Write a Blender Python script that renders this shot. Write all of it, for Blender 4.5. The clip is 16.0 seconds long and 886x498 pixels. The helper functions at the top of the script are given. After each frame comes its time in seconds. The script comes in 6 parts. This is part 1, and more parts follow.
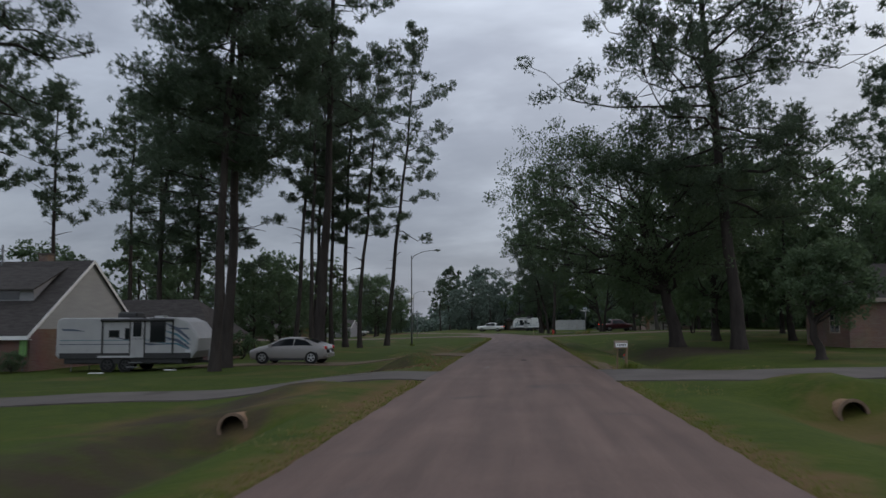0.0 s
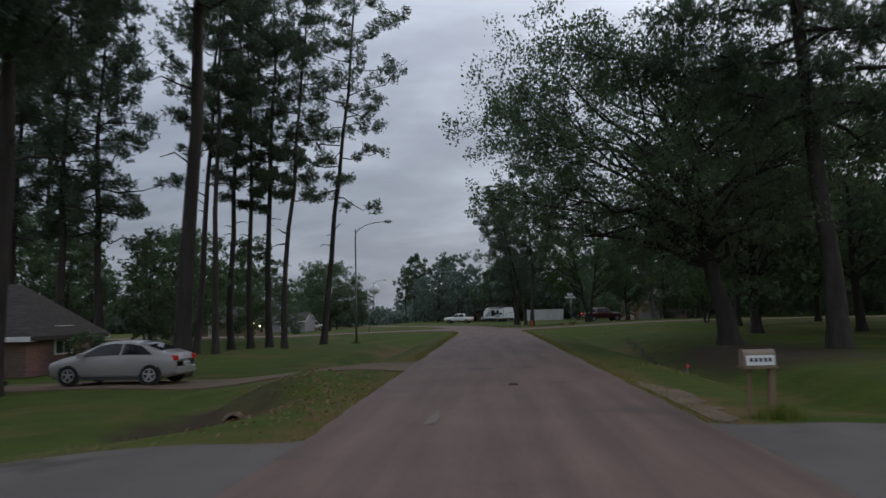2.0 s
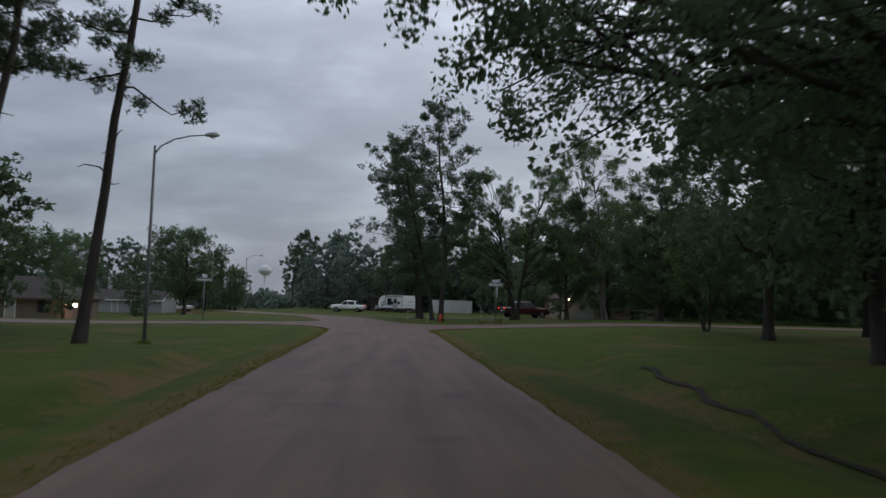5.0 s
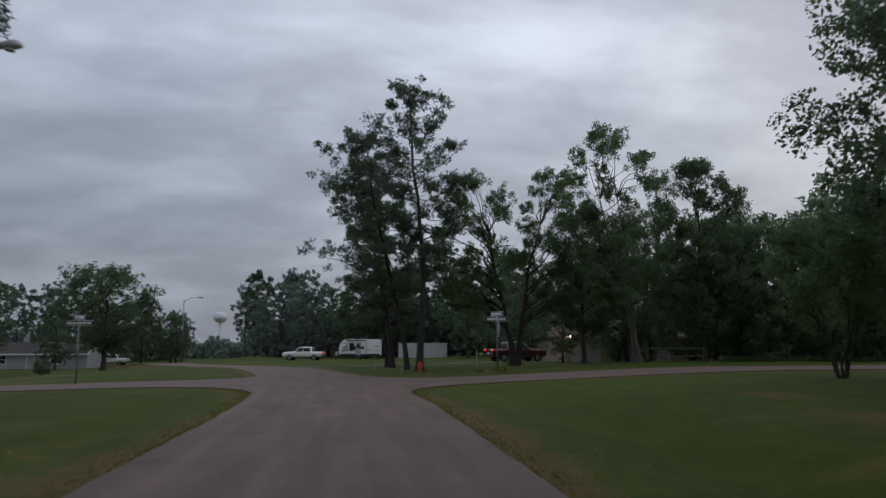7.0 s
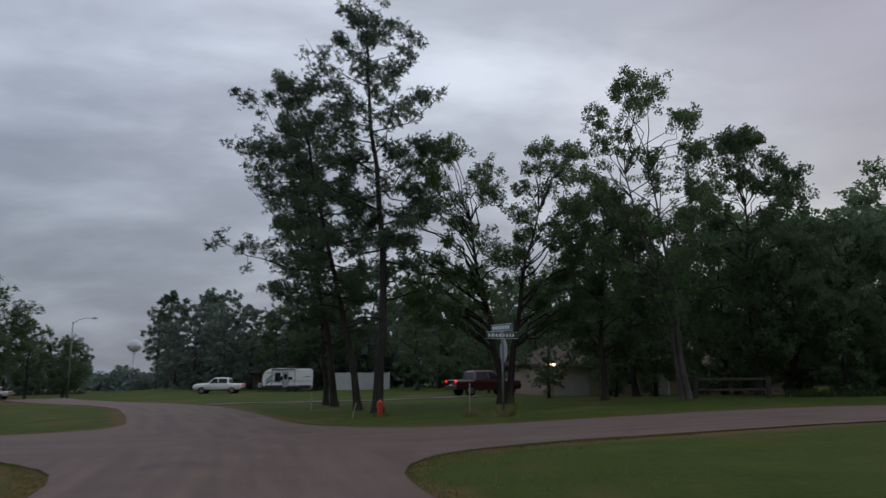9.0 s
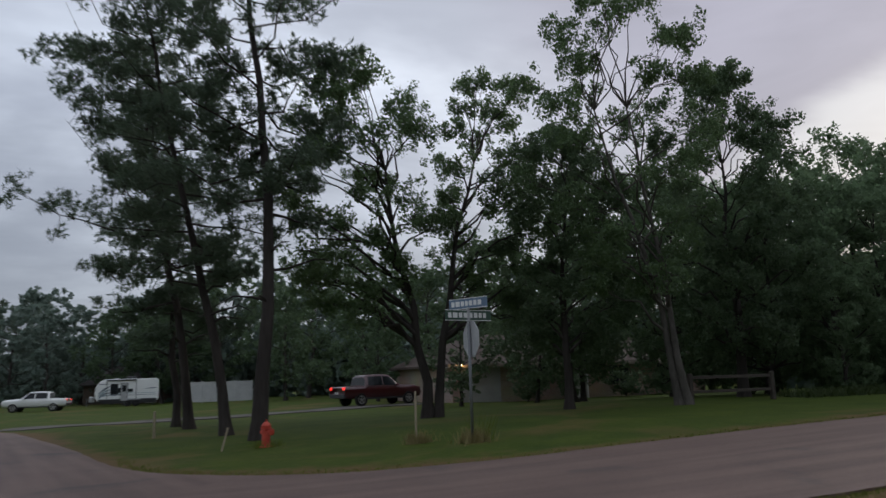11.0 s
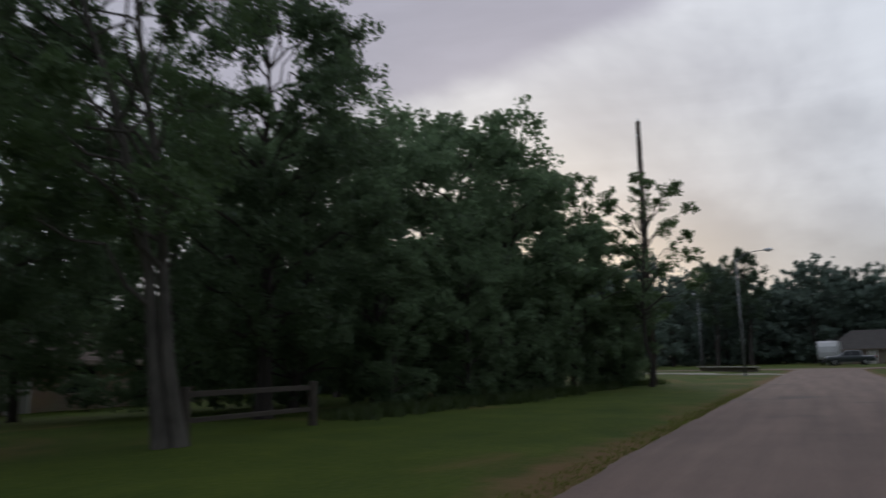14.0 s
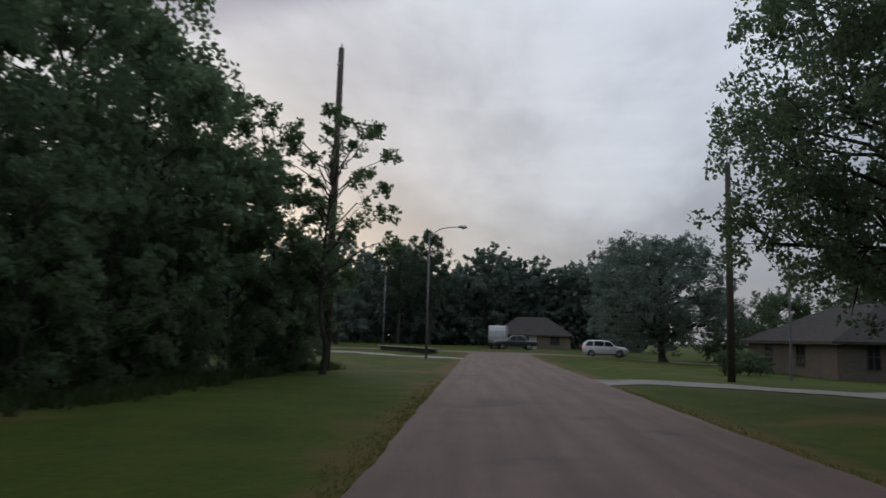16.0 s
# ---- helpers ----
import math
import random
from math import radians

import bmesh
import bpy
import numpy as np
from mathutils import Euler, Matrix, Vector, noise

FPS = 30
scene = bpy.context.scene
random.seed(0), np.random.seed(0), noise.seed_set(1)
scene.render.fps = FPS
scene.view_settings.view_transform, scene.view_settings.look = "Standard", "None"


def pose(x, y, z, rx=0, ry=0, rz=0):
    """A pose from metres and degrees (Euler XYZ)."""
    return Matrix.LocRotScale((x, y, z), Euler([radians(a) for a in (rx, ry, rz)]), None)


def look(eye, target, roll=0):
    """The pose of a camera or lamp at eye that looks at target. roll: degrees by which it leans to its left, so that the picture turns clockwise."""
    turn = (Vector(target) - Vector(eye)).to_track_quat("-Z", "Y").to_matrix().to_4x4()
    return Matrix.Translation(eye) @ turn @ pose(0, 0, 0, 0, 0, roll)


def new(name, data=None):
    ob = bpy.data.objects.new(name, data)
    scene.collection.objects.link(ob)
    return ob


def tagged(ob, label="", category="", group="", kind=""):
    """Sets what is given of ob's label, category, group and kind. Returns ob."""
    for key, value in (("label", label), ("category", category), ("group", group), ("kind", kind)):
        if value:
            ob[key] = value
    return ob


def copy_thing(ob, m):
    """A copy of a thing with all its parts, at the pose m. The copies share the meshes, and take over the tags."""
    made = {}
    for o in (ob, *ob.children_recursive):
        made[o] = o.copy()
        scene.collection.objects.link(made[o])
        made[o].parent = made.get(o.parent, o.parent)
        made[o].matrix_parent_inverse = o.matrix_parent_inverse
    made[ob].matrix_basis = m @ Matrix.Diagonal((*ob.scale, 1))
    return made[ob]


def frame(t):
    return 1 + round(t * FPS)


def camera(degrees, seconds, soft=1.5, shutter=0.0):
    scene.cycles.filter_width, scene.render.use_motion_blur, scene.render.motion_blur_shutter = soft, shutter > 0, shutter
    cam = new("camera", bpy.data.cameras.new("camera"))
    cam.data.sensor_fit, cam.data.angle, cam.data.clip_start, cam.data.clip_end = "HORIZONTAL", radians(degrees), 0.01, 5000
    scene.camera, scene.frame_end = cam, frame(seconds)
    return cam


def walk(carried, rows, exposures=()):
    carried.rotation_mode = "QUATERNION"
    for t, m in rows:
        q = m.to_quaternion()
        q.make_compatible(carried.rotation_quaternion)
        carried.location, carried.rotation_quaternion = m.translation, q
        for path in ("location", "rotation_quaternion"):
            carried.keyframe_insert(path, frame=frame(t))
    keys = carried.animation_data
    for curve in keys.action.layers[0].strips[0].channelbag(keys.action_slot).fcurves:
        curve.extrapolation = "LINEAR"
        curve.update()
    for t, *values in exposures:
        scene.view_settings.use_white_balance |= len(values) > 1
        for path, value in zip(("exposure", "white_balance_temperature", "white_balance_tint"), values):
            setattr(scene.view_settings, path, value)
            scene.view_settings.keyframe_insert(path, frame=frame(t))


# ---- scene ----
cam = camera(61.76, 16.0, soft=1.5, shutter=0.5)
# seconds, x, y, z, turn up from straight down, heading, roll
EXPOSURES = [(0.0,0.10),(4.0,0.15),(6.5,0.02),(9.0,-0.04),(11.5,0.22),(12.5,0.28),(13.0,0.34),(13.5,0.18),(14.5,-0.08),(16.0,-0.05)]
ROWS = [
    (0.0, -0.000, 0.000, 1.517, 95.70, 5.72, -0.37),
    (0.5, -0.039, 3.591, 1.529, 95.25, 5.34, -0.35),
    (1.0, -0.056, 7.206, 1.534, 94.91, 4.72, -0.62),
    (1.5, -0.154, 11.088, 1.498, 94.98, 3.98, -0.71),
    (2.0, -0.267, 14.799, 1.458, 95.02, 3.34, -1.17),
    (2.5, -0.079, 18.166, 1.466, 94.61, 2.22, -1.20),
    (3.0, -0.019, 21.770, 1.501, 93.49, 0.54, -0.56),
    (3.5, -0.013, 25.504, 1.511, 92.56, -1.41, 0.32),
    (4.0, 0.011, 29.123, 1.496, 92.76, -3.09, 1.11),
    (6.5, 0.385, 47.224, 1.473, 96.92, -5.63, 0.74),
    (7.0, 0.367, 50.622, 1.485, 97.48, -7.16, -0.19),
    (7.5, 0.395, 54.066, 1.487, 98.01, -8.51, -0.30),
    (8.0, 0.400, 57.545, 1.470, 98.60, -9.05, 0.04),
    (8.5, 0.369, 60.812, 1.496, 99.01, -10.21, 0.29),
    (9.0, 0.381, 63.796, 1.516, 99.71, -12.65, -0.33),
    (11.5, 1.391, 75.415, 1.515, 99.74, -26.99, -1.93),
    (12.0, 2.189, 77.334, 1.505, 99.44, -31.20, -1.97),
    (12.5, 3.244, 79.074, 1.530, 99.25, -38.19, -1.15),
    (13.0, 4.689, 80.574, 1.539, 100.46, -46.65, -1.23),
    (13.5, 6.573, 81.163, 1.611, 100.02, -53.36, -3.14),
    (14.0, 8.194, 81.856, 1.700, 98.95, -61.34, -1.36),
    (14.5, 10.245, 82.517, 1.761, 98.47, -69.67, -0.29),
    (15.0, 12.140, 82.963, 1.882, 97.42, -76.63, 0.74),
    (15.5, 13.955, 83.256, 1.932, 96.64, -81.28, 1.26),
    (16.0, 15.934, 83.307, 1.968, 96.77, -84.70, 1.55),
]
walk(cam, [(t, pose(x, y, z, up, 0, turn) @ pose(0, 0, 0, 0, 0, roll)) for t, x, y, z, up, turn, roll in ROWS], EXPOSURES)

# ---- light ----
SUN_TURN = radians(-68)      # the bright part of the dusk sky lies to the north-east of the walk
world = bpy.data.worlds.new("dusk_sky")
scene.world = world
world.use_nodes = True
wn, wl = world.node_tree.nodes, world.node_tree.links
wn.clear()


def wnode(kind, **values):
    n = wn.new(kind)
    for key, value in values.items():
        n.inputs[key].default_value = value
    return n


w_out = wn.new("ShaderNodeOutputWorld")
w_bg = wnode("ShaderNodeBackground", Strength=1.3)
sky = wn.new("ShaderNodeTexSky")
sky.sky_type, sky.sun_disc, sky.sun_elevation, sky.sun_rotation = "NISHITA", False, radians(6), radians(68)
sky.air_density, sky.dust_density, sky.ozone_density = 1.0, 2.0, 2.0
w_dim = wn.new("ShaderNodeVectorMath")
w_dim.operation = "SCALE"
w_dim.inputs["Scale"].default_value = 0.10
wl.new(sky.outputs["Color"], w_dim.inputs[0])
w_co = wn.new("ShaderNodeTexCoord")
# clouds lie on a flat layer: project the direction onto it so that they draw together toward the horizon
w_sep = wn.new("ShaderNodeSeparateXYZ")
wl.new(w_co.outputs["Generated"], w_sep.inputs[0])


def wmath(op, a, b=None, c=None, clamp=False):
    n = wn.new("ShaderNodeMath")
    n.operation, n.use_clamp = op, clamp
    for i, v in enumerate((a, b, c)):
        if v is None:
            continue
        if isinstance(v, (int, float)):
            n.inputs[i].default_value = v
        else:
            wl.new(v, n.inputs[i])
    return n.outputs[0]


w_up = wmath("MAXIMUM", w_sep.outputs["Z"], 0.0)
w_den = wmath("ADD", w_up, 0.34)
w_px = wmath("DIVIDE", w_sep.outputs["X"], w_den)
w_py = wmath("DIVIDE", w_sep.outputs["Y"], w_den)
w_comb = wn.new("ShaderNodeCombineXYZ")
wl.new(w_px, w_comb.inputs[0])
wl.new(w_py, w_comb.inputs[1])
w_map = wn.new("ShaderNodeMapping")
w_map.inputs["Rotation"].default_value = (0, 0, radians(24))
w_map.inputs["Scale"].default_value = (0.55, 0.85, 1.0)
w_map.inputs["Location"].default_value = (0.55, 0.2, 0)
wl.new(w_comb.outputs[0], w_map.inputs["Vector"])
w_n1 = wnode("ShaderNodeTexNoise", Scale=0.85, Detail=6.0, Roughness=0.5, Distortion=0.6)
wl.new(w_map.outputs[0], w_n1.inputs["Vector"])
w_n2 = wnode("ShaderNodeTexNoise", Scale=3.1, Detail=5.0, Roughness=0.55, Distortion=0.2)
wl.new(w_map.outputs[0], w_n2.inputs["Vector"])
w_cl = wmath("MULTIPLY_ADD", w_n2.outputs["Fac"], 0.46, w_n1.outputs["Fac"])
w_ramp = wn.new("ShaderNodeMapRange")
w_ramp.interpolation_type = "SMOOTHSTEP"
w_ramp.inputs["From Min"].default_value, w_ramp.inputs["From Max"].default_value = 0.62, 0.84
wl.new(w_cl, w_ramp.inputs["Value"])
# the glow of the low sun behind the clouds
w_dot = wn.new("ShaderNodeVectorMath")
w_dot.operation = "DOT_PRODUCT"
w_dot.inputs[1].default_value = Vector((math.sin(radians(62)), math.cos(radians(62)), 0.16)).normalized()
wl.new(w_co.outputs["Generated"], w_dot.inputs[0])
w_glow = wmath("POWER", wmath("MULTIPLY_ADD", w_dot.outputs["Value"], 0.5, 0.5, clamp=True), 9.0)
w_light = wn.new("ShaderNodeMix")
w_light.data_type = "RGBA"
w_light.inputs["A"].default_value = (0.50, 0.548, 0.635, 1)
w_light.inputs["B"].default_value = (0.51, 0.51, 0.53, 1)
wl.new(w_glow, w_light.inputs["Factor"])
w_dark = wn.new("ShaderNodeMix")
w_dark.data_type = "RGBA"
w_dark.inputs["A"].default_value = (0.285, 0.31, 0.372, 1)
w_dark.inputs["B"].default_value = (0.36, 0.36, 0.395, 1)
wl.new(w_glow, w_dark.inputs["Factor"])
w_mix = wn.new("ShaderNodeMix")
w_mix.data_type = "RGBA"
wl.new(w_ramp.outputs["Result"], w_mix.inputs["Factor"])
wl.new(w_light.outputs["Result"], w_mix.inputs["A"])
wl.new(w_dark.outputs["Result"], w_mix.inputs["B"])
# a darker cloud bank low in the north-west
w_dot2 = wn.new("ShaderNodeVectorMath")
w_dot2.operation = "DOT_PRODUCT"
w_dot2.inputs[1].default_value = Vector((math.sin(radians(-24)), math.cos(radians(-24)), 0.16)).normalized()
wl.new(w_co.outputs["Generated"], w_dot2.inputs[0])
w_bank = wmath("MULTIPLY", wmath("POWER", wmath("MULTIPLY_ADD", w_dot2.outputs["Value"], 0.5, 0.5, clamp=True), 34.0), wmath("MULTIPLY_ADD", w_n2.outputs["Fac"], 1.1, 0.25), clamp=True)
w_low = wn.new("ShaderNodeMix")
w_low.data_type = "RGBA"
w_low.inputs["B"].default_value = (0.185, 0.21, 0.265, 1)
wl.new(w_bank, w_low.inputs["Factor"])
wl.new(w_mix.outputs["Result"], w_low.inputs["A"])
# a violet-grey cloud deck over the bright part, with a slanting lower edge
def compass(turn, up):
    return Vector((math.sin(radians(turn)) * math.cos(radians(up)), math.cos(radians(turn)) * math.cos(radians(up)), math.sin(radians(up))))


def wdot(v):
    n = wn.new("ShaderNodeVectorMath")
    n.operation = "DOT_PRODUCT"
    n.inputs[1].default_value = v
    wl.new(w_co.outputs["Generated"], n.inputs[0])
    return n.outputs["Value"]


def wstep(value, a, b):
    n = wn.new("ShaderNodeMapRange")
    n.interpolation_type = "SMOOTHSTEP"
    n.inputs["From Min"].default_value, n.inputs["From Max"].default_value = a, b
    wl.new(value, n.inputs["Value"])
    return n.outputs["Result"]


w_edge = compass(80, 25).cross(compass(56, 17.5)).normalized()
w_over = wmath("MULTIPLY_ADD", w_n2.outputs["Fac"], 0.10, wmath("MULTIPLY_ADD", w_n1.outputs["Fac"], 0.07, wdot(w_edge)))
w_deck = wmath("MULTIPLY", wstep(w_over, 0.075, 0.125), wstep(wdot(compass(66, 34)), 0.80, 0.93))
w_under = wn.new("ShaderNodeMix")
w_under.data_type = "RGBA"
w_under.inputs["B"].default_value = (0.275, 0.27, 0.325, 1)
wl.new(w_deck, w_under.inputs["Factor"])
wl.new(w_low.outputs["Result"], w_under.inputs["A"])
# thicker cloud toward the horizon
w_fade = wn.new("ShaderNodeVectorMath")
w_fade.operation = "SCALE"
wl.new(wmath("MULTIPLY_ADD", wstep(w_up, 0.0, 0.42), 0.44, 0.76), w_fade.inputs["Scale"])
wl.new(w_under.outputs["Result"], w_fade.inputs[0])
w_thin = wn.new("ShaderNodeMapping")
w_thin.inputs["Scale"].default_value, w_thin.inputs["Rotation"].default_value = (1.6, 1.6, 8.5), (radians(6), radians(-5), 0)
wl.new(w_co.outputs["Generated"], w_thin.inputs["Vector"])
w_n3 = wnode("ShaderNodeTexNoise", Scale=1.3, Detail=5.0, Roughness=0.55, Distortion=0.5)
wl.new(w_thin.outputs[0], w_n3.inputs["Vector"])
w_streak = wn.new("ShaderNodeVectorMath")
w_streak.operation = "SCALE"
wl.new(wmath("MULTIPLY_ADD", wstep(w_n3.outputs["Fac"], 0.34, 0.68), 0.15, 0.925), w_streak.inputs["Scale"])
wl.new(w_fade.outputs["Vector"], w_streak.inputs[0])
w_sum = wn.new("ShaderNodeMix")
w_sum.data_type = "RGBA"
w_sum.inputs["Factor"].default_value = 0.12
wl.new(w_streak.outputs["Vector"], w_sum.inputs["A"])
wl.new(w_dim.outputs["Vector"], w_sum.inputs["B"])
wl.new(w_sum.outputs["Result"], w_bg.inputs["Color"])
wl.new(w_bg.outputs[0], w_out.inputs["Surface"])

sun = new("sun", bpy.data.lights.new("sun", "SUN"))
sun.data.energy, sun.data.angle, sun.data.color = 0.5, radians(25), (1.0, 0.9, 0.82)
sun.matrix_world = look((0, 0, 0), (-math.sin(radians(62)), -math.cos(radians(62)), -0.35))


# ---- materials ----
def material(name, c1, c2, rough=0.85, scale=6.0, fine=60.0, bump=0.3, metal=0.0, stain=None, island=False, objectwise=False, stretch=(1, 1, 1), amount=0.5, sheen=0.15):
    """Two colours mixed by a coarse and a fine noise, with relief from the fine one."""
    m = bpy.data.materials.new(name)
    m.use_nodes = True
    nt = m.node_tree
    n, l = nt.nodes, nt.links
    b = n["Principled BSDF"]
    b.inputs["Roughness"].default_value, b.inputs["Metallic"].default_value = rough, metal
    if rough > 0.7:
        b.inputs["Specular IOR Level"].default_value = sheen
    co = n.new("ShaderNodeTexCoord")
    mp = n.new("ShaderNodeMapping")
    mp.inputs["Scale"].default_value = stretch
    l.new(co.outputs["Object"], mp.inputs["Vector"])
    n1 = n.new("ShaderNodeTexNoise")
    n1.inputs["Scale"].default_value, n1.inputs["Detail"].default_value = scale, 5
    n2 = n.new("ShaderNodeTexNoise")
    n2.inputs["Scale"].default_value, n2.inputs["Detail"].default_value = fine, 4
    for q in (n1, n2):
        l.new(mp.outputs[0], q.inputs["Vector"])
    add = n.new("ShaderNodeMath")
    add.operation = "MULTIPLY_ADD"
    add.inputs[1].default_value = amount
    l.new(n2.outputs["Fac"], add.inputs[0])
    l.new(n1.outputs["Fac"], add.inputs[2])
    fac = n.new("ShaderNodeMapRange")
    fac.inputs["From Min"].default_value, fac.inputs["From Max"].default_value = 0.3 + amount * 0.35, 0.7 + amount * 0.65
    l.new(add.outputs[0], fac.inputs["Value"])
    last = fac.outputs["Result"]
    if island or objectwise:
        src = n.new("ShaderNodeNewGeometry").outputs["Random Per Island"] if island else n.new("ShaderNodeObjectInfo").outputs["Random"]
        av = n.new("ShaderNodeMix")
        av.inputs["Factor"].default_value = 0.6
        l.new(last, av.inputs["A"])
        l.new(src, av.inputs["B"])
        last = av.outputs["Result"]
    mix = n.new("ShaderNodeMix")
    mix.data_type = "RGBA"
    mix.inputs["A"].default_value, mix.inputs["B"].default_value = (*c1, 1), (*c2, 1)
    l.new(last, mix.inputs["Factor"])
    colour = mix.outputs["Result"]
    if stain:
        n3 = n.new("ShaderNodeTexNoise")
        n3.inputs["Scale"].default_value, n3.inputs["Detail"].default_value, n3.inputs["Distortion"].default_value = stain[1], 6, 0.6
        l.new(co.outputs["Object"], n3.inputs["Vector"])
        mr = n.new("ShaderNodeMapRange")
        mr.interpolation_type = "SMOOTHSTEP"
        mr.inputs["From Min"].default_value, mr.inputs["From Max"].default_value = stain[2], stain[2] + 0.16
        l.new(n3.outputs["Fac"], mr.inputs["Value"])
        mx = n.new("ShaderNodeMix")
        mx.data_type = "RGBA"
        mx.inputs["B"].default_value = (*stain[0], 1)
        l.new(mr.outputs["Result"], mx.inputs["Factor"])
        l.new(colour, mx.inputs["A"])
        colour = mx.outputs["Result"]
    l.new(colour, b.inputs["Base Color"])
    if bump:
        bp = n.new("ShaderNodeBump")
        bp.inputs["Strength"].default_value, bp.inputs["Distance"].default_value = bump, 0.02
        l.new(add.outputs[0], bp.inputs["Height"])
        l.new(bp.outputs["Normal"], b.inputs["Normal"])
    return m


def leaf_material(name, c1, c2, glow=0.3):
    """Leaves: colour varies leaf by leaf, and some light passes through them."""
    m = bpy.data.materials.new(name)
    m.use_nodes = True
    n, l = m.node_tree.nodes, m.node_tree.links
    b = n["Principled BSDF"]
    b.inputs["Roughness"].default_value = 0.55
    rnd = n.new("ShaderNodeNewGeometry")
    co = n.new("ShaderNodeTexCoord")
    ns = n.new("ShaderNodeTexNoise")
    ns.inputs["Scale"].default_value = 0.45
    l.new(co.outputs["Object"], ns.inputs["Vector"])
    ad = n.new("ShaderNodeMix")
    ad.inputs["Factor"].default_value = 0.5
    l.new(rnd.outputs["Random Per Island"], ad.inputs["A"])
    l.new(ns.outputs["Fac"], ad.inputs["B"])
    mix = n.new("ShaderNodeMix")
    mix.data_type = "RGBA"
    mix.inputs["A"].default_value, mix.inputs["B"].default_value = (*c1, 1), (*c2, 1)
    l.new(ad.outputs["Result"], mix.inputs["Factor"])
    l.new(mix.outputs["Result"], b.inputs["Base Color"])
    tr = n.new("ShaderNodeBsdfTranslucent")
    l.new(mix.outputs["Result"], tr.inputs["Color"])
    ms = n.new("ShaderNodeMixShader")
    ms.inputs["Fac"].default_value = glow
    l.new(b.outputs[0], ms.inputs[1])
    l.new(tr.outputs[0], ms.inputs[2])
    l.new(ms.outputs[0], n["Material Output"].inputs["Surface"])
    return m


def lamp_material(name, colour, strength):
    m = bpy.data.materials.new(name)
    m.use_nodes = True
    b = m.node_tree.nodes["Principled BSDF"]
    b.inputs["Base Color"].default_value = (*colour, 1)
    b.inputs["Emission Color"].default_value = (*colour, 1)
    b.inputs["Emission Strength"].default_value = strength
    return m


def glass_material(name, colour, rough=0.06):
    m = bpy.data.materials.new(name)
    m.use_nodes = True
    b = m.node_tree.nodes["Principled BSDF"]
    b.inputs["Base Color"].default_value = (*colour, 1)
    b.inputs["Roughness"].default_value = rough
    b.inputs["Specular IOR Level"].default_value = 0.6
    return m


GRASS = material("lawn_grass", (0.029, 0.050, 0.0055), (0.062, 0.083, 0.010), 0.95, 0.8, 9, 1.0, stain=((0.095, 0.076, 0.024), 0.22, 0.53), amount=0.8)


def worn_lawn(mat, layer, colour, lo, hi, scale):
    """Lets bare ground show through the lawn where the named layer says that it is worn."""
    nt = mat.node_tree
    at, ns, co = nt.nodes.new("ShaderNodeAttribute"), nt.nodes.new("ShaderNodeTexNoise"), nt.nodes.new("ShaderNodeTexCoord")
    at.attribute_name = layer
    ns.inputs["Scale"].default_value, ns.inputs["Detail"].default_value = scale, 6
    nt.links.new(co.outputs["Object"], ns.inputs["Vector"])
    ad = nt.nodes.new("ShaderNodeMath")
    ad.operation = "MULTIPLY_ADD"
    ad.inputs[1].default_value = 1.1
    nt.links.new(at.outputs["Fac"], ad.inputs[0])
    nt.links.new(ns.outputs["Fac"], ad.inputs[2])
    mr = nt.nodes.new("ShaderNodeMapRange")
    mr.interpolation_type = "SMOOTHSTEP"
    mr.inputs["From Min"].default_value, mr.inputs["From Max"].default_value = lo, hi
    nt.links.new(ad.outputs[0], mr.inputs["Value"])
    mx = nt.nodes.new("ShaderNodeMix")
    mx.data_type = "RGBA"
    mx.inputs["B"].default_value = (*colour, 1)
    b = nt.nodes["Principled BSDF"]
    nt.links.new(b.inputs["Base Color"].links[0].from_socket, mx.inputs["A"])
    nt.links.new(mr.outputs["Result"], mx.inputs["Factor"])
    nt.links.new(mx.outputs["Result"], b.inputs["Base Color"])


worn_lawn(GRASS, "wear", (0.118, 0.076, 0.034), 0.72, 1.35, 1.6)
worn_lawn(GRASS, "soil_and_vignette", (0.042, 0.032, 0.021), 0.72, 1.3, 1.1)
BLADE = leaf_material("grass_blades", (0.080, 0.118, 0.010), (0.155, 0.180, 0.024), 0.4)
DRY = leaf_material("dry_grass", (0.16, 0.13, 0.05), (0.30, 0.25, 0.10), 0.2)
# the reddish cast stands in for warm headlight falling on the road
ASPHALT = material("worn_asphalt", (0.102, 0.066, 0.055), (0.150, 0.100, 0.082), 0.74, 0.9, 38, 0.35, stain=((0.074, 0.056, 0.050), 0.45, 0.58), stretch=(0.7, 0.7, 1), amount=0.9, sheen=0.36)
CONCRETE = material("old_concrete", (0.092, 0.081, 0.075), (0.138, 0.124, 0.114), 0.9, 0.6, 40, 0.3, stain=((0.075, 0.066, 0.058), 0.5, 0.54))
GRAVEL = material("dirt_and_gravel", (0.105, 0.076, 0.052), (0.175, 0.132, 0.095), 0.95, 1.2, 30, 0.7)
CONCRETE_PALE = material("pale_concrete", (0.20, 0.185, 0.165), (0.29, 0.27, 0.245), 0.9, 0.6, 40, 0.3, stain=((0.15, 0.135, 0.12), 0.5, 0.56))
BARK = material("pine_bark", (0.028, 0.024, 0.022), (0.066, 0.056, 0.050), 0.95, 3.0, 14, 1.0, stretch=(1, 1, 0.22))
BARK_PALE = material("grey_bark", (0.050, 0.046, 0.040), (0.125, 0.113, 0.098), 0.95, 2.0, 16, 0.8, stretch=(1, 1, 0.35))
# needle and oak-leaf colours carry extra blue that stands in for haze
NEEDLE = leaf_material("pine_needles", (0.058, 0.092, 0.056), (0.108, 0.150, 0.092), 0.5)
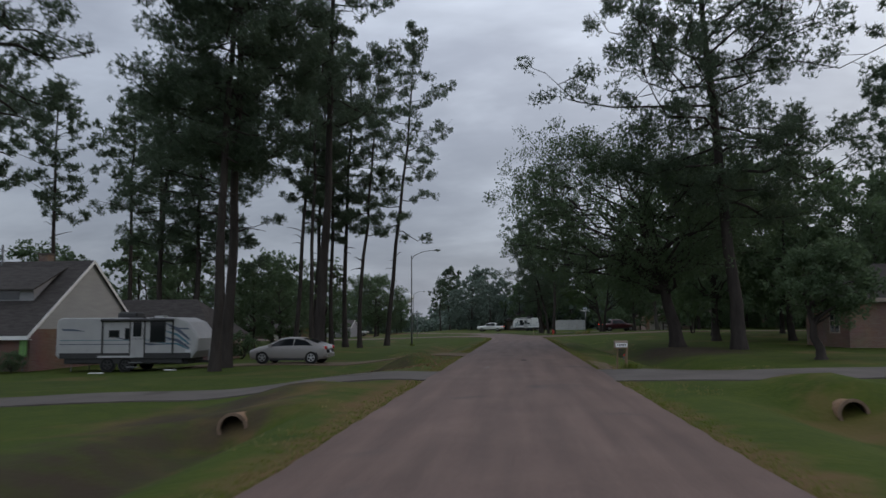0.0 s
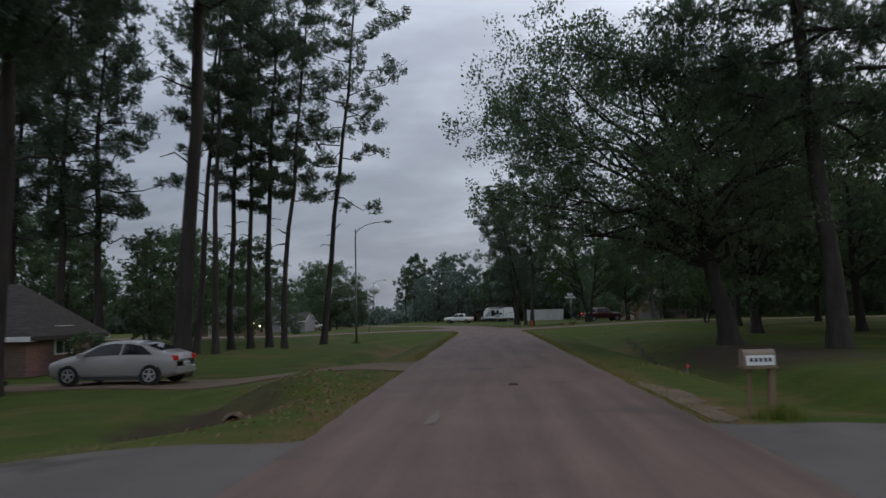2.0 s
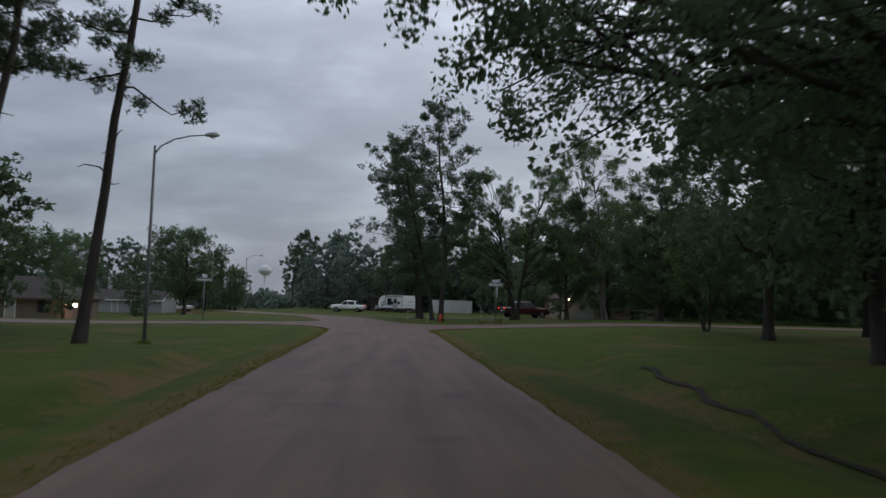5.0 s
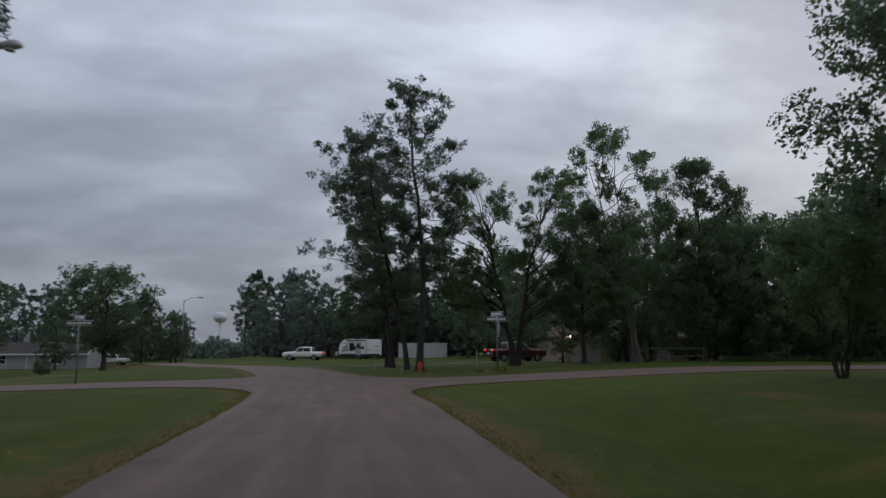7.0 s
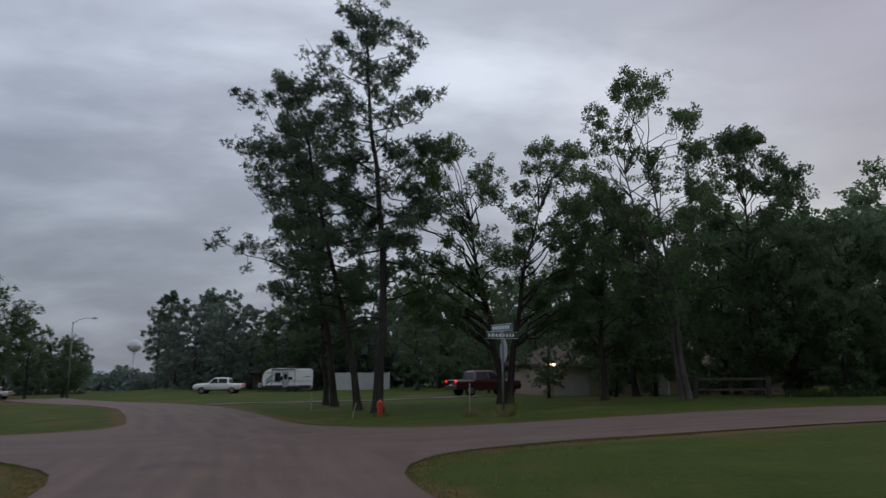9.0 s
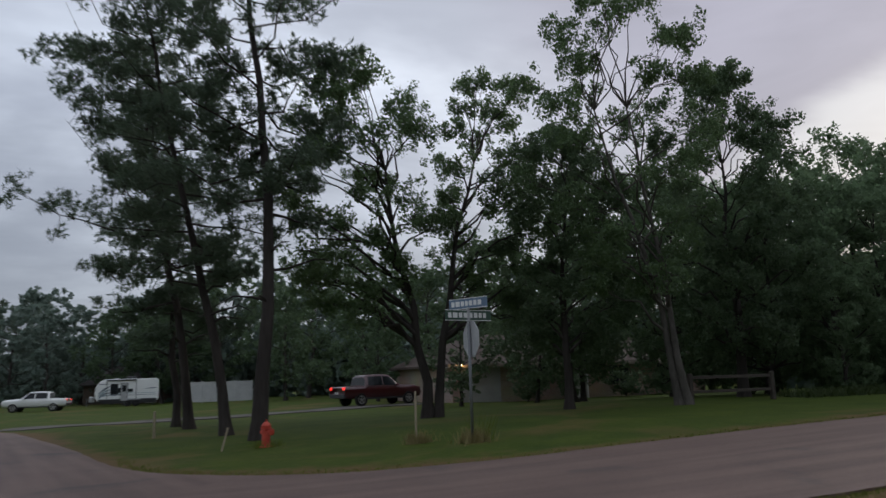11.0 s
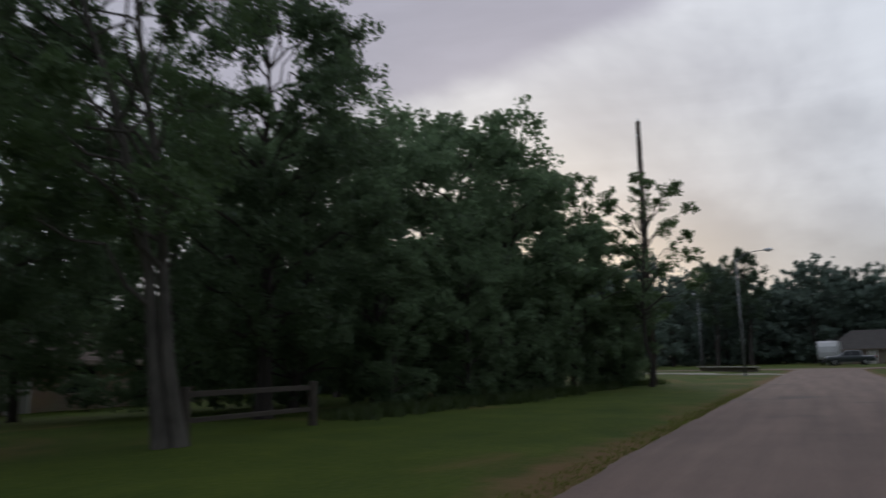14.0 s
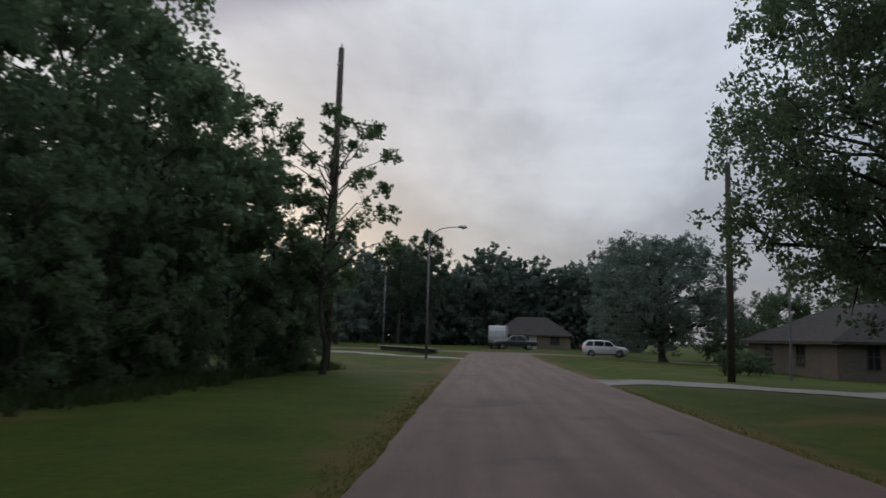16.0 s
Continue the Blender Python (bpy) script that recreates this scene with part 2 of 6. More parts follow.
LEAF = leaf_material("oak_leaves", (0.066, 0.108, 0.056), (0.124, 0.178, 0.090), 0.6)
LEAF_BRIGHT = leaf_material("young_leaves", (0.064, 0.114, 0.046), (0.126, 0.188, 0.078), 0.52)
# brightened and blued further, imitating flare and veil over the thicket
LEAF_THICKET = leaf_material("thicket_leaves", (0.108, 0.166, 0.090), (0.178, 0.250, 0.134), 0.70)
# paler and bluer than near leaves: aerial haze put into the colour
LEAF_HAZED = leaf_material("haze_tinted_leaves", (0.100, 0.142, 0.116), (0.158, 0.205, 0.165), 0.50)
STEEL = material("galvanised_steel", (0.13, 0.135, 0.14), (0.20, 0.205, 0.21), 0.6, 2.0, 50, 0.05, metal=0.3)
WOOD_POLE = material("weathered_pole_wood", (0.060, 0.049, 0.041), (0.125, 0.102, 0.085), 0.92, 1.5, 20, 0.5, stretch=(1, 1, 0.1))
TIMBER = material("weathered_timber", (0.15, 0.105, 0.065), (0.25, 0.18, 0.115), 0.88, 2.5, 30, 0.4, stretch=(1, 1, 0.2))
BLACK = material("black_rubber", (0.012, 0.012, 0.012), (0.028, 0.028, 0.028), 0.85, 5, 60, 0.1)
DIRT = material("bare_dirt", (0.085, 0.052, 0.033), (0.15, 0.095, 0.062), 0.95, 1.2, 26, 0.7)


# ---- building tools ----
class Build:
    """Collects vertices and faces of one mesh."""

    def __init__(self):
        self.v, self.f = [], []

    def add(self, verts, faces):
        k = len(self.v)
        self.v.extend(tuple(p) for p in verts)
        self.f.extend(tuple(i + k for i in q) for q in faces)
        return self

    def box(self, x0, y0, z0, x1, y1, z1, m=None, c=0.0):
        """A box; c > 0 chamfers its upright and top edges."""
        if c:
            ring = [(x0 + c, y0), (x1 - c, y0), (x1, y0 + c), (x1, y1 - c), (x1 - c, y1), (x0 + c, y1), (x0, y1 - c), (x0, y0 + c)]
            mx, my = (x0 + x1) / 2, (y0 + y1) / 2
            fx, fy = 1 - c / max(1e-6, (x1 - x0) / 2), 1 - c / max(1e-6, (y1 - y0) / 2)
            inner = [(mx + (x - mx) * fx, my + (y - my) * fy) for x, y in ring]
            v = [(x, y, z0) for x, y in ring] + [(x, y, z1 - c) for x, y in ring] + [(x, y, z1) for x, y in inner]
            f = [tuple(reversed(range(8))), tuple(range(16, 24))]
            for k in (0, 8):
                f += [(k + i, k + (i + 1) % 8, k + 8 + (i + 1) % 8, k + 8 + i) for i in range(8)]
        else:
            v = [(x, y, z) for z in (z0, z1) for x, y in ((x0, y0), (x1, y0), (x1, y1), (x0, y1))]
            f = [(3, 2, 1, 0), (4, 5, 6, 7), (0, 1, 5, 4), (1, 2, 6, 5), (2, 3, 7, 6), (3, 0, 4, 7)]
        if m is not None:
            v = [m @ Vector(p) for p in v]
        return self.add(v, f)

    def tube(self, path, radii, sides=8, cap=True):
        path = [Vector(p) for p in path]
        k, n = len(self.v), len(path)
        up = Vector((0.13, 0.99, 0.07))
        for i, p in enumerate(path):
            d = (path[min(i + 1, n - 1)] - path[max(i - 1, 0)]).normalized()
            a = d.cross(up)
            if a.length < 0.05:
                a = d.cross(Vector((1, 0, 0)))
            a.normalize()
            b = d.cross(a)
            r = radii[i] if hasattr(radii, "__len__") else radii
            for s in range(sides):
                t = 2 * math.pi * s / sides
                self.v.append(tuple(p + a * (r * math.cos(t)) + b * (r * math.sin(t))))
        for i in range(n - 1):
            for s in range(sides):
                u = (s + 1) % sides
                self.f.append((k + i * sides + s, k + (i + 1) * sides + s, k + (i + 1) * sides + u, k + i * sides + u))
        if cap:
            self.f.append(tuple(k + s for s in range(sides)))
            self.f.append(tuple(k + (n - 1) * sides + s for s in reversed(range(sides))))
        return self

    def disc(self, c, r, axis="z", sides=16, depth=0.02, inner=0.0):
        """A flat drum along an axis, with an optional hole."""
        v, f = [], []
        put = {"x": lambda a, b, h: (c[0] + h, c[1] + a, c[2] + b), "y": lambda a, b, h: (c[0] + a, c[1] + h, c[2] + b), "z": lambda a, b, h: (c[0] + a, c[1] + b, c[2] + h)}[axis]
        rs = [r] if not inner else [r, inner]
        for q in rs:
            for h in (-depth / 2, depth / 2):
                for s in range(sides):
                    t = 2 * math.pi * s / sides
                    v.append(put(q * math.cos(t), q * math.sin(t), h))
        n = sides
        for s in range(n):
            u = (s + 1) % n
            f.append((s, u, n + u, n + s))
            if inner:
                f += [(2 * n + u, 2 * n + s, 3 * n + s, 3 * n + u), (s, 2 * n + s, 2 * n + u, u), (n + u, 3 * n + u, 3 * n + s, n + s)]
        if not inner:
            f += [tuple(reversed(range(n))), tuple(range(n, 2 * n))]
        return self.add(v, f)

    def mesh(self, name, smooth=False):
        me = bpy.data.meshes.new(name)
        me.from_pydata(self.v, [], self.f)
        me.validate()
        if smooth:
            me.shade_smooth()
        me.update()
        return me


def part(name, build, mat, parent=None, label="", smooth=False):
    """Links a mesh as one object under a thing, in the thing's own axes."""
    me = build.mesh(name, smooth) if isinstance(build, Build) else build
    if not me.materials:
        me.materials.append(mat)
    ob = new(name, me)
    if parent is not None:
        ob.parent = parent
    return tagged(ob, label)


def thing(name, m, label, category, group="", kind=""):
    ob = new(name)
    ob.empty_display_size = 0.3
    ob.matrix_basis = m
    return tagged(ob, label, category, group, kind)


def fast_mesh(name, verts, faces_n, corners):
    """A mesh from arrays of loose polygons with the same number of corners."""
    me = bpy.data.meshes.new(name)
    nf = len(verts) // corners
    me.vertices.add(len(verts))
    me.vertices.foreach_set("co", np.asarray(verts, np.float32).ravel())
    me.loops.add(nf * corners)
    me.loops.foreach_set("vertex_index", np.arange(nf * corners, dtype=np.int32))
    me.polygons.add(nf)
    me.polygons.foreach_set("loop_start", np.arange(0, nf * corners, corners, dtype=np.int32))
    me.update(calc_edges=True)
    return me


def smooth(a, b, v):
    t = np.clip((np.asarray(v, float) - a) / (b - a), 0, 1)
    return t * t * (3 - 2 * t)


def line_dist(x, y, pts):
    """Distance from points to a polyline."""
    x, y = np.asarray(x, float), np.asarray(y, float)
    best = np.full(np.broadcast(x, y).shape, 1e9)
    for (ax, ay), (bx, by) in zip(pts[:-1], pts[1:]):
        dx, dy = bx - ax, by - ay
        t = np.clip(((x - ax) * dx + (y - ay) * dy) / (dx * dx + dy * dy), 0, 1)
        best = np.minimum(best, np.hypot(x - ax - t * dx, y - ay - t * dy))
    return best


def smin(a, b, k):
    h = np.clip(0.5 + 0.5 * (b - a) / k, 0, 1)
    return b * (1 - h) + a * h - k * h * (1 - h)


def ripple(x, y, s=1.0):
    """A cheap smooth waviness."""
    return (np.sin(1.7 * x * s + 0.6 * y * s) + np.sin(0.9 * y * s - 1.1 * x * s + 1.3) + np.sin(2.9 * y * s + 0.4 * x * s + 0.5) * 0.6) / 2.6


# ---- ground and roads ----
MAIN = [(-0.05, -60), (0.05, 70), (-0.6, 84), (-2.6, 95), (-5.0, 106), (-8.2, 113.6), (-12.6, 120), (-17, 128), (-20.6, 137), (-25.5, 150), (-32, 170), (-44, 205), (-80, 240)]
CROSS = [(-120, 92), (-40, 87), (-14, 84.6), (0, 82.7), (15, 81.65), (22, 81.95), (30, 82.3), (66, 83.7), (92, 84.4)]
END_ROAD = [(112, 160), (101, 112), (94, 84), (90, 60), (86, 20), (84, -60)]
DRIVES = {
    "left_near": ([(-1, 22.0), (-6, 21.6), (-10.5, 20.2), (-24, 15.0)], 1.45),
    "right_near": ([(1, 22.4), (6, 22.2), (12, 22.3), (60, 24.0)], 2.1),
    "left_sedan": ([(-1, 36.0), (-5, 36.4), (-16, 37.4)], 1.5),
    "far_red": ([(-2.2, 111.5), (4, 112.5), (16, 115.0)], 1.5),
    "north_end": ([(67.5, 84), (68.8, 87.4), (71.4, 92.2), (78, 98.6), (95, 112)], 1.1),
    "right_pole": ([(43.5, 81), (44.2, 76), (44.6, 69), (52, 60)], 1.6),
}


def road_d(x, y):
    """Signed distance to the edge of the asphalt: negative on it."""
    a = line_dist(x, y, MAIN) - 2.52
    b = line_dist(x, y, CROSS) - 2.8
    d = smin(a, b, 5.5)
    return smin(d, line_dist(x, y, END_ROAD) - 3.0, 5.0)


def road_z(x, y):
    """Height of the carriageways."""
    x, y = np.asarray(x, float), np.asarray(y, float)
    rise = 0.5 * smooth(1, 18, x) * smooth(62, 80, y) * (1 - 0.85 * smooth(94, 110, y) * (1 - smooth(45, 70, x)))
    fall = -0.35 * smooth(-4, -22, x) * smooth(70, 80, y) * (1 - smooth(95, 110, y))
    far = -0.20 * smooth(95, 130, y)
    return rise + fall + far * (1 - smooth(1, 18, x)) - 1.4 * smooth(-12, -36, x) * smooth(125, 160, y)


def land_z(x, y):
    x, y = np.asarray(x, float), np.asarray(y, float)
    z = road_z(x, y)
    before = 1 - smooth(70, 80, y)
    z = z - (0.50 * smooth(-3.0, -9.0, x) + 0.30 * smooth(-12, -22, x)) * before
    z = z + 0.05 * smooth(6, 14, x) * before
    z = z - 1.4 * smooth(-12, -36, x) * (smooth(88, 112, y) - smooth(125, 160, y))
    drive = np.minimum.reduce([line_dist(x, y, p) - w for p, w in DRIVES.values()])
    open_ditch = smooth(1.0, 4.2, drive)
    z = z - 0.58 * np.exp(-((x + 5.4) / 1.15) ** 2) * open_ditch * (1 - smooth(66, 78, y))
    z = z - 0.55 * np.exp(-((x - 6.0) / 1.25) ** 2) * open_ditch * (1 - smooth(60, 76, y))
    z = z - 0.40 * np.exp(-((y - 76.3 - 0.03 * x) / 1.3) ** 2) * open_ditch * smooth(24, 32, x) * (1 - smooth(72, 82, x))
    z = z - 0.35 * np.exp(-((y - 89.2 - 0.03 * x) / 1.1) ** 2) * open_ditch * smooth(46, 52, x) * (1 - smooth(78, 84, x))
    for cx, cy, end in ((-5.3, 13.95, 20), (6.6, 15.75, 20), (-4.85, 28.4, 34)):      # earth over the culverts
        z = z + 0.62 * np.exp(-((x - cx) / 1.2) ** 2) * smooth(cy - 0.5, cy + 0.15, y) * (1 - smooth(end - 3, end, y))
    return z + 0.035 * ripple(x, y, 0.7) + 0.05 * ripple(x, y, 0.21)


def ground_z(x, y):
    d = road_d(x, y)
    near = smooth(1.6, 0.05, d)
    return land_z(x, y) * (1 - near) + (road_z(x, y) - 0.045) * near


def gz(x, y):
    return float(ground_z(np.array([float(x)]), np.array([float(y)]))[0])


def steps(parts):
    out = [parts[0][0]]
    for a, b, s in parts:
        n = max(1, round((b - a) / s))
        out += [a + (b - a) * (i + 1) / n for i in range(n)]
    return np.array(out)


def grid_mesh(name, xs, ys, zfun):
    gx, gy = np.meshgrid(xs, ys, indexing="ij")
    v = np.stack([gx, gy, zfun(gx, gy)], -1).reshape(-1, 3)
    n, m = len(xs), len(ys)
    i = (np.arange(n - 1)[:, None] * m + np.arange(m - 1)[None, :]).ravel()
    q = np.stack([i, i + m, i + m + 1, i + 1], 1)
    me = bpy.data.meshes.new(name)
    me.from_pydata(v.tolist(), [], q.tolist())
    me.shade_smooth()
    return me


gxs = steps([(-3000, -600, 400), (-600, -150, 50), (-150, -50, 5), (-50, -16, 1.2), (-16, 20, 0.5), (20, 70, 1.0), (70, 130, 2.0), (130, 300, 12), (300, 900, 60), (900, 3000, 400)])
gys = steps([(-3000, -600, 400), (-600, -80, 40), (-80, -10, 4), (-10, 100, 0.75), (100, 150, 2.0), (150, 320, 10), (320, 900, 60), (900, 3000, 400)])
ground_mesh = grid_mesh("ground", gxs, gys, ground_z)
gvx, gvy = [a.ravel() for a in np.meshgrid(gxs, gys, indexing="ij")]
# dry, trodden grass along the asphalt and in the ditches
wear = 0.75 * smooth(1.3, 0.0, road_d(gvx, gvy)) + (0.42 * np.exp(-((gvx + 5.4) / 1.3) ** 2) + 0.34 * np.exp(-((gvx - 6.0) / 1.2) ** 2)) * (1 - smooth(62, 74, gvy)) + 0.25 * ripple(gvx, gvy, 0.33)
ground_mesh.attributes.new("wear", "FLOAT", "POINT").data.foreach_set("value", np.clip(wear, 0, 1).astype(np.float32))
# bare dark earth; the last term also puts vignette darkening into the near ditch
soil_and_vignette = 0.72 * np.exp(-(np.hypot((gvx - 8.7) / 3.4, (gvy - 40.0) / 6.5)) ** 3) + 0.66 * np.exp(-(np.hypot((gvx + 5.3) / 1.9, (gvy - 27.9) / 2.6)) ** 3) + 0.60 * np.exp(-((gvx + 6.4) / 2.4) ** 2) * (1 - smooth(17, 20, gvy))
ground_mesh.attributes.new("soil_and_vignette", "FLOAT", "POINT").data.foreach_set("value", soil_and_vignette.astype(np.float32))
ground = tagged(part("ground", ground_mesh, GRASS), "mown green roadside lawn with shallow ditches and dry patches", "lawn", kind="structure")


def slab(name, dist, box, step, lift, depth, mat, label, category):
    """A thin paved sheet: the cells inside dist < 0, its rim drawn onto the edge, its sides going down into the ground."""
    x0, y0, x1, y1 = box
    xs, ys = np.arange(x0, x1 + step, step), np.arange(y0, y1 + step, step)
    gx, gy = np.meshgrid(xs, ys, indexing="ij")
    d = dist(gx, gy)
    e = 1e-3
    near = np.abs(d) < step * 0.75
    for _ in range(2):
        dd = dist(gx, gy)
        nx, ny = (dist(gx + e, gy) - dd) / e, (dist(gx, gy + e) - dd) / e
        k = np.maximum(nx * nx + ny * ny, 0.2)
        gx, gy = gx - np.where(near, dd * nx / k, 0), gy - np.where(near, dd * ny / k, 0)
    inside = (d < 0) | near
    m = len(ys)
    cell = inside[:-1, :-1] & inside[1:, :-1] & inside[1:, 1:] & inside[:-1, 1:]
    ci, cj = np.nonzero(cell)
    i = ci * m + cj
    q = np.stack([i, i + m, i + m + 1, i + 1], 1)
    used, back = np.unique(q.ravel(), return_inverse=True)
    px, py = gx.ravel()[used], gy.ravel()[used]
    v = np.stack([px, py, lift(px, py)], 1)
    q = back.reshape(-1, 4)
    count = {}
    for a in q:
        for s in range(4):
            key = (a[s], a[(s + 1) % 4])
            count[key] = True
    rim = [k for k in count if (k[1], k[0]) not in count]
    low = {}
    verts, faces = v.tolist(), q.tolist()
    for a, b in rim:
        for p in (a, b):
            if p not in low:
                low[p] = len(verts)
                verts.append([verts[p][0], verts[p][1], verts[p][2] - depth])
        faces.append([b, a, low[a], low[b]])
    me = bpy.data.meshes.new(name)
    me.from_pydata(verts, [], faces)
    me.validate()
    ob = part(name, me, mat)
    return tagged(ob, label, category, kind="structure")


def rough_road(x, y):
    return road_d(x, y) + 0.035 * ripple(x, y, 1.3) + 0.02 * ripple(x, y, 5.1)


def wheel_tracks(mat, layer, layer_along):
    """Lengthwise wear: paler polished wheel paths and a darker strip between them."""
    nt = mat.node_tree
    across, along_road = nt.nodes.new("ShaderNodeAttribute"), nt.nodes.new("ShaderNodeAttribute")
    across.attribute_name, along_road.attribute_name = layer, layer_along
    cb = nt.nodes.new("ShaderNodeCombineXYZ")
    nt.links.new(across.outputs["Fac"], cb.inputs[0])
    nt.links.new(along_road.outputs["Fac"], cb.inputs[1])
    mp = nt.nodes.new("ShaderNodeMapping")
    mp.inputs["Scale"].default_value = (1.0, 0.06, 1.0)
    nt.links.new(cb.outputs[0], mp.inputs["Vector"])
    ns = nt.nodes.new("ShaderNodeTexNoise")
    ns.inputs["Scale"].default_value, ns.inputs["Detail"].default_value = 2.3, 4
    nt.links.new(mp.outputs[0], ns.inputs["Vector"])
    mr = nt.nodes.new("ShaderNodeMapRange")
    mr.inputs["From Min"].default_value, mr.inputs["From Max"].default_value = 0.33, 0.67
    mr.inputs["To Min"].default_value, mr.inputs["To Max"].default_value = 0.80, 1.20
    nt.links.new(ns.outputs["Fac"], mr.inputs["Value"])
    sc = nt.nodes.new("ShaderNodeVectorMath")
    sc.operation = "SCALE"
    b = nt.nodes["Principled BSDF"]
    nt.links.new(b.inputs["Base Color"].links[0].from_socket, sc.inputs[0])
    nt.links.new(mr.outputs["Result"], sc.inputs["Scale"])
    nt.links.new(sc.outputs["Vector"], b.inputs["Base Color"])


wheel_tracks(ASPHALT, "across", "along")
road = slab("road", rough_road, (-72, -22, 112, 176), 0.3, lambda x, y: road_z(x, y) + 0.012 - 0.02 * np.abs(smooth(-2.2, 0, road_d(x, y))), 0.12, ASPHALT,
     "worn brownish grey asphalt road with crumbling edges", "road")
rv = np.empty(len(road.data.vertices) * 3, np.float32)
road.data.vertices.foreach_get("co", rv)
rx_, ry_ = rv[0::3], rv[1::3]
on_main = line_dist(rx_, ry_, MAIN) < line_dist(rx_, ry_, CROSS)
lane = np.where(on_main, np.where(ry_ < 100, rx_ - np.interp(ry_, [p[1] for p in MAIN[:6]], [p[0] for p in MAIN[:6]]), line_dist(rx_, ry_, MAIN)), ry_ - np.interp(rx_, [p[0] for p in CROSS], [p[1] for p in CROSS]))
road.data.attributes.new("across", "FLOAT", "POINT").data.foreach_set("value", lane.astype(np.float32))
road.data.attributes.new("along", "FLOAT", "POINT").data.foreach_set("value", np.where(on_main, ry_, rx_ + 200).astype(np.float32))


def drive_sheet(name, key, mat, label, box):
    pts, w = DRIVES[key]

    def dist(x, y):
        own = line_dist(x, y, pts) - w + 0.05 * ripple(x, y, 2.0)
        own = smin(own, road_d(x, y) + 0.6, 1.8)
        return np.maximum(own, -(road_d(x, y) + 0.15))

    slab(name, dist, box, 0.35, lambda x, y: ground_z(x, y) + 0.035, 0.15, mat, label, "driveway")


drive_sheet("driveway_1", "left_near", CONCRETE, "pale worn concrete driveway crossing the ditch", (-24, 11, -2, 28))
drive_sheet("driveway_2", "right_near", CONCRETE, "grey concrete driveway crossing the roadside ditch", (2, 16, 58, 29))
drive_sheet("driveway_3", "left_sedan", GRAVEL, "faint dirt and gravel drive beneath the sedan", (-17, 31, -2, 41))
drive_sheet("driveway_4", "right_pole", CONCRETE_PALE, "pale concrete driveway leading to the brick house", (38, 58, 54, 81))
drive_sheet("driveway_6", "north_end", CONCRETE_PALE, "narrow pale concrete drive across the roadside ditch", (64, 84, 98, 114))
drive_sheet("driveway_5", "far_red", CONCRETE, "pale concrete drive beneath the red pickup", (-6, 107, 19, 119))


def patch(name, dist, box, lift, mat, label, category):
    slab(name, dist, box, 0.18, lambda x, y: np.maximum(ground_z(x, y) + lift, -9), 0.06, mat, label, category)


patch("dirt_patch_1", lambda x, y: np.hypot((x - 2.85) / 0.42, (y - 27.6) / 2.6) - 1 + 0.2 * ripple(x, y, 2.4) + np.maximum(0, 0.05 - road_d(x, y)) * 20, (2, 24, 5, 31), 0.014, GRAVEL, "pale gravelly dirt wedge beside the drive", "dirt")


RUT = [(7.4, 57.0), (6.9, 51.6), (6.05, 44.7), (5.4, 40.5), (5.3, 38.0)]
rrng = np.random.default_rng(61)
cut = Build()
edge = []
for k in range(47):
    t = k / 46 * (len(RUT) - 1)
    m = min(int(t), len(RUT) - 2)
    rx, ry = [RUT[m][q] + (RUT[m + 1][q] - RUT[m][q]) * (t - m) for q in (0, 1)]
    rx += 0.10 * math.sin(k * 0.9) + rrng.uniform(-0.04, 0.04)
    rw = rrng.uniform(0.03, 0.085)
    edge.append([(rx - rw, ry, gz(rx - rw, ry) + 0.04), (rx, ry, gz(rx, ry) + 0.034), (rx + rw, ry, gz(rx + rw, ry) + 0.04)])
cut.add([p for row in edge for p in row], [(k * 3 + q, k * 3 + q + 1, k * 3 + q + 4, k * 3 + q + 3) for k in range(46) for q in (0, 1)])
tagged(part("ditch_rut", cut, material("wet_soil", (0.016, 0.013, 0.011), (0.035, 0.027, 0.022), 0.8, 3, 30, 0.6)), "narrow dark rut washed out of the ditch", "rut", kind="structure")

TAR = material("tar_patch", (0.034, 0.029, 0.027), (0.055, 0.047, 0.043), 0.85, 4, 40, 0.3)
patch("road_patch", lambda x, y: np.hypot((x - 0.19) / 0.2, (y - 30.0) / 0.26) - 1 + 0.25 * ripple(x, y, 6.0), (-0.6, 29, 1.0, 31), 0.07, TAR, "small dark tar patch on the asphalt", "road patch")

# worn paint on the road
mark = Build().add([(-1.14, 24.7, 0.018), (-1.0, 24.75, 0.018), (-0.98, 25.5, 0.018), (-1.05, 26.1, 0.018), (-1.12, 25.4, 0.018)], [(0, 1, 2, 3, 4)])
tagged(part("road_mark", mark, material("worn_road_paint", (0.15, 0.122, 0.108), (0.21, 0.18, 0.16), 0.8, 6, 40, 0.1)), "short worn pale paint mark on the asphalt", "road mark", kind="structure")


# ---- trees ----
def leaf_quads(rng, centres, size, droop=0.0):
    """Loose small diamond leaves round given points."""
    n = len(centres)
    a = rng.normal(size=(n, 3))
    a /= np.linalg.norm(a, axis=1, keepdims=True)
    b = np.cross(a, rng.normal(size=(n, 3)))
    b /= np.linalg.norm(b, axis=1, keepdims=True) + 1e-9
    s = size * rng.uniform(0.6, 1.35, (n, 1))
    c = np.asarray(centres)
    return np.stack([c - a * s * 0.6, c + b * s * 0.36, c + a * s * 0.6, c - b * s * 0.36], 1).reshape(-1, 3)


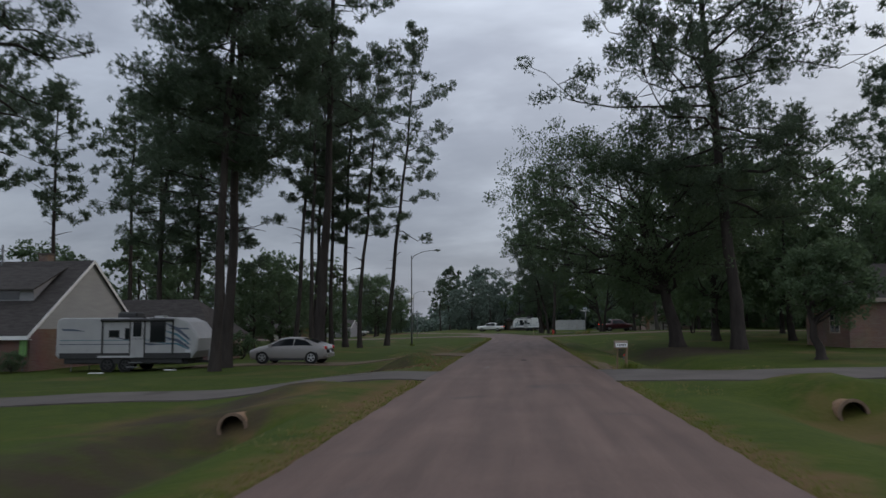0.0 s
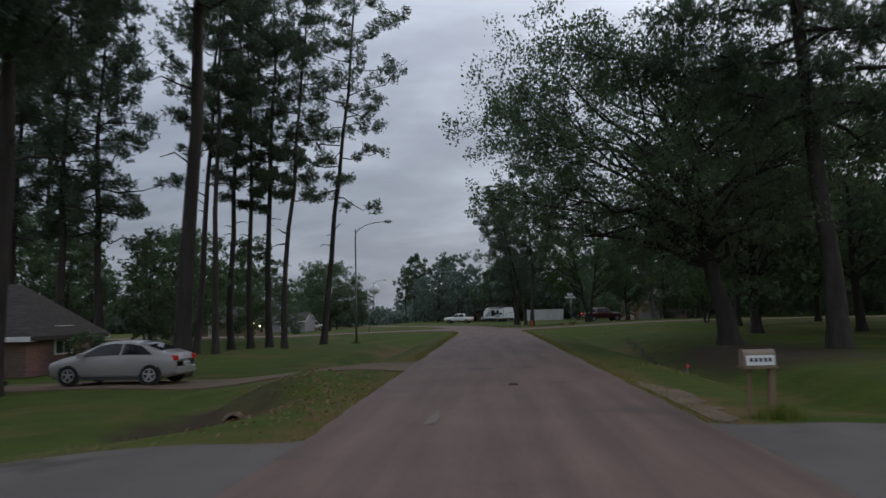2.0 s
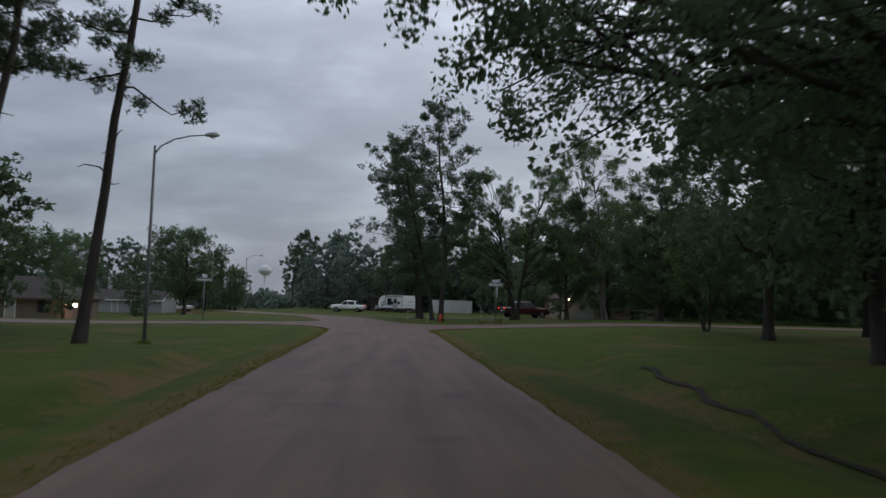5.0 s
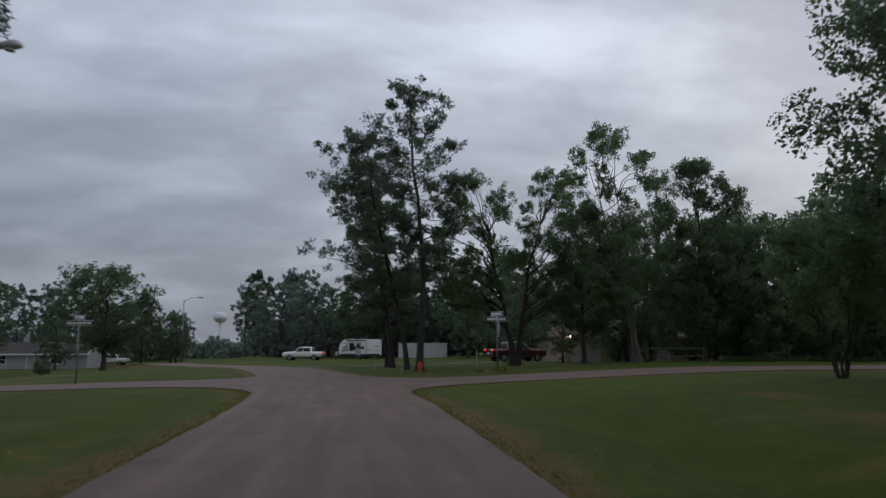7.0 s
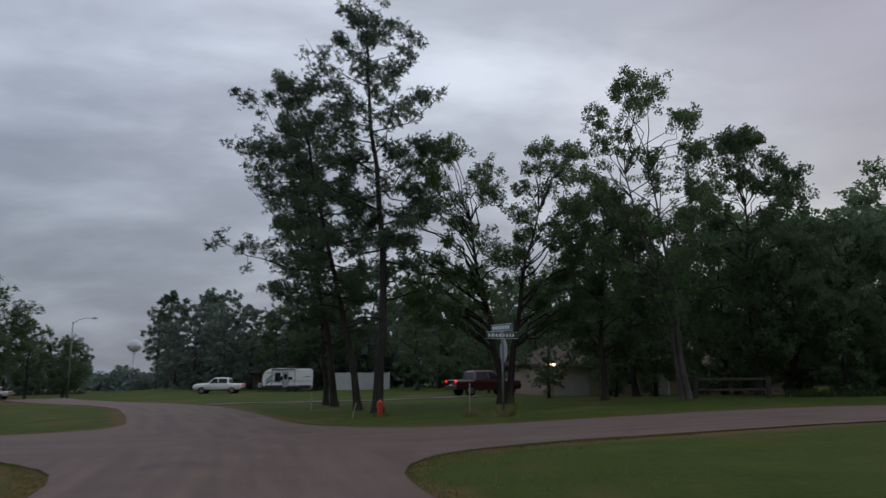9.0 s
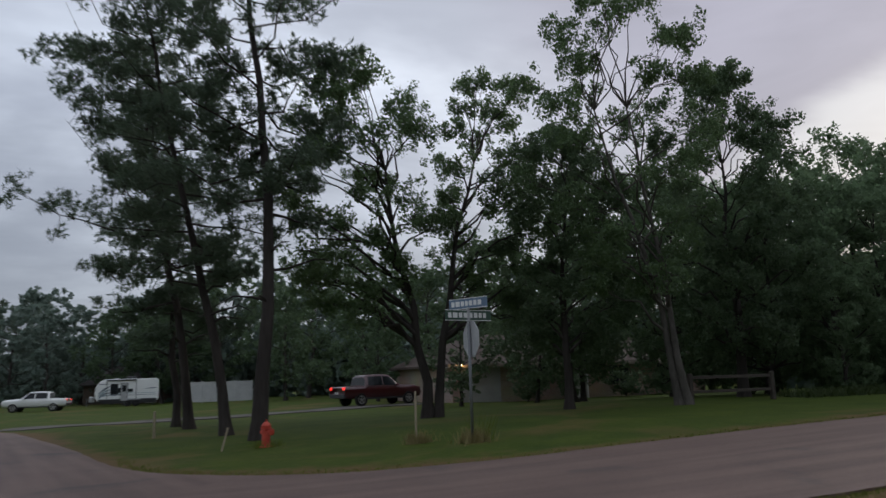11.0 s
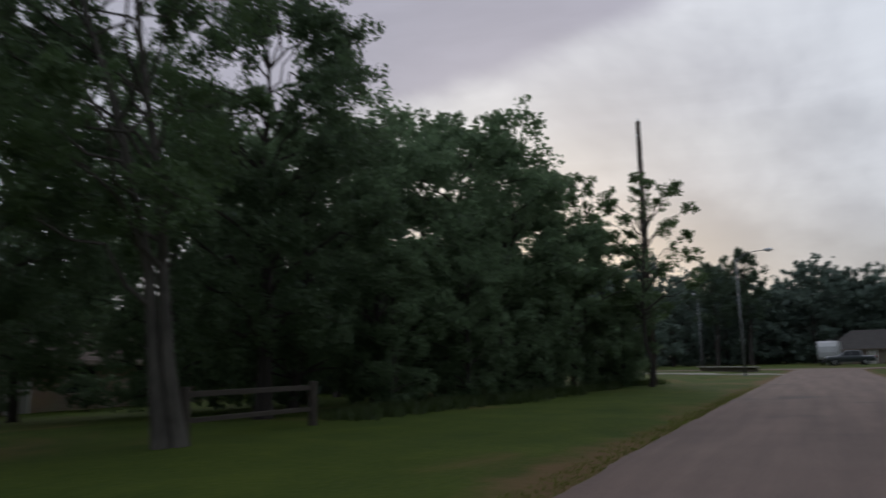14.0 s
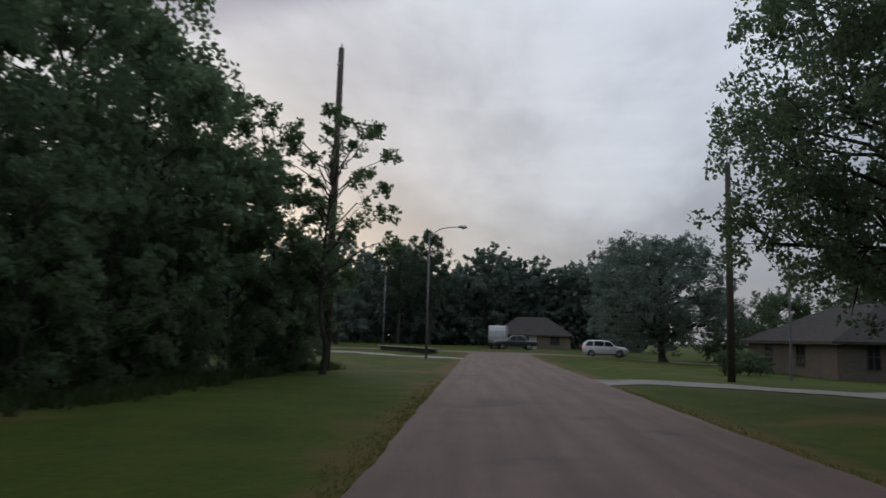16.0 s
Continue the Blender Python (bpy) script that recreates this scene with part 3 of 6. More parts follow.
def needle_tufts(rng, centres, size, blades, width):
    """Bunches of long needles: thin triangles that fan out from each point, mostly up and out."""
    n = len(centres)
    c = np.repeat(np.asarray(centres), blades, 0)
    a = rng.normal(size=(n * blades, 3))
    a[:, 2] += 0.35
    a /= np.linalg.norm(a, axis=1, keepdims=True)
    b = np.cross(a, rng.normal(size=a.shape))
    b /= np.linalg.norm(b, axis=1, keepdims=True) + 1e-9
    s = np.repeat(size * rng.uniform(0.65, 1.3, n), blades)[:, None] * rng.uniform(0.7, 1.15, (n * blades, 1))
    return np.stack([c + b * width + a * s * 0.12, c + a * s, c - b * width + a * s * 0.12], 1).reshape(-1, 3)


def bend(a, b, lift, rng, n=5, wander=0.06):
    """A curved way from a to b."""
    a, b = np.asarray(a, float), np.asarray(b, float)
    t = np.linspace(0, 1, n)[:, None]
    p = a + (b - a) * t
    p[:, 2] += lift * (4 * t * (1 - t))[:, 0]
    p[1:-1] += rng.normal(size=(n - 2, 3)) * wander * np.linalg.norm(b - a) / 2
    return p


def trunk_path(rng, height, lean, n=11, wander=0.1):
    t = np.linspace(0, 1, n)
    w = np.cumsum(rng.normal(size=(n, 2)) * wander, 0)
    w -= w[0]
    return np.stack([lean[0] * t ** 1.3 + w[:, 0], lean[1] * t ** 1.3 + w[:, 1], height * t], 1)


def along(path, t):
    path = np.asarray(path)
    k = t * (len(path) - 1)
    i = min(int(k), len(path) - 2)
    return path[i] + (path[i + 1] - path[i]) * (k - i)


def pine(seed, height, radius, first, spread, lean=(0, 0), limbs=34, tufts=8, needle=0.20, blades=9, width=0.025, flat=0.75, snags=5, puff=1.0):
    """Meshes of a tall pine: trunk with flared foot, limbs, and needles in separate cushions."""
    rng = np.random.default_rng(seed)
    path = trunk_path(rng, height, lean)
    n = len(path)
    rad = [radius * (1 - 0.86 * (i / (n - 1)) ** 0.9) for i in range(n)]
    foot = [path[0] - [0, 0, 0.35], path[0] + [0, 0, 0.1], path[0] * 0.7 + path[1] * 0.3]
    tr = Build().tube([*foot, *path[1:]], [radius * 1.75, radius * 1.38, radius * 1.08, *rad[1:]], 10)
    br, cush = Build(), []
    for k in range(limbs):
        u = (k + rng.uniform(0.1, 0.9)) / limbs
        h = first + (1 - first) * u
        a = along(path, min(h, 0.985))
        prof = (math.sin(math.pi * (0.16 + 0.80 * u)) ** 0.8) * rng.uniform(0.55, 1.1)
        length = max(0.7, spread * prof)
        az = k * 2.4 + rng.uniform(-0.6, 0.6)
        el = math.radians(-6 + 48 * u + rng.uniform(-10, 10))
        d = np.array([math.cos(az) * math.cos(el), math.sin(az) * math.cos(el), math.sin(el)])
        b = a + d * length
        way = bend(a, b, -0.05 * length, rng, 5, 0.10)
        way[-1, 2] += 0.10 * length
        r = max(0.025, rad[min(n - 1, int(h * (n - 1)))] * 0.36)
        br.tube(way, [r, r * 0.8, r * 0.6, r * 0.42, r * 0.2], 5, False)
        for s in range(max(4, int(tufts * (0.45 + 0.55 * prof)))):
            t = rng.uniform(0.30, 1.0)
            p = along(way, t)
            side = rng.normal(size=3) * [1, 1, 0.32]
            q = p + side / np.linalg.norm(side) * rng.uniform(0.15, 0.34) * length * (1.15 - 0.5 * t)
            q[2] += 0.12 * rng.uniform(0, 1) * length * 0.5
            if s % 2 == 0 and needle < 0.4:
                br.tube([p, (p + q) / 2 + [0, 0, -0.03], q], [r * 0.34, r * 0.24, r * 0.1], 4, False)
            fine = needle < 0.3
            m = int(rng.integers(20, 34) * puff ** 1.5) if fine else int(rng.integers(5, 10) * puff ** 1.5)
            cush.append(q + np.clip(rng.normal(size=(m, 3)), -1.6, 1.6) * [0.22, 0.22, 0.24 * flat] * (0.8 + 0.04 * spread) * puff * rng.uniform(0.75, 1.15))
    for k in range(snags):
        h = first * rng.uniform(0.55, 1.0)
        a = along(path, h)
        az = rng.uniform(0, 6.28)
        b = a + np.array([math.cos(az), math.sin(az), rng.uniform(-0.1, 0.35)]) * rng.uniform(0.5, 1.9)
        br.tube(bend(a, b, 0.12, rng, 4, 0.1), [0.045, 0.035, 0.024, 0.01], 4, False)
    cush = np.concatenate(cush)
    tr.add(br.v, br.f)
    return tr.mesh("trunk", True), fast_mesh("needles", needle_tufts(rng, cush, needle, blades, width), None, 3)


def broadleaf(seed, height, radius, fork, crown, centre=(0, 0), lobes=14, clumps=26, leaves=26, leaf=0.17, lobe=0.42, flat=0.8, stems=1, low=None, lean=(0, 0), spread=0.42):
    """Meshes of a leafy tree: trunk, limbs that reach each lobe of the crown, and loose leaves with gaps between the lobes."""
    rng = np.random.default_rng(seed)
    low = fork if low is None else low
    tr, br = Build(), Build()
    tops = []
    for s in range(stems):
        wide = 2.6 if stems > 2 else 1.3
        off = np.array([0, 0]) if stems == 1 else np.array([math.cos(s * 2.1), math.sin(s * 2.1)]) * radius * wide
        fan = 9 if stems > 2 else 3
        ln = (lean[0] + off[0] * fan + centre[0] * 0.4, lean[1] + off[1] * fan + centre[1] * 0.4)
        path = trunk_path(rng, height * 0.72, ln, 8, 0.10) + [*off, 0]
        n = len(path)
        rad = [radius * (1 - 0.80 * i / (n - 1)) for i in range(n)]
        foot = [path[0] - [0, 0, 0.3], path[0] + [0, 0, 0.08], path[0] * 0.65 + path[1] * 0.35]
        tr.tube([*foot, *path[1:]], [radius * 1.9, radius * 1.4, radius * 1.06, *rad[1:]], 10 if leaf < 0.25 else 6)
        tops.append((path, rad))
    pts = []
    mid = (low + height) / 2
    for k in range(lobes):
        z = low + (height - low) * ((k + 0.5) / lobes)
        v = (z - mid) / ((height - low) / 2)
        rmax = crown * math.sqrt(max(0.08, 1 - abs(v) ** 2.2))
        az, rr = k * 2.399 + rng.uniform(-0.5, 0.5), rmax * math.sqrt(rng.uniform(0.12, 0.85))
        lr = lobe * crown * rng.uniform(0.65, 1.15)
        c = np.array([centre[0] + math.cos(az) * rr, centre[1] + math.sin(az) * rr, min(z, height - lr * 0.6)])
        path, rad = tops[k % stems]
        hh = min(0.98, max(fork / (height * 0.72), (c[2] - 0.35 * np.hypot(c[0], c[1]) - 0.6) / (height * 0.72)))
        a = along(path, hh)
        r = max(0.03, radius * spread * (1 - 0.7 * hh))
        way = bend(a, c, 0.10 * np.linalg.norm(c - a), rng, 6, 0.09)
        br.tube(way, [r, r * 0.85, r * 0.68, r * 0.5, r * 0.36, r * 0.2], 6 if leaf < 0.25 else 4, False)
        for q in range(clumps):
            d = rng.normal(size=3)
            d[2] = d[2] * 0.9 + 0.2
            d /= np.linalg.norm(d)
            p = c + d * [lr, lr, lr * flat] * rng.uniform(0.3, 1.2)
            if p[2] < 0.3:
                p[2] = rng.uniform(0.3, 0.8)
            if q % 4 == 0 and leaf < 0.25:
                s = along(way, rng.uniform(0.6, 1.0))
                br.tube(bend(s, p, 0.06, rng, 3, 0.08), [r * 0.28, r * 0.18, r * 0.06], 3, False)
            pts.append(p + np.clip(rng.normal(size=(leaves, 3)), -1.6, 1.6) * (0.075 * lr + 0.06))
    tr.add(br.v, br.f)
    return tr.mesh("trunk", True), fast_mesh("leaves", leaf_quads(rng, np.concatenate(pts), leaf), None, 4)


def plant(name, meshes, x, y, label, bark=BARK, leaf=NEEDLE, group="", turn=0.0, size=1.0, sink=0.05):
    base = thing(name, pose(x, y, gz(x, y) - sink, 0, 0, turn) @ Matrix.Scale(size, 4), label, "tree", group)
    part("trunk", meshes[0], bark, base)
    part("crown", meshes[1], leaf, base)
    return base


PINES_LEFT = "tall pines on the lawn"
# a pair of thick pines before the trailer, and one by the sedan
plant("pine_tree", pine(11, 29, 0.23, 0.33, 5.8, (0.5, 0.2), 66, 9, puff=1.45), -13.45, 32.1, "tall pine with thick grey-brown trunk beside the camper", group=PINES_LEFT)
plant("pine_tree", pine(12, 30, 0.27, 0.32, 6.2, (0.6, 0.4), 68, 9, puff=1.45), -13.98, 34.6, "tall thick pine close beside another pine trunk", group=PINES_LEFT)
plant("pine_tree", pine(13, 30, 0.30, 0.44, 4.8, (0.4, -0.3), 38, 8, puff=1.1), -10.95, 40.2, "tall straight pine behind the silver sedan", group=PINES_LEFT)
for i, (x, y, h, r, first, sp, lean) in enumerate([
        (-18.5, 60.4, 27, 0.22, 0.46, 3.6, (2.2, 0)), (-16.3, 57.9, 28, 0.20, 0.44, 3.4, (0.8, 0)), (-18.0, 65.4, 27, 0.24, 0.38, 3.8, (0.3, 0)),
        (-16.6, 65.3, 26, 0.22, 0.36, 3.3, (-0.3, 0)), (-15.5, 66.0, 28, 0.25, 0.38, 3.8, (0.4, 0)), (-13.3, 61.9, 26, 0.20, 0.36, 3.6, (1.2, 0.3)),
        (-11.9, 67.0, 30.5, 0.23, 0.33, 4.8, (2.6, 0.3))]):
    plant("pine_tree", pine(20 + i, h, r, first, sp, lean, 34, 8, puff=1.08), x, y, "slender tall pine in a grove on the corner lawn", group="pines of the corner grove")
for i, (x, y, h) in enumerate([(-29.6, 58.6, 22), (-26.4, 58.2, 24), (-24.2, 59.6, 22.5)]):
    plant("pine_tree", pine(15 + i, h, 0.27, 0.34, 6.0, (0.4, 0.2), 40, 8, puff=1.2, width=0.027), x, y, "tall pine with low dense boughs behind the brick wing", group="pines behind the brick wing")
plant("pine_tree", pine(14, 24, 0.32, 0.42, 6.0, (0.3, 0.3), 36, 8, puff=1.1), -17.6, 22.2, "tall pine with low hanging boughs beside the near drive", group=PINES_LEFT)
# the large oak whose crown reaches over the road, and the pine behind it
plant("oak_tree", broadleaf(41, 12.6, 0.40, 3.2, 9.0, (-2.1, 0.5), 60, 34, 44, 0.112, 0.24, low=3.9, lean=(-0.8, 0), spread=0.40), 9.3, 45.0,
      "spreading oak with heavy flared trunk overhanging the road", BARK, LEAF)
plant("pine_tree", pine(42, 27, 0.36, 0.29, 9.2, (-1.8, 0.5), 60, 15, puff=1.28, width=0.026), 11.6, 40.8, "very tall leaning pine with broad open crown", group="pines on the shaded lawn")
plant("small_tree", broadleaf(43, 4.4, 0.19, 1.3, 1.9, (0.3, 0), 16, 24, 30, 0.115, 0.36, low=1.8), 11.4, 29.6, "small dark multi-branched yard tree beside the drive", BARK, LEAF)
plant("oak_tree", broadleaf(44, 12.5, 0.25, 3.0, 5.1, (0.6, 0), 26, 34, 30, 0.15, 0.32, low=3.6), 17.5, 69.0, "dark leafy oak on the shaded lawn", BARK, LEAF)
plant("oak_tree", broadleaf(45, 12, 0.22, 2.6, 6.0, (0, 0), 26, 30, 28, 0.20, 0.33, low=2.8), 24.6, 72.5, "dark leafy oak on the shaded lawn", BARK, LEAF)
plant("crape_myrtle", broadleaf(46, 5.2, 0.05, 1.5, 2.5, (0, 0), 16, 24, 34, 0.10, 0.34, stems=5, low=2.0), 16.7, 73.8, "small tree with several thin bare stems on the lawn", BARK, LEAF_BRIGHT)
back = broadleaf(47, 13, 0.26, 2.8, 6.4, (0, 0), 26, 26, 16, 0.28, 0.34, low=3.0)
for x, y, s, turn in ((19.5, 55.5, 1.0, 0), (26.0, 58.0, 0.95, 120), (14.6, 57.0, 1.1, 220), (33.0, 62.0, 1.0, 70)):
    plant("oak_tree", back, x, y, "dark leafy oak behind the spreading one", BARK, LEAF, "oaks of the shaded lawn", turn, s)
# the pine cluster on the far corner
for i, (x, y, h, r, first, sp, lean) in enumerate([
        (4.4, 93.85, 17.0, 0.21, 0.36, 4.0, (-0.35, 0.7)), (3.9, 96.4, 14.7, 0.165, 0.33, 4.3, (-3.1, 0.2)),
        (3.3, 101.6, 14.2, 0.18, 0.30, 4.6, (-2.6, 0.3)), (3.0, 103.6, 12.6, 0.15, 0.26, 3.8, (-1.6, 0))]):
    plant("pine_tree", pine(50 + i, h, r, first, sp, lean, 36, 9, needle=0.18, width=0.022, puff=0.92), x, y, "tall pine with spreading limbs on the far corner", group="pines of the far corner")
FORKED = "leafy trees of the corner lawn"
plant("deciduous_tree", broadleaf(61, 12.2, 0.19, 2.4, 3.3, (-2.7, -0.4), 40, 18, 46, 0.095, 0.23, low=3.6, spread=0.55, lean=(-0.4, 0)), 10.6, 97.2, "open leafy tree with forked grey limbs leaning out", BARK, LEAF_BRIGHT, FORKED)
plant("deciduous_tree", broadleaf(62, 12.9, 0.17, 2.6, 3.1, (2.7, 0.3), 36, 17, 44, 0.095, 0.23, low=3.4, spread=0.5, lean=(0.8, 0)), 10.95, 97.1, "open leafy tree grown from a shared double trunk", BARK, LEAF_BRIGHT, FORKED)
plant("deciduous_tree", broadleaf(66, 9.6, 0.15, 1.8, 2.7, (0.3, 0.4), 30, 22, 46, 0.10, 0.28, low=2.0), 14.4, 94.3, "slim dark leafy tree beside the taller trunks", BARK, LEAF, FORKED)
plant("deciduous_tree", broadleaf(63, 13.9, 0.12, 2.2, 3.7, (-1.2, 0.7), 50, 15, 46, 0.092, 0.20, low=3.4, stems=2, spread=0.5, lean=(-0.9, 0.5)), 16.6, 91.4, "tall leafy tree forked low into pale grey trunks", BARK_PALE, LEAF_BRIGHT, FORKED)
plant("deciduous_tree", broadleaf(67, 12.7, 0.20, 2.0, 3.7, (0, 0), 40, 24, 50, 0.115, 0.27, low=1.8), 22.2, 94.6, "dense dark leafy tree with a full crown", BARK, LEAF, FORKED)
plant("oak_tree", broadleaf(86, 11.4, 0.3, 2.4, 6.3, (0, 0), 44, 26, 24, 0.19, 0.27, low=2.6), -26.5, 137.0, "broad leafy tree standing beyond the crossing", BARK, LEAF, "broad yard trees")
plant("oak_tree", broadleaf(87, 11.2, 0.36, 2.0, 7.6, (0, 0), 54, 28, 24, 0.20, 0.26, low=2.2), 85.6, 69.4, "broad spreading oak beside the end of the road", BARK, LEAF_HAZED, "broad yard trees")
plant("oak_tree", broadleaf(88, 10.8, 0.3, 2.0, 6.4, (0, 0), 40, 26, 24, 0.19, 0.28, low=1.8), -43.5, 136.0, "broad dark leafy tree behind the brick house", BARK, LEAF, "broad yard trees")
yard = [broadleaf(89 + k, 7.0 + 0.6 * k, 0.2, 1.2, 4.2, (0, 0), 30, 26, 24, 0.18, 0.30, low=0.6) for k in range(2)]
for i, (x, y, k) in enumerate([(74.5, 49.5, 0), (82.0, 53.0, 1), (90.0, 57.5, 0), (99.5, 61.0, 1), (67.0, 46.0, 1)]):
    plant("deciduous_tree", yard[k], x, y, "low dark leafy tree behind the brick ranch house", BARK, LEAF, "trees of the back yard", 70 * i)
plant("deciduous_tree", broadleaf(64, 11, 0.2, 2.2, 4.2, (0, 0), 22, 28, 30, 0.15, 0.34, low=1.6), 20.6, 103.5, "dense dark leafy tree", BARK, LEAF, FORKED)
# the thicket along the north side of the cross road
thick = [broadleaf(70 + k, 8.8 + 0.7 * k, 0.16, 1.0, 3.5, (0, 0), 26, 24, 25, 0.155, 0.30, low=0.4) for k in range(3)]
for i, (x, y, k, s) in enumerate([(25.2, 96.2, 0, 1.0), (28.2, 95.4, 1, 0.95), (31.2, 95.4, 2, 0.95), (34.8, 95.4, 0, 1.32), (38.6, 95.4, 1, 1.26), (41.6, 96.4, 2, 1.12), (46.8, 98.4, 0, 1.15), (36.4, 100, 2, 1.3), (29, 101, 1, 1.12),
                                  (40.2, 92.9, 1, 0.84), (43.2, 92.4, 2, 0.74), (33.0, 92.9, 0, 0.55), (36.6, 92.8, 2, 0.6), (25.6, 93.0, 1, 0.5), (29.6, 92.8, 2, 0.52), (51, 101, 1, 1.1), (24.0, 100.0, 2, 1.0), (44.3, 91.6, 1, 0.42), (42.3, 91.3, 0, 0.46), (45.6, 92.9, 2, 0.45)]):
    plant("thicket_tree", thick[k], x, y, "dense leafy tree in the overgrown thicket", BARK, LEAF_THICKET, "thicket trees", (40 if i < 3 else 75) * i, s)
plant("deciduous_tree", broadleaf(80, 9.7, 0.11, 3.0, 2.9, (0.4, 0), 40, 8, 24, 0.125, 0.15, low=3.2, spread=0.5), 42.0, 89.9, "thin leafy tree around the utility pole", BARK, LEAF_BRIGHT)
plant("deciduous_tree", broadleaf(82, 10.4, 0.10, 3.0, 2.2, (-0.5, 0), 34, 8, 24, 0.12, 0.16, low=4.2, spread=0.5), 43.4, 93.4, "slim leafy tree standing behind the utility pole", BARK, LEAF_BRIGHT)
# the oak that overhangs the right of the second road
plant("oak_tree", broadleaf(81, 14.8, 0.4, 2.8, 7.5, (0.2, 0.4), 66, 36, 36, 0.142, 0.24, low=3.2), 37.6, 70.6, "large leafy oak overhanging the yard and poles", BARK, LEAF)


# ---- further trees ----
def grove(name, kinds, spots, bark, leaf, label, group):
    """Repeats of a few trees at given spots: (x, y, which, size)."""
    first = {}
    for i, (x, y, k, s) in enumerate(spots):
        if k not in first:
            first[k] = plant(name, kinds[k], x, y, label, bark, leaf, group, 50 * i, s)
        else:
            copy_thing(first[k], pose(x, y, gz(x, y) - 0.05, 0, 0, 47 * i) @ Matrix.Scale(s / first[k].scale[0], 4))


far_pines = [pine(200 + k, 24 + 1.5 * k, 0.26, 0.50 + 0.04 * k, 4.4, (0.4 * k - 0.4, 0.3), 32, 8, 0.40, 9, 0.055) for k in range(3)]
# pines behind the houses of the left side
grove("pine_tree", far_pines, [(-41, 62, 0, 1.0), (-36, 66, 1, 0.95), (-46, 55, 2, 1.0), (-40, 80, 2, 1.1), (-50, 66, 1, 1.1),
                               (19.5, 37.0, 1, 0.85), (30, 60, 0, 0.9)], BARK, NEEDLE, "tall pine standing behind the houses", "pines behind the houses")
mid = [broadleaf(210 + k, 9.5 + 1.2 * k, 0.2, 2.0, 4.1, (0, 0), 22, 18, 17, 0.25, 0.33, low=1.7) for k in range(3)]
grove("yard_tree", mid, [(-20.5, 62.5, 0, 0.72), (-24, 66, 1, 0.78), (-29, 64, 2, 0.7), (-19.5, 74, 1, 0.8), (-26, 77, 0, 1.0), (-34, 72, 2, 1.0), (-40, 75, 1, 1.1), (-47, 70, 0, 1.1), (-54, 62, 2, 1.1), (-33, 84.0, 0, 0.6),
                         (-47, 100, 1, 1.0), (-54, 104, 2, 1.1), (-47, 130, 0, 1.2), (-31, 111, 2, 0.55), (-40, 160, 1, 0.9), (-46, 152, 2, 1.0), (-30.5, 186, 0, 0.95), (-34.5, 182, 2, 0.95), (-28.6, 181, 1, 0.75), (-39, 178, 0, 1.0), (-62, 96, 0, 1.2)], BARK, LEAF, "leafy green yard tree with a full crown", "yard trees of the lower lawns")
grove("yard_tree", mid, [
                         (38, 62, 0, 1.1), (40, 38, 2, 1.2),
                         (5.4, 160, 0, 1.1), (11.4, 158, 2, 1.15), (17.4, 109.2, 1, 0.55), (22.2, 109.6, 0, 0.6), (14.8, 141, 1, 0.95), (18.5, 148, 2, 1.2), (0.5, 163, 1, 1.0), (23.5, 127, 0, 1.1), (30, 128, 1, 1.2), (37, 122, 2, 1.1), (43, 108, 0, 1.0), (36, 106, 1, 1.05), (29, 106.5, 2, 0.95), (24.5, 108.5, 0, 0.85), (19.5, 133, 2, 1.0), (17.3, 122.5, 1, 0.62)], BARK, LEAF, "leafy green yard tree with a full crown", "yard trees")
distant = [broadleaf(220 + k, 11 + 1.5 * k, 0.24, 2.0, 4.8, (0, 0), 17, 13, 15, 0.46, 0.36, low=0.5) for k in range(3)]
rng = np.random.default_rng(5)
spots = []
for t in np.linspace(0, 1, 18):      # beyond the crossing, both sides of the bending road
    spots.append((4 + 62 * t + rng.uniform(-2, 2), 168 + 10 * math.sin(5 * t) - 30 * t + rng.uniform(-5, 5), int(rng.integers(3)), rng.uniform(0.95, 1.3)))
for t in np.linspace(0, 1, 11):
    spots.append((-42 - 65 * t + rng.uniform(-2, 2), 200 - 25 * t + rng.uniform(-6, 6), int(rng.integers(3)), rng.uniform(0.85, 1.15)))
spots += [(-11, 176, 0, 1.1), (-8, 186, 1, 1.2), (-10, 198, 2, 1.15), (-12, 225, 0, 1.1), (-15, 188, 1, 0.8), (-17, 210, 0, 0.85), (-3, 172, 1, 0.9), (-6, 165, 2, 0.75)]
for t in np.linspace(0, 1, 24):      # behind the second road
    spots.append((158 + 8 * math.sin(6 * t) + rng.uniform(-3, 3), 55 + 90 * t + rng.uniform(-2, 2), int(rng.integers(3)), rng.uniform(1.2, 1.5)))
for t in np.linspace(0, 1, 9):
    spots.append((122 - 6 * t + rng.uniform(-2, 2), 108 + 42 * t, int(rng.integers(3)), rng.uniform(1.1, 1.35)))
spots += [(80, 40, 1, 0.8), (66, 46, 1, 0.8), (56, 46, 2, 0.9), (79, 118, 0, 1.1), (88, 128, 1, 1.2)]
grove("woodland_tree", distant, spots, BARK, LEAF_HAZED, "distant dark leafy tree in the wood line", "wood line trees")
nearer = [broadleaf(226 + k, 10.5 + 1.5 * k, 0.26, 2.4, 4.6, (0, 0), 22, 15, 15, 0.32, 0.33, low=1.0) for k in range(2)]
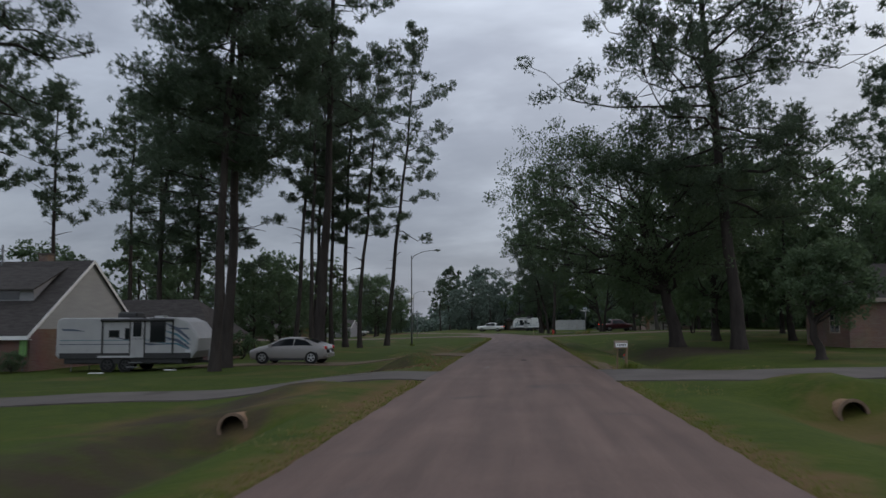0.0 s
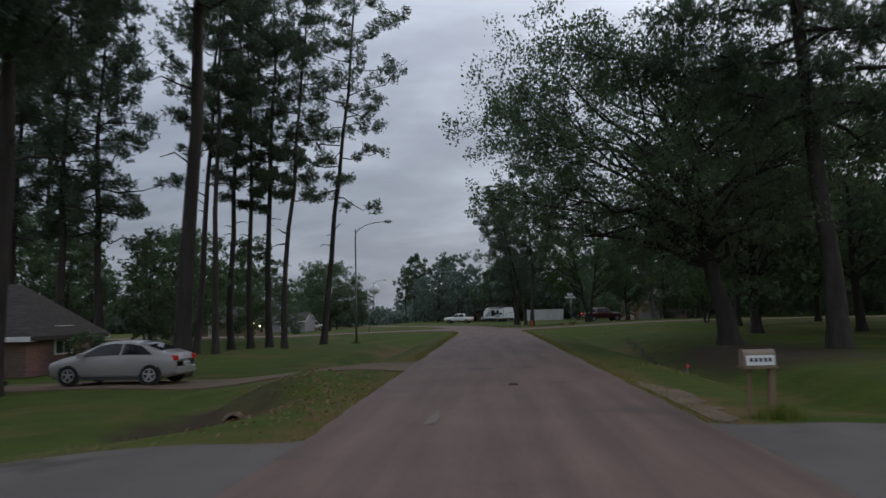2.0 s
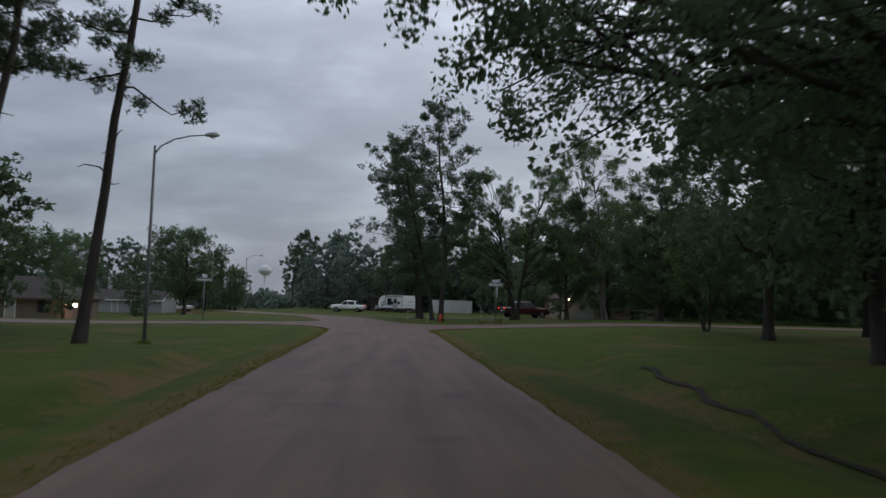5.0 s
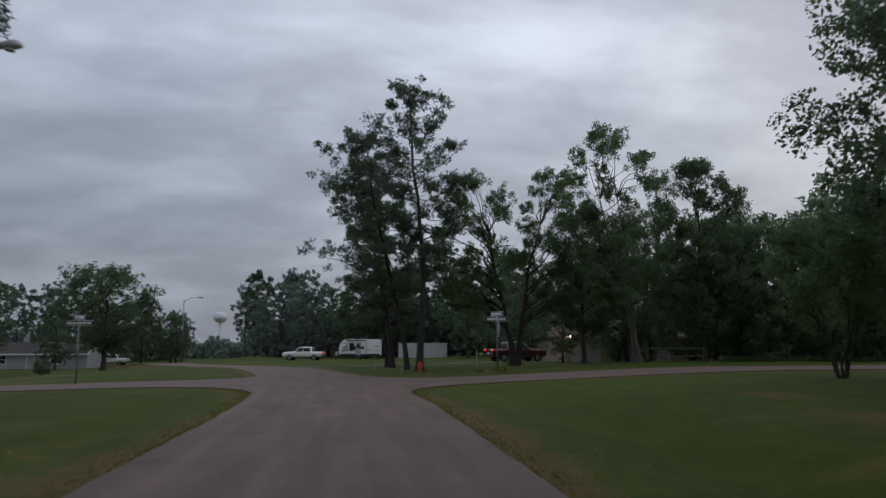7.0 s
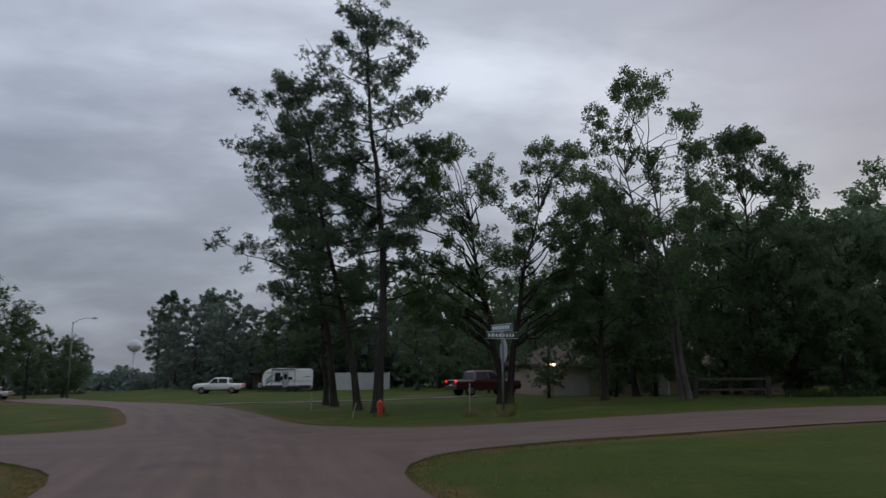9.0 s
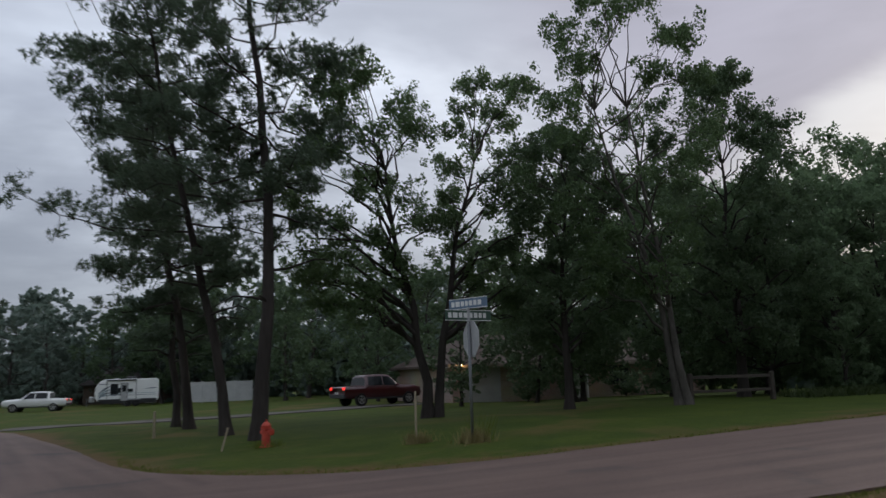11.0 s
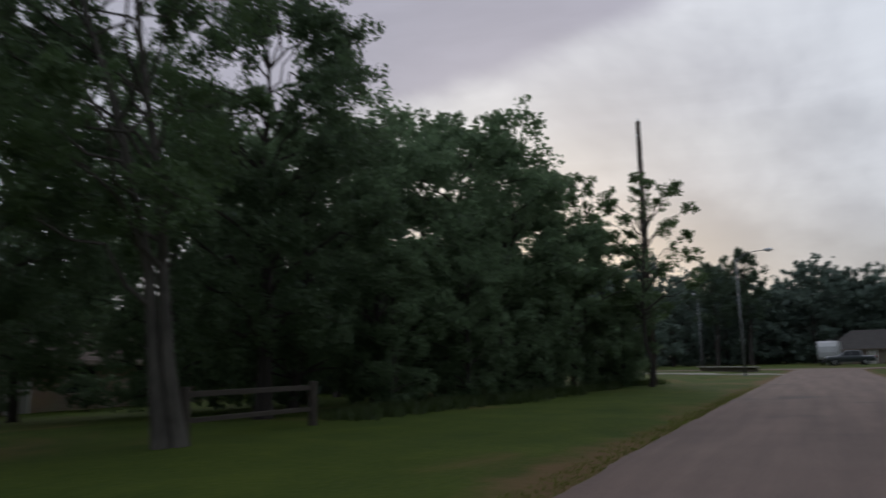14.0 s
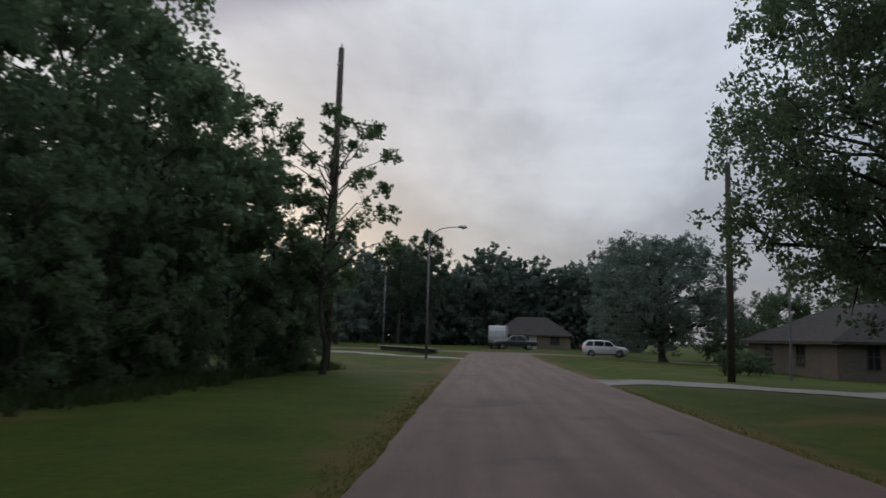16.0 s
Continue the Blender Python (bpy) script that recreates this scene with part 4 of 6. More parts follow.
grove("woodland_tree", nearer, [(103, 70.5, 1, 0.9), (104, 56, 1, 0.42), (82.0, 50.0, 1, 0.6), (90, 44, 0, 0.7), (76, 48, 0, 0.7), (52, 103, 0, 1.05), (60, 107, 1, 1.05), (69, 112, 0, 1.15), (48, 110, 1, 1.1)], BARK, LEAF_HAZED, "broad leafy tree at the edge of the woods", "wood edge trees")
tall = [pine(230, 17.5, 0.3, 0.42, 5.2, (0, 0), 30, 8, 0.55, 9, 0.085)]
grove("pine_tree", tall, [(-19.4, 212.0, 0, 1.0), (-24.5, 236, 0, 0.9), (150, 98, 0, 1.15), (146, 103, 0, 1.0)], BARK, NEEDLE, "distant tall pine above the wood line", "distant pines")


def wood_band(way, depth, high, seed, leaf=0.55, dense=4.5, fill=1.0):
    """A far wood as one mass of leaves from the ground up, with an uneven top."""
    rng = np.random.default_rng(seed)
    out = []
    for (ax, ay), (bx, by) in zip(way[:-1], way[1:]):
        length = math.hypot(bx - ax, by - ay)
        n = int(length * high * dense)
        s, u = rng.random(n), rng.normal(size=n) * depth / 2
        x, y = ax + (bx - ax) * s - (by - ay) / length * u, ay + (by - ay) * s + (bx - ax) / length * u
        top = high * (0.66 + 0.20 * ripple(x, y, 0.35) + 0.12 * ripple(x, y, 0.9)) - np.abs(u) * 0.35
        z = np.maximum(top * fill, 1.0) * rng.random(n) ** 0.8
        out.append(np.stack([x, y, ground_z(x, y) + z], 1))
    return leaf_quads(rng, np.concatenate(out), leaf)


bands = [([(-120, 150), (-80, 205), (-48, 222), (-36, 226)], 8, 12), ([(-44, 262), (-6, 244)], 8, 8), ([(-12, 200), (2, 178), (30, 152), (60, 140), (95, 150)], 8, 13), ([(46, 112), (66, 119), (92, 140)], 6, 11), ([(172, 180), (174, 120), (168, 72), (166, 57)], 8, 23),
         ([(150, 20), (110, 34), (70, 36), (48, 44)], 7, 9), ([(-70, 20), (-72, 90), (-90, 150)], 7, 13), ([(-40, 340), (10, 335)], 10, 18), ([(46, 62), (58, 50)], 4, 7)]
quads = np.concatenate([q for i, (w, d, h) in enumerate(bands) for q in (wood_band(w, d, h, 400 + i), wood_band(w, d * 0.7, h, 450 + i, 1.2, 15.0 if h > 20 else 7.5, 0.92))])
tagged(part("far_woods", fast_mesh("far_woods", quads, None, 4), LEAF_HAZED), "dark continuous wood line in the distance", "woods", kind="stuff")


# ---- street furniture ----
SIGN_BLUE = material("street_sign_blue", (0.10, 0.16, 0.24), (0.13, 0.20, 0.29), 0.45, 3, 30, 0.0)
SIGN_DARK = material("street_sign_green", (0.03, 0.07, 0.05), (0.05, 0.10, 0.07), 0.45, 3, 30, 0.0)
WHITE = material("white_paint", (0.68, 0.68, 0.66), (0.80, 0.80, 0.78), 0.55, 2, 40, 0.05)
ALU = material("bare_sign_back", (0.42, 0.43, 0.44), (0.55, 0.56, 0.57), 0.45, 2, 30, 0.05, metal=0.4)
RED = material("red_paint", (0.42, 0.02, 0.02), (0.60, 0.05, 0.03), 0.5, 4, 40, 0.1)
HYDRANT_RED = material("faded_red_iron", (0.40, 0.035, 0.022), (0.62, 0.09, 0.05), 0.6, 6, 50, 0.2)
PALE_RED = material("red_bars", (0.55, 0.30, 0.22), (0.60, 0.34, 0.26), 0.6, 4, 30, 0.0)
LAMP_GLASS = glass_material("lamp_glass", (0.35, 0.36, 0.38), 0.2)
WIRE = material("black_wire", (0.015, 0.015, 0.015), (0.03, 0.03, 0.03), 0.7, 5, 30, 0.0)


def street_lamp(x, y, height, arm, turn, label):
    base = thing("street_lamp", pose(x, y, gz(x, y) - 0.03, 0, 0, turn), label, "street lamp", "street lamps")
    part("base_plate", Build().box(-0.17, -0.17, 0, 0.17, 0.17, 0.05, c=0.02), STEEL, base)
    part("pole", Build().tube([(0, 0, 0), (0, 0, height * 0.5), (0, 0, height)], [0.085, 0.068, 0.05], 10), STEEL, base, smooth=True)
    rise = 0.42
    way = [(0, 0, height - 0.35), (arm * 0.12, 0, height - 0.02), (arm * 0.38, 0, height + rise * 0.62), (arm * 0.7, 0, height + rise * 0.94), (arm, 0, height + rise)]
    part("arm", Build().tube(way, [0.035, 0.033, 0.03, 0.028, 0.026], 8), STEEL, base, smooth=True)
    head = part("lamp_head", Build().tube([(arm - 0.05, 0, height + rise), (arm + 0.12, 0, height + rise + 0.02), (arm + 0.42, 0, height + rise + 0.02), (arm + 0.58, 0, height + rise - 0.02)],
                                          [0.05, 0.10, 0.12, 0.05], 8), ALU, base, smooth=True)
    part("lens", Build().disc((arm + 0.30, 0, height + rise - 0.10), 0.10, "z", 12, 0.05), LAMP_GLASS, head)
    return base


street_lamp(-9.78, 68.2, 8.35, 2.3, -14, "tall grey steel street lamp with curved arm on the grass")
street_lamp(64.2, 88.7, 8.3, 1.9, -88, "grey steel street lamp with curved arm beside the second road")
street_lamp(-21.4, 152.0, 8.3, 1.9, 0, "distant thin street lamp beside the road")
street_lamp(99.0, 97.5, 8.3, 1.9, 180, "distant thin street lamp before the woods")


def bars(base, width, z, y, count, rng, mat, high=0.09):
    """Unreadable lettering as plain bars on one side of a blade."""
    x = -width / 2 + 0.07
    for k in range(count):
        w = rng.uniform(0.05, 0.12)
        if x + w > width / 2 - 0.05:
            break
        part("lettering_bar", Build().box(x, y - 0.0035, z - high / 2, x + w, y + 0.0035, z + high / 2), mat, base)
        x += w + 0.035


def street_sign(x, y, top, turn_low, turn_top, stop, label):
    rng = np.random.default_rng(int(abs(x) * 10))
    g = gz(x, y)
    base = thing("street_sign", pose(x, y, g - 0.05), label, "street sign", "street name signs")
    h = top - g
    part("post", Build().tube([(0, 0, 0), (0, 0, h - 0.25)], 0.035, 10), STEEL, base, smooth=True)
    part("bracket", Build().box(-0.03, -0.03, h - 0.32, 0.03, 0.03, h + 0.04, c=0.006), ALU, base)
    for name, turn, z, mat, w in (("lower_blade", turn_low, h - 0.13, SIGN_DARK, 1.15), ("upper_blade", turn_top, h + 0.13, SIGN_BLUE, 1.05)):
        m = pose(0, 0, 0, 0, 0, turn)
        blade = part(name, Build().box(-w / 2, -0.006, z - 0.115, w / 2, 0.006, z + 0.115), mat, base, "weathered %s name blade" % ("dark green" if name[0] == "l" else "blue"))
        blade.matrix_basis = m
        rim = Build()
        for a, b in ((z - 0.115, z - 0.102), (z + 0.102, z + 0.115)):
            rim.box(-w / 2, -0.0085, a, w / 2, 0.0085, b)
        part("border", rim, WHITE, blade)
        for side in (-1, 1):
            bars(blade, w, z, side * 0.009, 12, rng, WHITE, 0.11)
    if stop:
        z = h - 0.64
        r = 0.381 / math.cos(math.pi / 8)
        ring = [(0.055, r * math.cos(math.pi / 8 + k * math.pi / 4), z + r * math.sin(math.pi / 8 + k * math.pi / 4)) for k in range(8)]
        plate = part("octagon_back", Build().add([(p[0] - 0.012, p[1], p[2]) for p in ring] + ring, [tuple(reversed(range(8))), tuple(range(8, 16))] + [(k, (k + 1) % 8, 8 + (k + 1) % 8, 8 + k) for k in range(8)]), ALU, base, "grey metal back of the octagon")
        face = [(0.060, p[1] * 0.97, z + (p[2] - z) * 0.97) for p in ring]
        part("octagon_face", Build().add([(p[0] - 0.003, p[1], p[2]) for p in face] + face, [tuple(reversed(range(8))), tuple(range(8, 16))] + [(k, (k + 1) % 8, 8 + (k + 1) % 8, 8 + k) for k in range(8)]), RED, plate)
        for q in (-0.2, 0.2):
            part("bolt", Build().disc((0.036, 0, z + q), 0.014, "x", 8, 0.02), STEEL, base)
    return base


street_sign(7.8, 87.85, 3.03, 6, -64, True, "grey stop sign seen from behind under two street name blades")
street_sign(-11.65, 85.7, 2.75, 4, 84, False, "two faded street name blades on a steel post")


def hydrant(x, y):
    base = thing("fire_hydrant", pose(x, y, gz(x, y) - 0.03, 0, 0, 25) @ Matrix.Scale(0.88, 4), "weathered red iron fire hydrant on the grass", "fire hydrant")
    part("barrel", Build().tube([(0, 0, 0), (0, 0, 0.05), (0, 0, 0.06), (0, 0, 0.50), (0, 0, 0.51), (0, 0, 0.56)], [0.17, 0.17, 0.115, 0.11, 0.15, 0.15], 14), HYDRANT_RED, base, smooth=False)
    part("bonnet", Build().tube([(0, 0, 0.56), (0, 0, 0.62), (0, 0, 0.68), (0, 0, 0.71)], [0.135, 0.125, 0.08, 0.03], 14), HYDRANT_RED, base, smooth=True)
    part("operating_nut", Build().tube([(0, 0, 0.70), (0, 0, 0.77)], 0.028, 5), HYDRANT_RED, base)
    for name, a, r in (("side_outlet", 90, 0.055), ("side_outlet", -90, 0.055), ("pumper_outlet", 0, 0.08)):
        d = Vector((math.cos(radians(a)), math.sin(radians(a)), 0))
        part(name, Build().tube([d * 0.08 + Vector((0, 0, 0.42)), d * 0.17 + Vector((0, 0, 0.42)), d * 0.171 + Vector((0, 0, 0.42)), d * 0.20 + Vector((0, 0, 0.42))], [r, r, r * 1.2, r * 1.2], 10), HYDRANT_RED, base)


hydrant(4.25, 91.95)


STAKE = material("pale_stake_wood", (0.30, 0.24, 0.17), (0.42, 0.35, 0.26), 0.85, 2.5, 30, 0.3, stretch=(1, 1, 0.2))


def wooden_post(x, y, h, r, lean, label):
    base = thing("wooden_post", pose(x, y, gz(x, y) - 0.05, lean[0], lean[1], 0), label, "post")
    part("shaft", Build().box(-r, -r, 0, r, r, h + 0.05, c=r * 0.25), STAKE, base)


wooden_post(6.9, 88.8, 1.1, 0.02, (0, 0), "thin pale wooden marker stake in the grass")
wooden_post(3.2, 91.9, 0.55, 0.02, (0, 14), "thin leaning wooden stake beside the hydrant")
wooden_post(2.0, 98.3, 0.8, 0.035, (0, 0), "short wooden post beneath the corner pines")

MAIL_BRONZE = material("mailbox_bronze", (0.16, 0.12, 0.09), (0.24, 0.185, 0.14), 0.5, 5, 40, 0.1, metal=0.3)
# mailbox on two posts by the drive
mb = thing("mailbox", pose(3.38, 25.2, gz(3.38, 25.2) - 0.05, 0, 0, 4) @ Matrix.Diagonal((0.84, 0.84, 0.95, 1.0)), "bronze metal mailbox with pale number panel on timber posts", "mailbox")
part("post", Build().box(-0.05, -0.05, 0, 0.05, 0.05, 0.79, pose(0.17, 0.0, 0, 0, 3, 0), c=0.012), TIMBER, mb)
part("brace_post", Build().box(-0.028, -0.028, 0, 0.028, 0.028, 0.77, pose(-0.16, 0.05, 0, 0, 2, 0), c=0.008), TIMBER, mb)
part("shelf", Build().box(-0.27, -0.12, 0.755, 0.27, 0.16, 0.785), TIMBER, mb)
ring = [(-0.10, 0), (-0.10, 0.14), (-0.085, 0.19), (-0.05, 0.225), (0, 0.238), (0.05, 0.225), (0.085, 0.19), (0.10, 0.14), (0.10, 0)]
bx = Build().add([(x, y, 0.787 + z) for x in (-0.25, 0.25) for y, z in ring], [tuple(reversed(range(9))), tuple(range(9, 18))] + [(k, (k + 1) % 9, 9 + (k + 1) % 9, 9 + k) for k in range(9)])
box = part("box", bx, MAIL_BRONZE, mb)
part("box_door", Build().add([(x, y * 1.06, 0.786 + z * 1.04) for x in (-0.268, -0.252) for y, z in ring], [tuple(reversed(range(9))), tuple(range(9, 18))] + [(k, (k + 1) % 9, 9 + (k + 1) % 9, 9 + k) for k in range(9)]), MAIL_BRONZE, box)
part("number_panel", Build().box(-0.23, -0.1045, 0.80, 0.23, -0.1005, 0.94), WHITE, box)
part("flag", Build().box(0.06, 0.104, 0.86, 0.20, 0.112, 0.89).box(0.17, 0.104, 0.87, 0.20, 0.112, 0.99), RED, box)
for k in range(5):
    part("number_bar", Build().box(-0.17 + k * 0.075, -0.108, 0.85, -0.125 + k * 0.075, -0.103, 0.905), BLACK, box)

# small red reflector on a stake in the ditch
rf = thing("reflector_stake", pose(4.6, 33.6, gz(4.6, 33.6) - 0.05, 0, 6, 0), "small red reflector on a short stake in the ditch", "reflector")
part("stake", Build().box(-0.012, -0.012, 0, 0.012, 0.012, 0.28), STEEL, rf)
part("reflector", Build().disc((0, -0.02, 0.25), 0.042, "y", 14, 0.02), RED, rf)


RUST = material("rusty_rim", (0.12, 0.08, 0.055), (0.24, 0.175, 0.125), 0.8, 8, 50, 0.3)


def culvert(x, y, z, r, length, turn):
    base = thing("culvert_pipe", pose(x, y, z, -3, 0, turn), "corrugated metal culvert pipe end in the ditch", "culvert", "culvert pipes")
    n = int(length / 0.07)
    way = [(0, k * 0.07, 0) for k in range(n)]
    shell = Build().tube(way, [r + (0.012 if k % 2 else -0.006) for k in range(n)], 20, False)
    part("pipe", shell, material("rusty_culvert", (0.17, 0.10, 0.06), (0.30, 0.20, 0.13), 0.8, 5, 40, 0.3, metal=0.2), base)
    part("lining", Build().tube(way[1:], r - 0.03, 20, False), BLACK, base)
    part("rim", Build().disc((0, 0.0, 0), r + 0.03, "y", 20, 0.05, r - 0.03), RUST, base)


culvert(-5.32, 13.58, -0.41, 0.26, 2.2, 2)
culvert(6.46, 15.35, -0.30, 0.27, 2.2, 0)
culvert(-4.85, 28.0, -0.43, 0.19, 1.6, 0)


def utility_pole(x, y, h, lean, arms, label):
    base = thing("utility_pole", pose(x, y, gz(x, y) - 0.1, lean[0], lean[1], 0), label, "utility pole", "utility poles")
    part("pole", Build().tube([(0, 0, 0), (0, 0, h * 0.5), (0, 0, h)], [0.17, 0.15, 0.115], 10), WOOD_POLE, base, smooth=True)
    part("pole_cap", Build().tube([(0.03, 0, h), (0.03, 0, h + 0.05), (0.03, 0, h + 0.22)], [0.03, 0.045, 0.02], 8), ALU, base)
    for z, s in arms:
        part("bracket", Build().tube([(0.1 * s, 0, z), (0.32 * s, 0, z + 0.02), (0.42 * s, 0, z + 0.1)], [0.03, 0.03, 0.025], 6), STEEL, base)
        part("insulator", Build().tube([(0.42 * s, 0, z + 0.06), (0.42 * s, 0, z + 0.12), (0.42 * s, 0, z + 0.2)], [0.03, 0.055, 0.03], 8), ALU, base)
    return base


utility_pole(44.85, 90.5, 13.4, (0, 1.3), [(12.4, -1), (12.0, 1), (11.2, 1), (9.6, -1)], "tall weathered wooden utility pole rising from the trees")
utility_pole(48.8, 73.9, 9.6, (0, 0), [(8.8, 1), (8.2, -1)], "dark wooden utility pole beside the concrete drive")
tp = thing("thin_pole", pose(54.5, 69.4, gz(54.5, 69.4), 0, -0.8, 0), "thin grey metal pole on the lawn", "pole")
part("tube", Build().tube([(0, 0, -0.1), (0, 0, 6.9)], 0.06, 8), STEEL, tp)
for i, (a, b, sag) in enumerate([((48.8, 73.9, 9.0), (62, 40, 9.6), 0.5), ((48.8, 73.9, 8.5), (64, 44, 8.6), 0.7), ((48.8, 73.9, 8.2), (60.5, 66, 4.0), 0.3)]):
    way = [Vector(a).lerp(Vector(b), t / 12) - Vector((0, 0, sag * 4 * (t / 12) * (1 - t / 12))) for t in range(13)]
    wire = part("overhead_wire", Build().tube(way, 0.014, 5), WIRE)
    tagged(wire, "thin black overhead wire hung from the pole", "wire", "overhead wires")

# water tower far beyond the road
wt = thing("water_tower", pose(-70, 470, -5), "distant pale water tower with a round tank", "water tower")
TANK = material("tower_paint", (0.50, 0.51, 0.53), (0.58, 0.59, 0.61), 0.6, 0.1, 2, 0.0)
part("stem", Build().tube([(0, 0, 0), (0, 0, 1.5), (0, 0, 20)], [2.0, 1.0, 0.8], 16), TANK, wt, smooth=True)
prof = [(math.cos(t), math.sin(t)) for t in np.linspace(-math.pi / 2, math.pi / 2, 12)]
part("tank", Build().tube([(0, 0, 22.6 + 3.2 * s) for c, s in prof], [max(0.1, 3.7 * c) for c, s in prof], 24), TANK, wt, smooth=True)
part("catwalk", Build().disc((0, 0, 22.2), 4.0, "z", 24, 0.2, 3.65), TANK, wt)


# ---- vehicles ----
def paint(name, c, rough=0.32):
    m = material(name, tuple(v * 0.94 for v in c), tuple(min(1, v * 1.04) for v in c), rough, 1.5, 40, 0.0)
    m.node_tree.nodes["Principled BSDF"].inputs["Coat Weight"].default_value = 0.4
    return m


SILVER, CAR_WHITE, CAR_RED, CAR_DARK = paint("silver_car_paint", (0.27, 0.255, 0.245), 0.3), paint("white_car_paint", (0.72, 0.72, 0.70)), paint("dark_red_car_paint", (0.05, 0.006, 0.009)), paint("dark_car_paint", (0.03, 0.035, 0.04))
CAR_GLASS = glass_material("tinted_car_glass", (0.012, 0.014, 0.016), 0.05)
CAR_GLASS.node_tree.nodes["Principled BSDF"].inputs["Specular IOR Level"].default_value = 0.25
TRIM = material("black_plastic_trim", (0.016, 0.016, 0.017), (0.03, 0.03, 0.03), 0.6, 8, 60, 0.1)
RIM = material("alloy_rim", (0.42, 0.42, 0.43), (0.55, 0.55, 0.56), 0.35, 8, 60, 0.0, metal=0.8)
TAIL = lamp_material("lit_tail_lamp", (0.9, 0.03, 0.02), 1.3)
# unlit lens; its strong red stands in for reflected headlight
TAIL_OFF = glass_material("tail_lamp_glass", (0.55, 0.02, 0.02), 0.12)
HEADLAMP = glass_material("headlamp_glass", (0.55, 0.56, 0.58), 0.08)
PLATE = material("plate_white", (0.6, 0.6, 0.6), (0.68, 0.68, 0.68), 0.5, 8, 60, 0.0)

SEDAN = [(-2.16, 0.44, 0.74, 0.80, 0.64, 0.54), (-2.10, 0.34, 0.90, 0.985, 0.79, 0.62), (-1.92, 0.25, 0.935, 1.035, 0.85, 0.66), (-1.62, 0.2, 0.945, 1.12, 0.89, 0.64), (-1.15, 0.2, 0.94, 1.29, 0.905, 0.60), (-0.55, 0.2, 0.93, 1.405, 0.91, 0.58), (0.0, 0.2, 0.915, 1.42, 0.91, 0.58), (0.4, 0.2, 0.90, 1.36, 0.91, 0.60), (0.8, 0.2, 0.89, 1.195, 0.905, 0.66), (1.25, 0.2, 0.88, 0.985, 0.90, 0.72), (1.75, 0.2, 0.82, 0.88, 0.88, 0.72), (2.08, 0.235, 0.71, 0.76, 0.80, 0.62), (2.2, 0.32, 0.56, 0.60, 0.62, 0.5)]
SUV = [(-2.32, .5, .95, 1.05, .74, .62), (-2.24, .38, 1.05, 1.35, .86, .62), (-1.85, .28, 1.06, 1.66, .92, .64), (-1.0, .26, 1.05, 1.72, .93, .66), (0.0, .26, 1.04, 1.70, .93, .66), (0.45, .26, 1.03, 1.62, .93, .66), (1.15, .26, 1.02, 1.12, .92, .74), (1.85, .28, .96, 1.03, .89, .74), (2.2, .34, .84, .90, .80, .66), (2.33, .42, .66, .72, .64, .52)]
PICKUP = [(-2.92, .60, 1.08, 1.14, .92, .86), (-2.84, .50, 1.16, 1.22, .97, .90), (-1.42, .42, 1.18, 1.24, .98, .90), (-1.36, .42, 1.18, 1.80, .98, .72), (-1.2, .42, 1.18, 1.90, .98, .70), (-0.2, .42, 1.17, 1.94, .98, .70), (0.45, .42, 1.17, 1.90, .98, .70), (1.12, .42, 1.16, 1.34, .98, .82), (1.3, .42, 1.16, 1.27, .97, .86), (2.45, .44, 1.12, 1.20, .96, .86), (2.80, .48, 1.06, 1.12, .93, .82), (2.92, .54, .90, .95, .86, .74)]


def station(prof, x):
    xs = [s[0] for s in prof]
    return [float(np.interp(x, xs, [s[k] for s in prof])) for k in range(1, 6)]


def body_mesh(prof, sub=34):
    x0, x1 = prof[0][0], prof[-1][0]
    b = Build()
    rows = sorted(set([round(x, 3) for x in np.linspace(x0, x1, sub)] + [s[0] for s in prof]))
    n = 14
    for x in rows:
        zb, belt, top, w, wt = station(prof, x)
        half = [(0.0, zb), (0.86 * w, zb), (0.985 * w, zb + 0.16), (w, belt - 0.16), (0.965 * w, belt), (wt, top - 0.055), (wt * 0.84, top - 0.008), (0, top)]
        ring = half + [(-y, z) for y, z in half[-2:0:-1]]
        b.v += [(x, y, z) for y, z in ring]
    for i in range(len(rows) - 1):
        for s in range(n):
            u = (s + 1) % n
            b.f.append((i * n + s, i * n + u, (i + 1) * n + u, (i + 1) * n + s))
    b.f += [tuple(range(n)), tuple((len(rows) - 1) * n + s for s in reversed(range(n)))]
    return b


def side_pane(prof, xb0, xb1, xt0, xt1, side, lo=0.10, hi=0.90):
    b, k = Build(), 7
    for j in range(2):
        for i in range(k):
            t = i / (k - 1)
            x = (xb0 + (xb1 - xb0) * t) if j == 0 else (xt0 + (xt1 - xt0) * t)
            zb, belt, top, w, wt = station(prof, x)
            f = lo if j == 0 else hi
            y, z = 0.965 * w + (wt - 0.965 * w) * f, belt + (top - 0.055 - belt) * f
            for d in (0.002, 0.014):
                b.v.append((x, side * (y + d), z + d * 0.3))
    at = lambda j, i, o: (j * k + i) * 2 + o
    for i in range(k - 1):
        b.f += [(at(0, i, 1), at(0, i + 1, 1), at(1, i + 1, 1), at(1, i, 1)), (at(0, i, 0), at(0, i, 1), at(0, i + 1, 1), at(0, i + 1, 0))[::-1], (at(1, i, 0), at(1, i + 1, 0), at(1, i + 1, 1), at(1, i, 1))]
    b.f += [(at(0, 0, 0), at(1, 0, 0), at(1, 0, 1), at(0, 0, 1)), (at(0, k - 1, 0), at(0, k - 1, 1), at(1, k - 1, 1), at(1, k - 1, 0))]
    return b


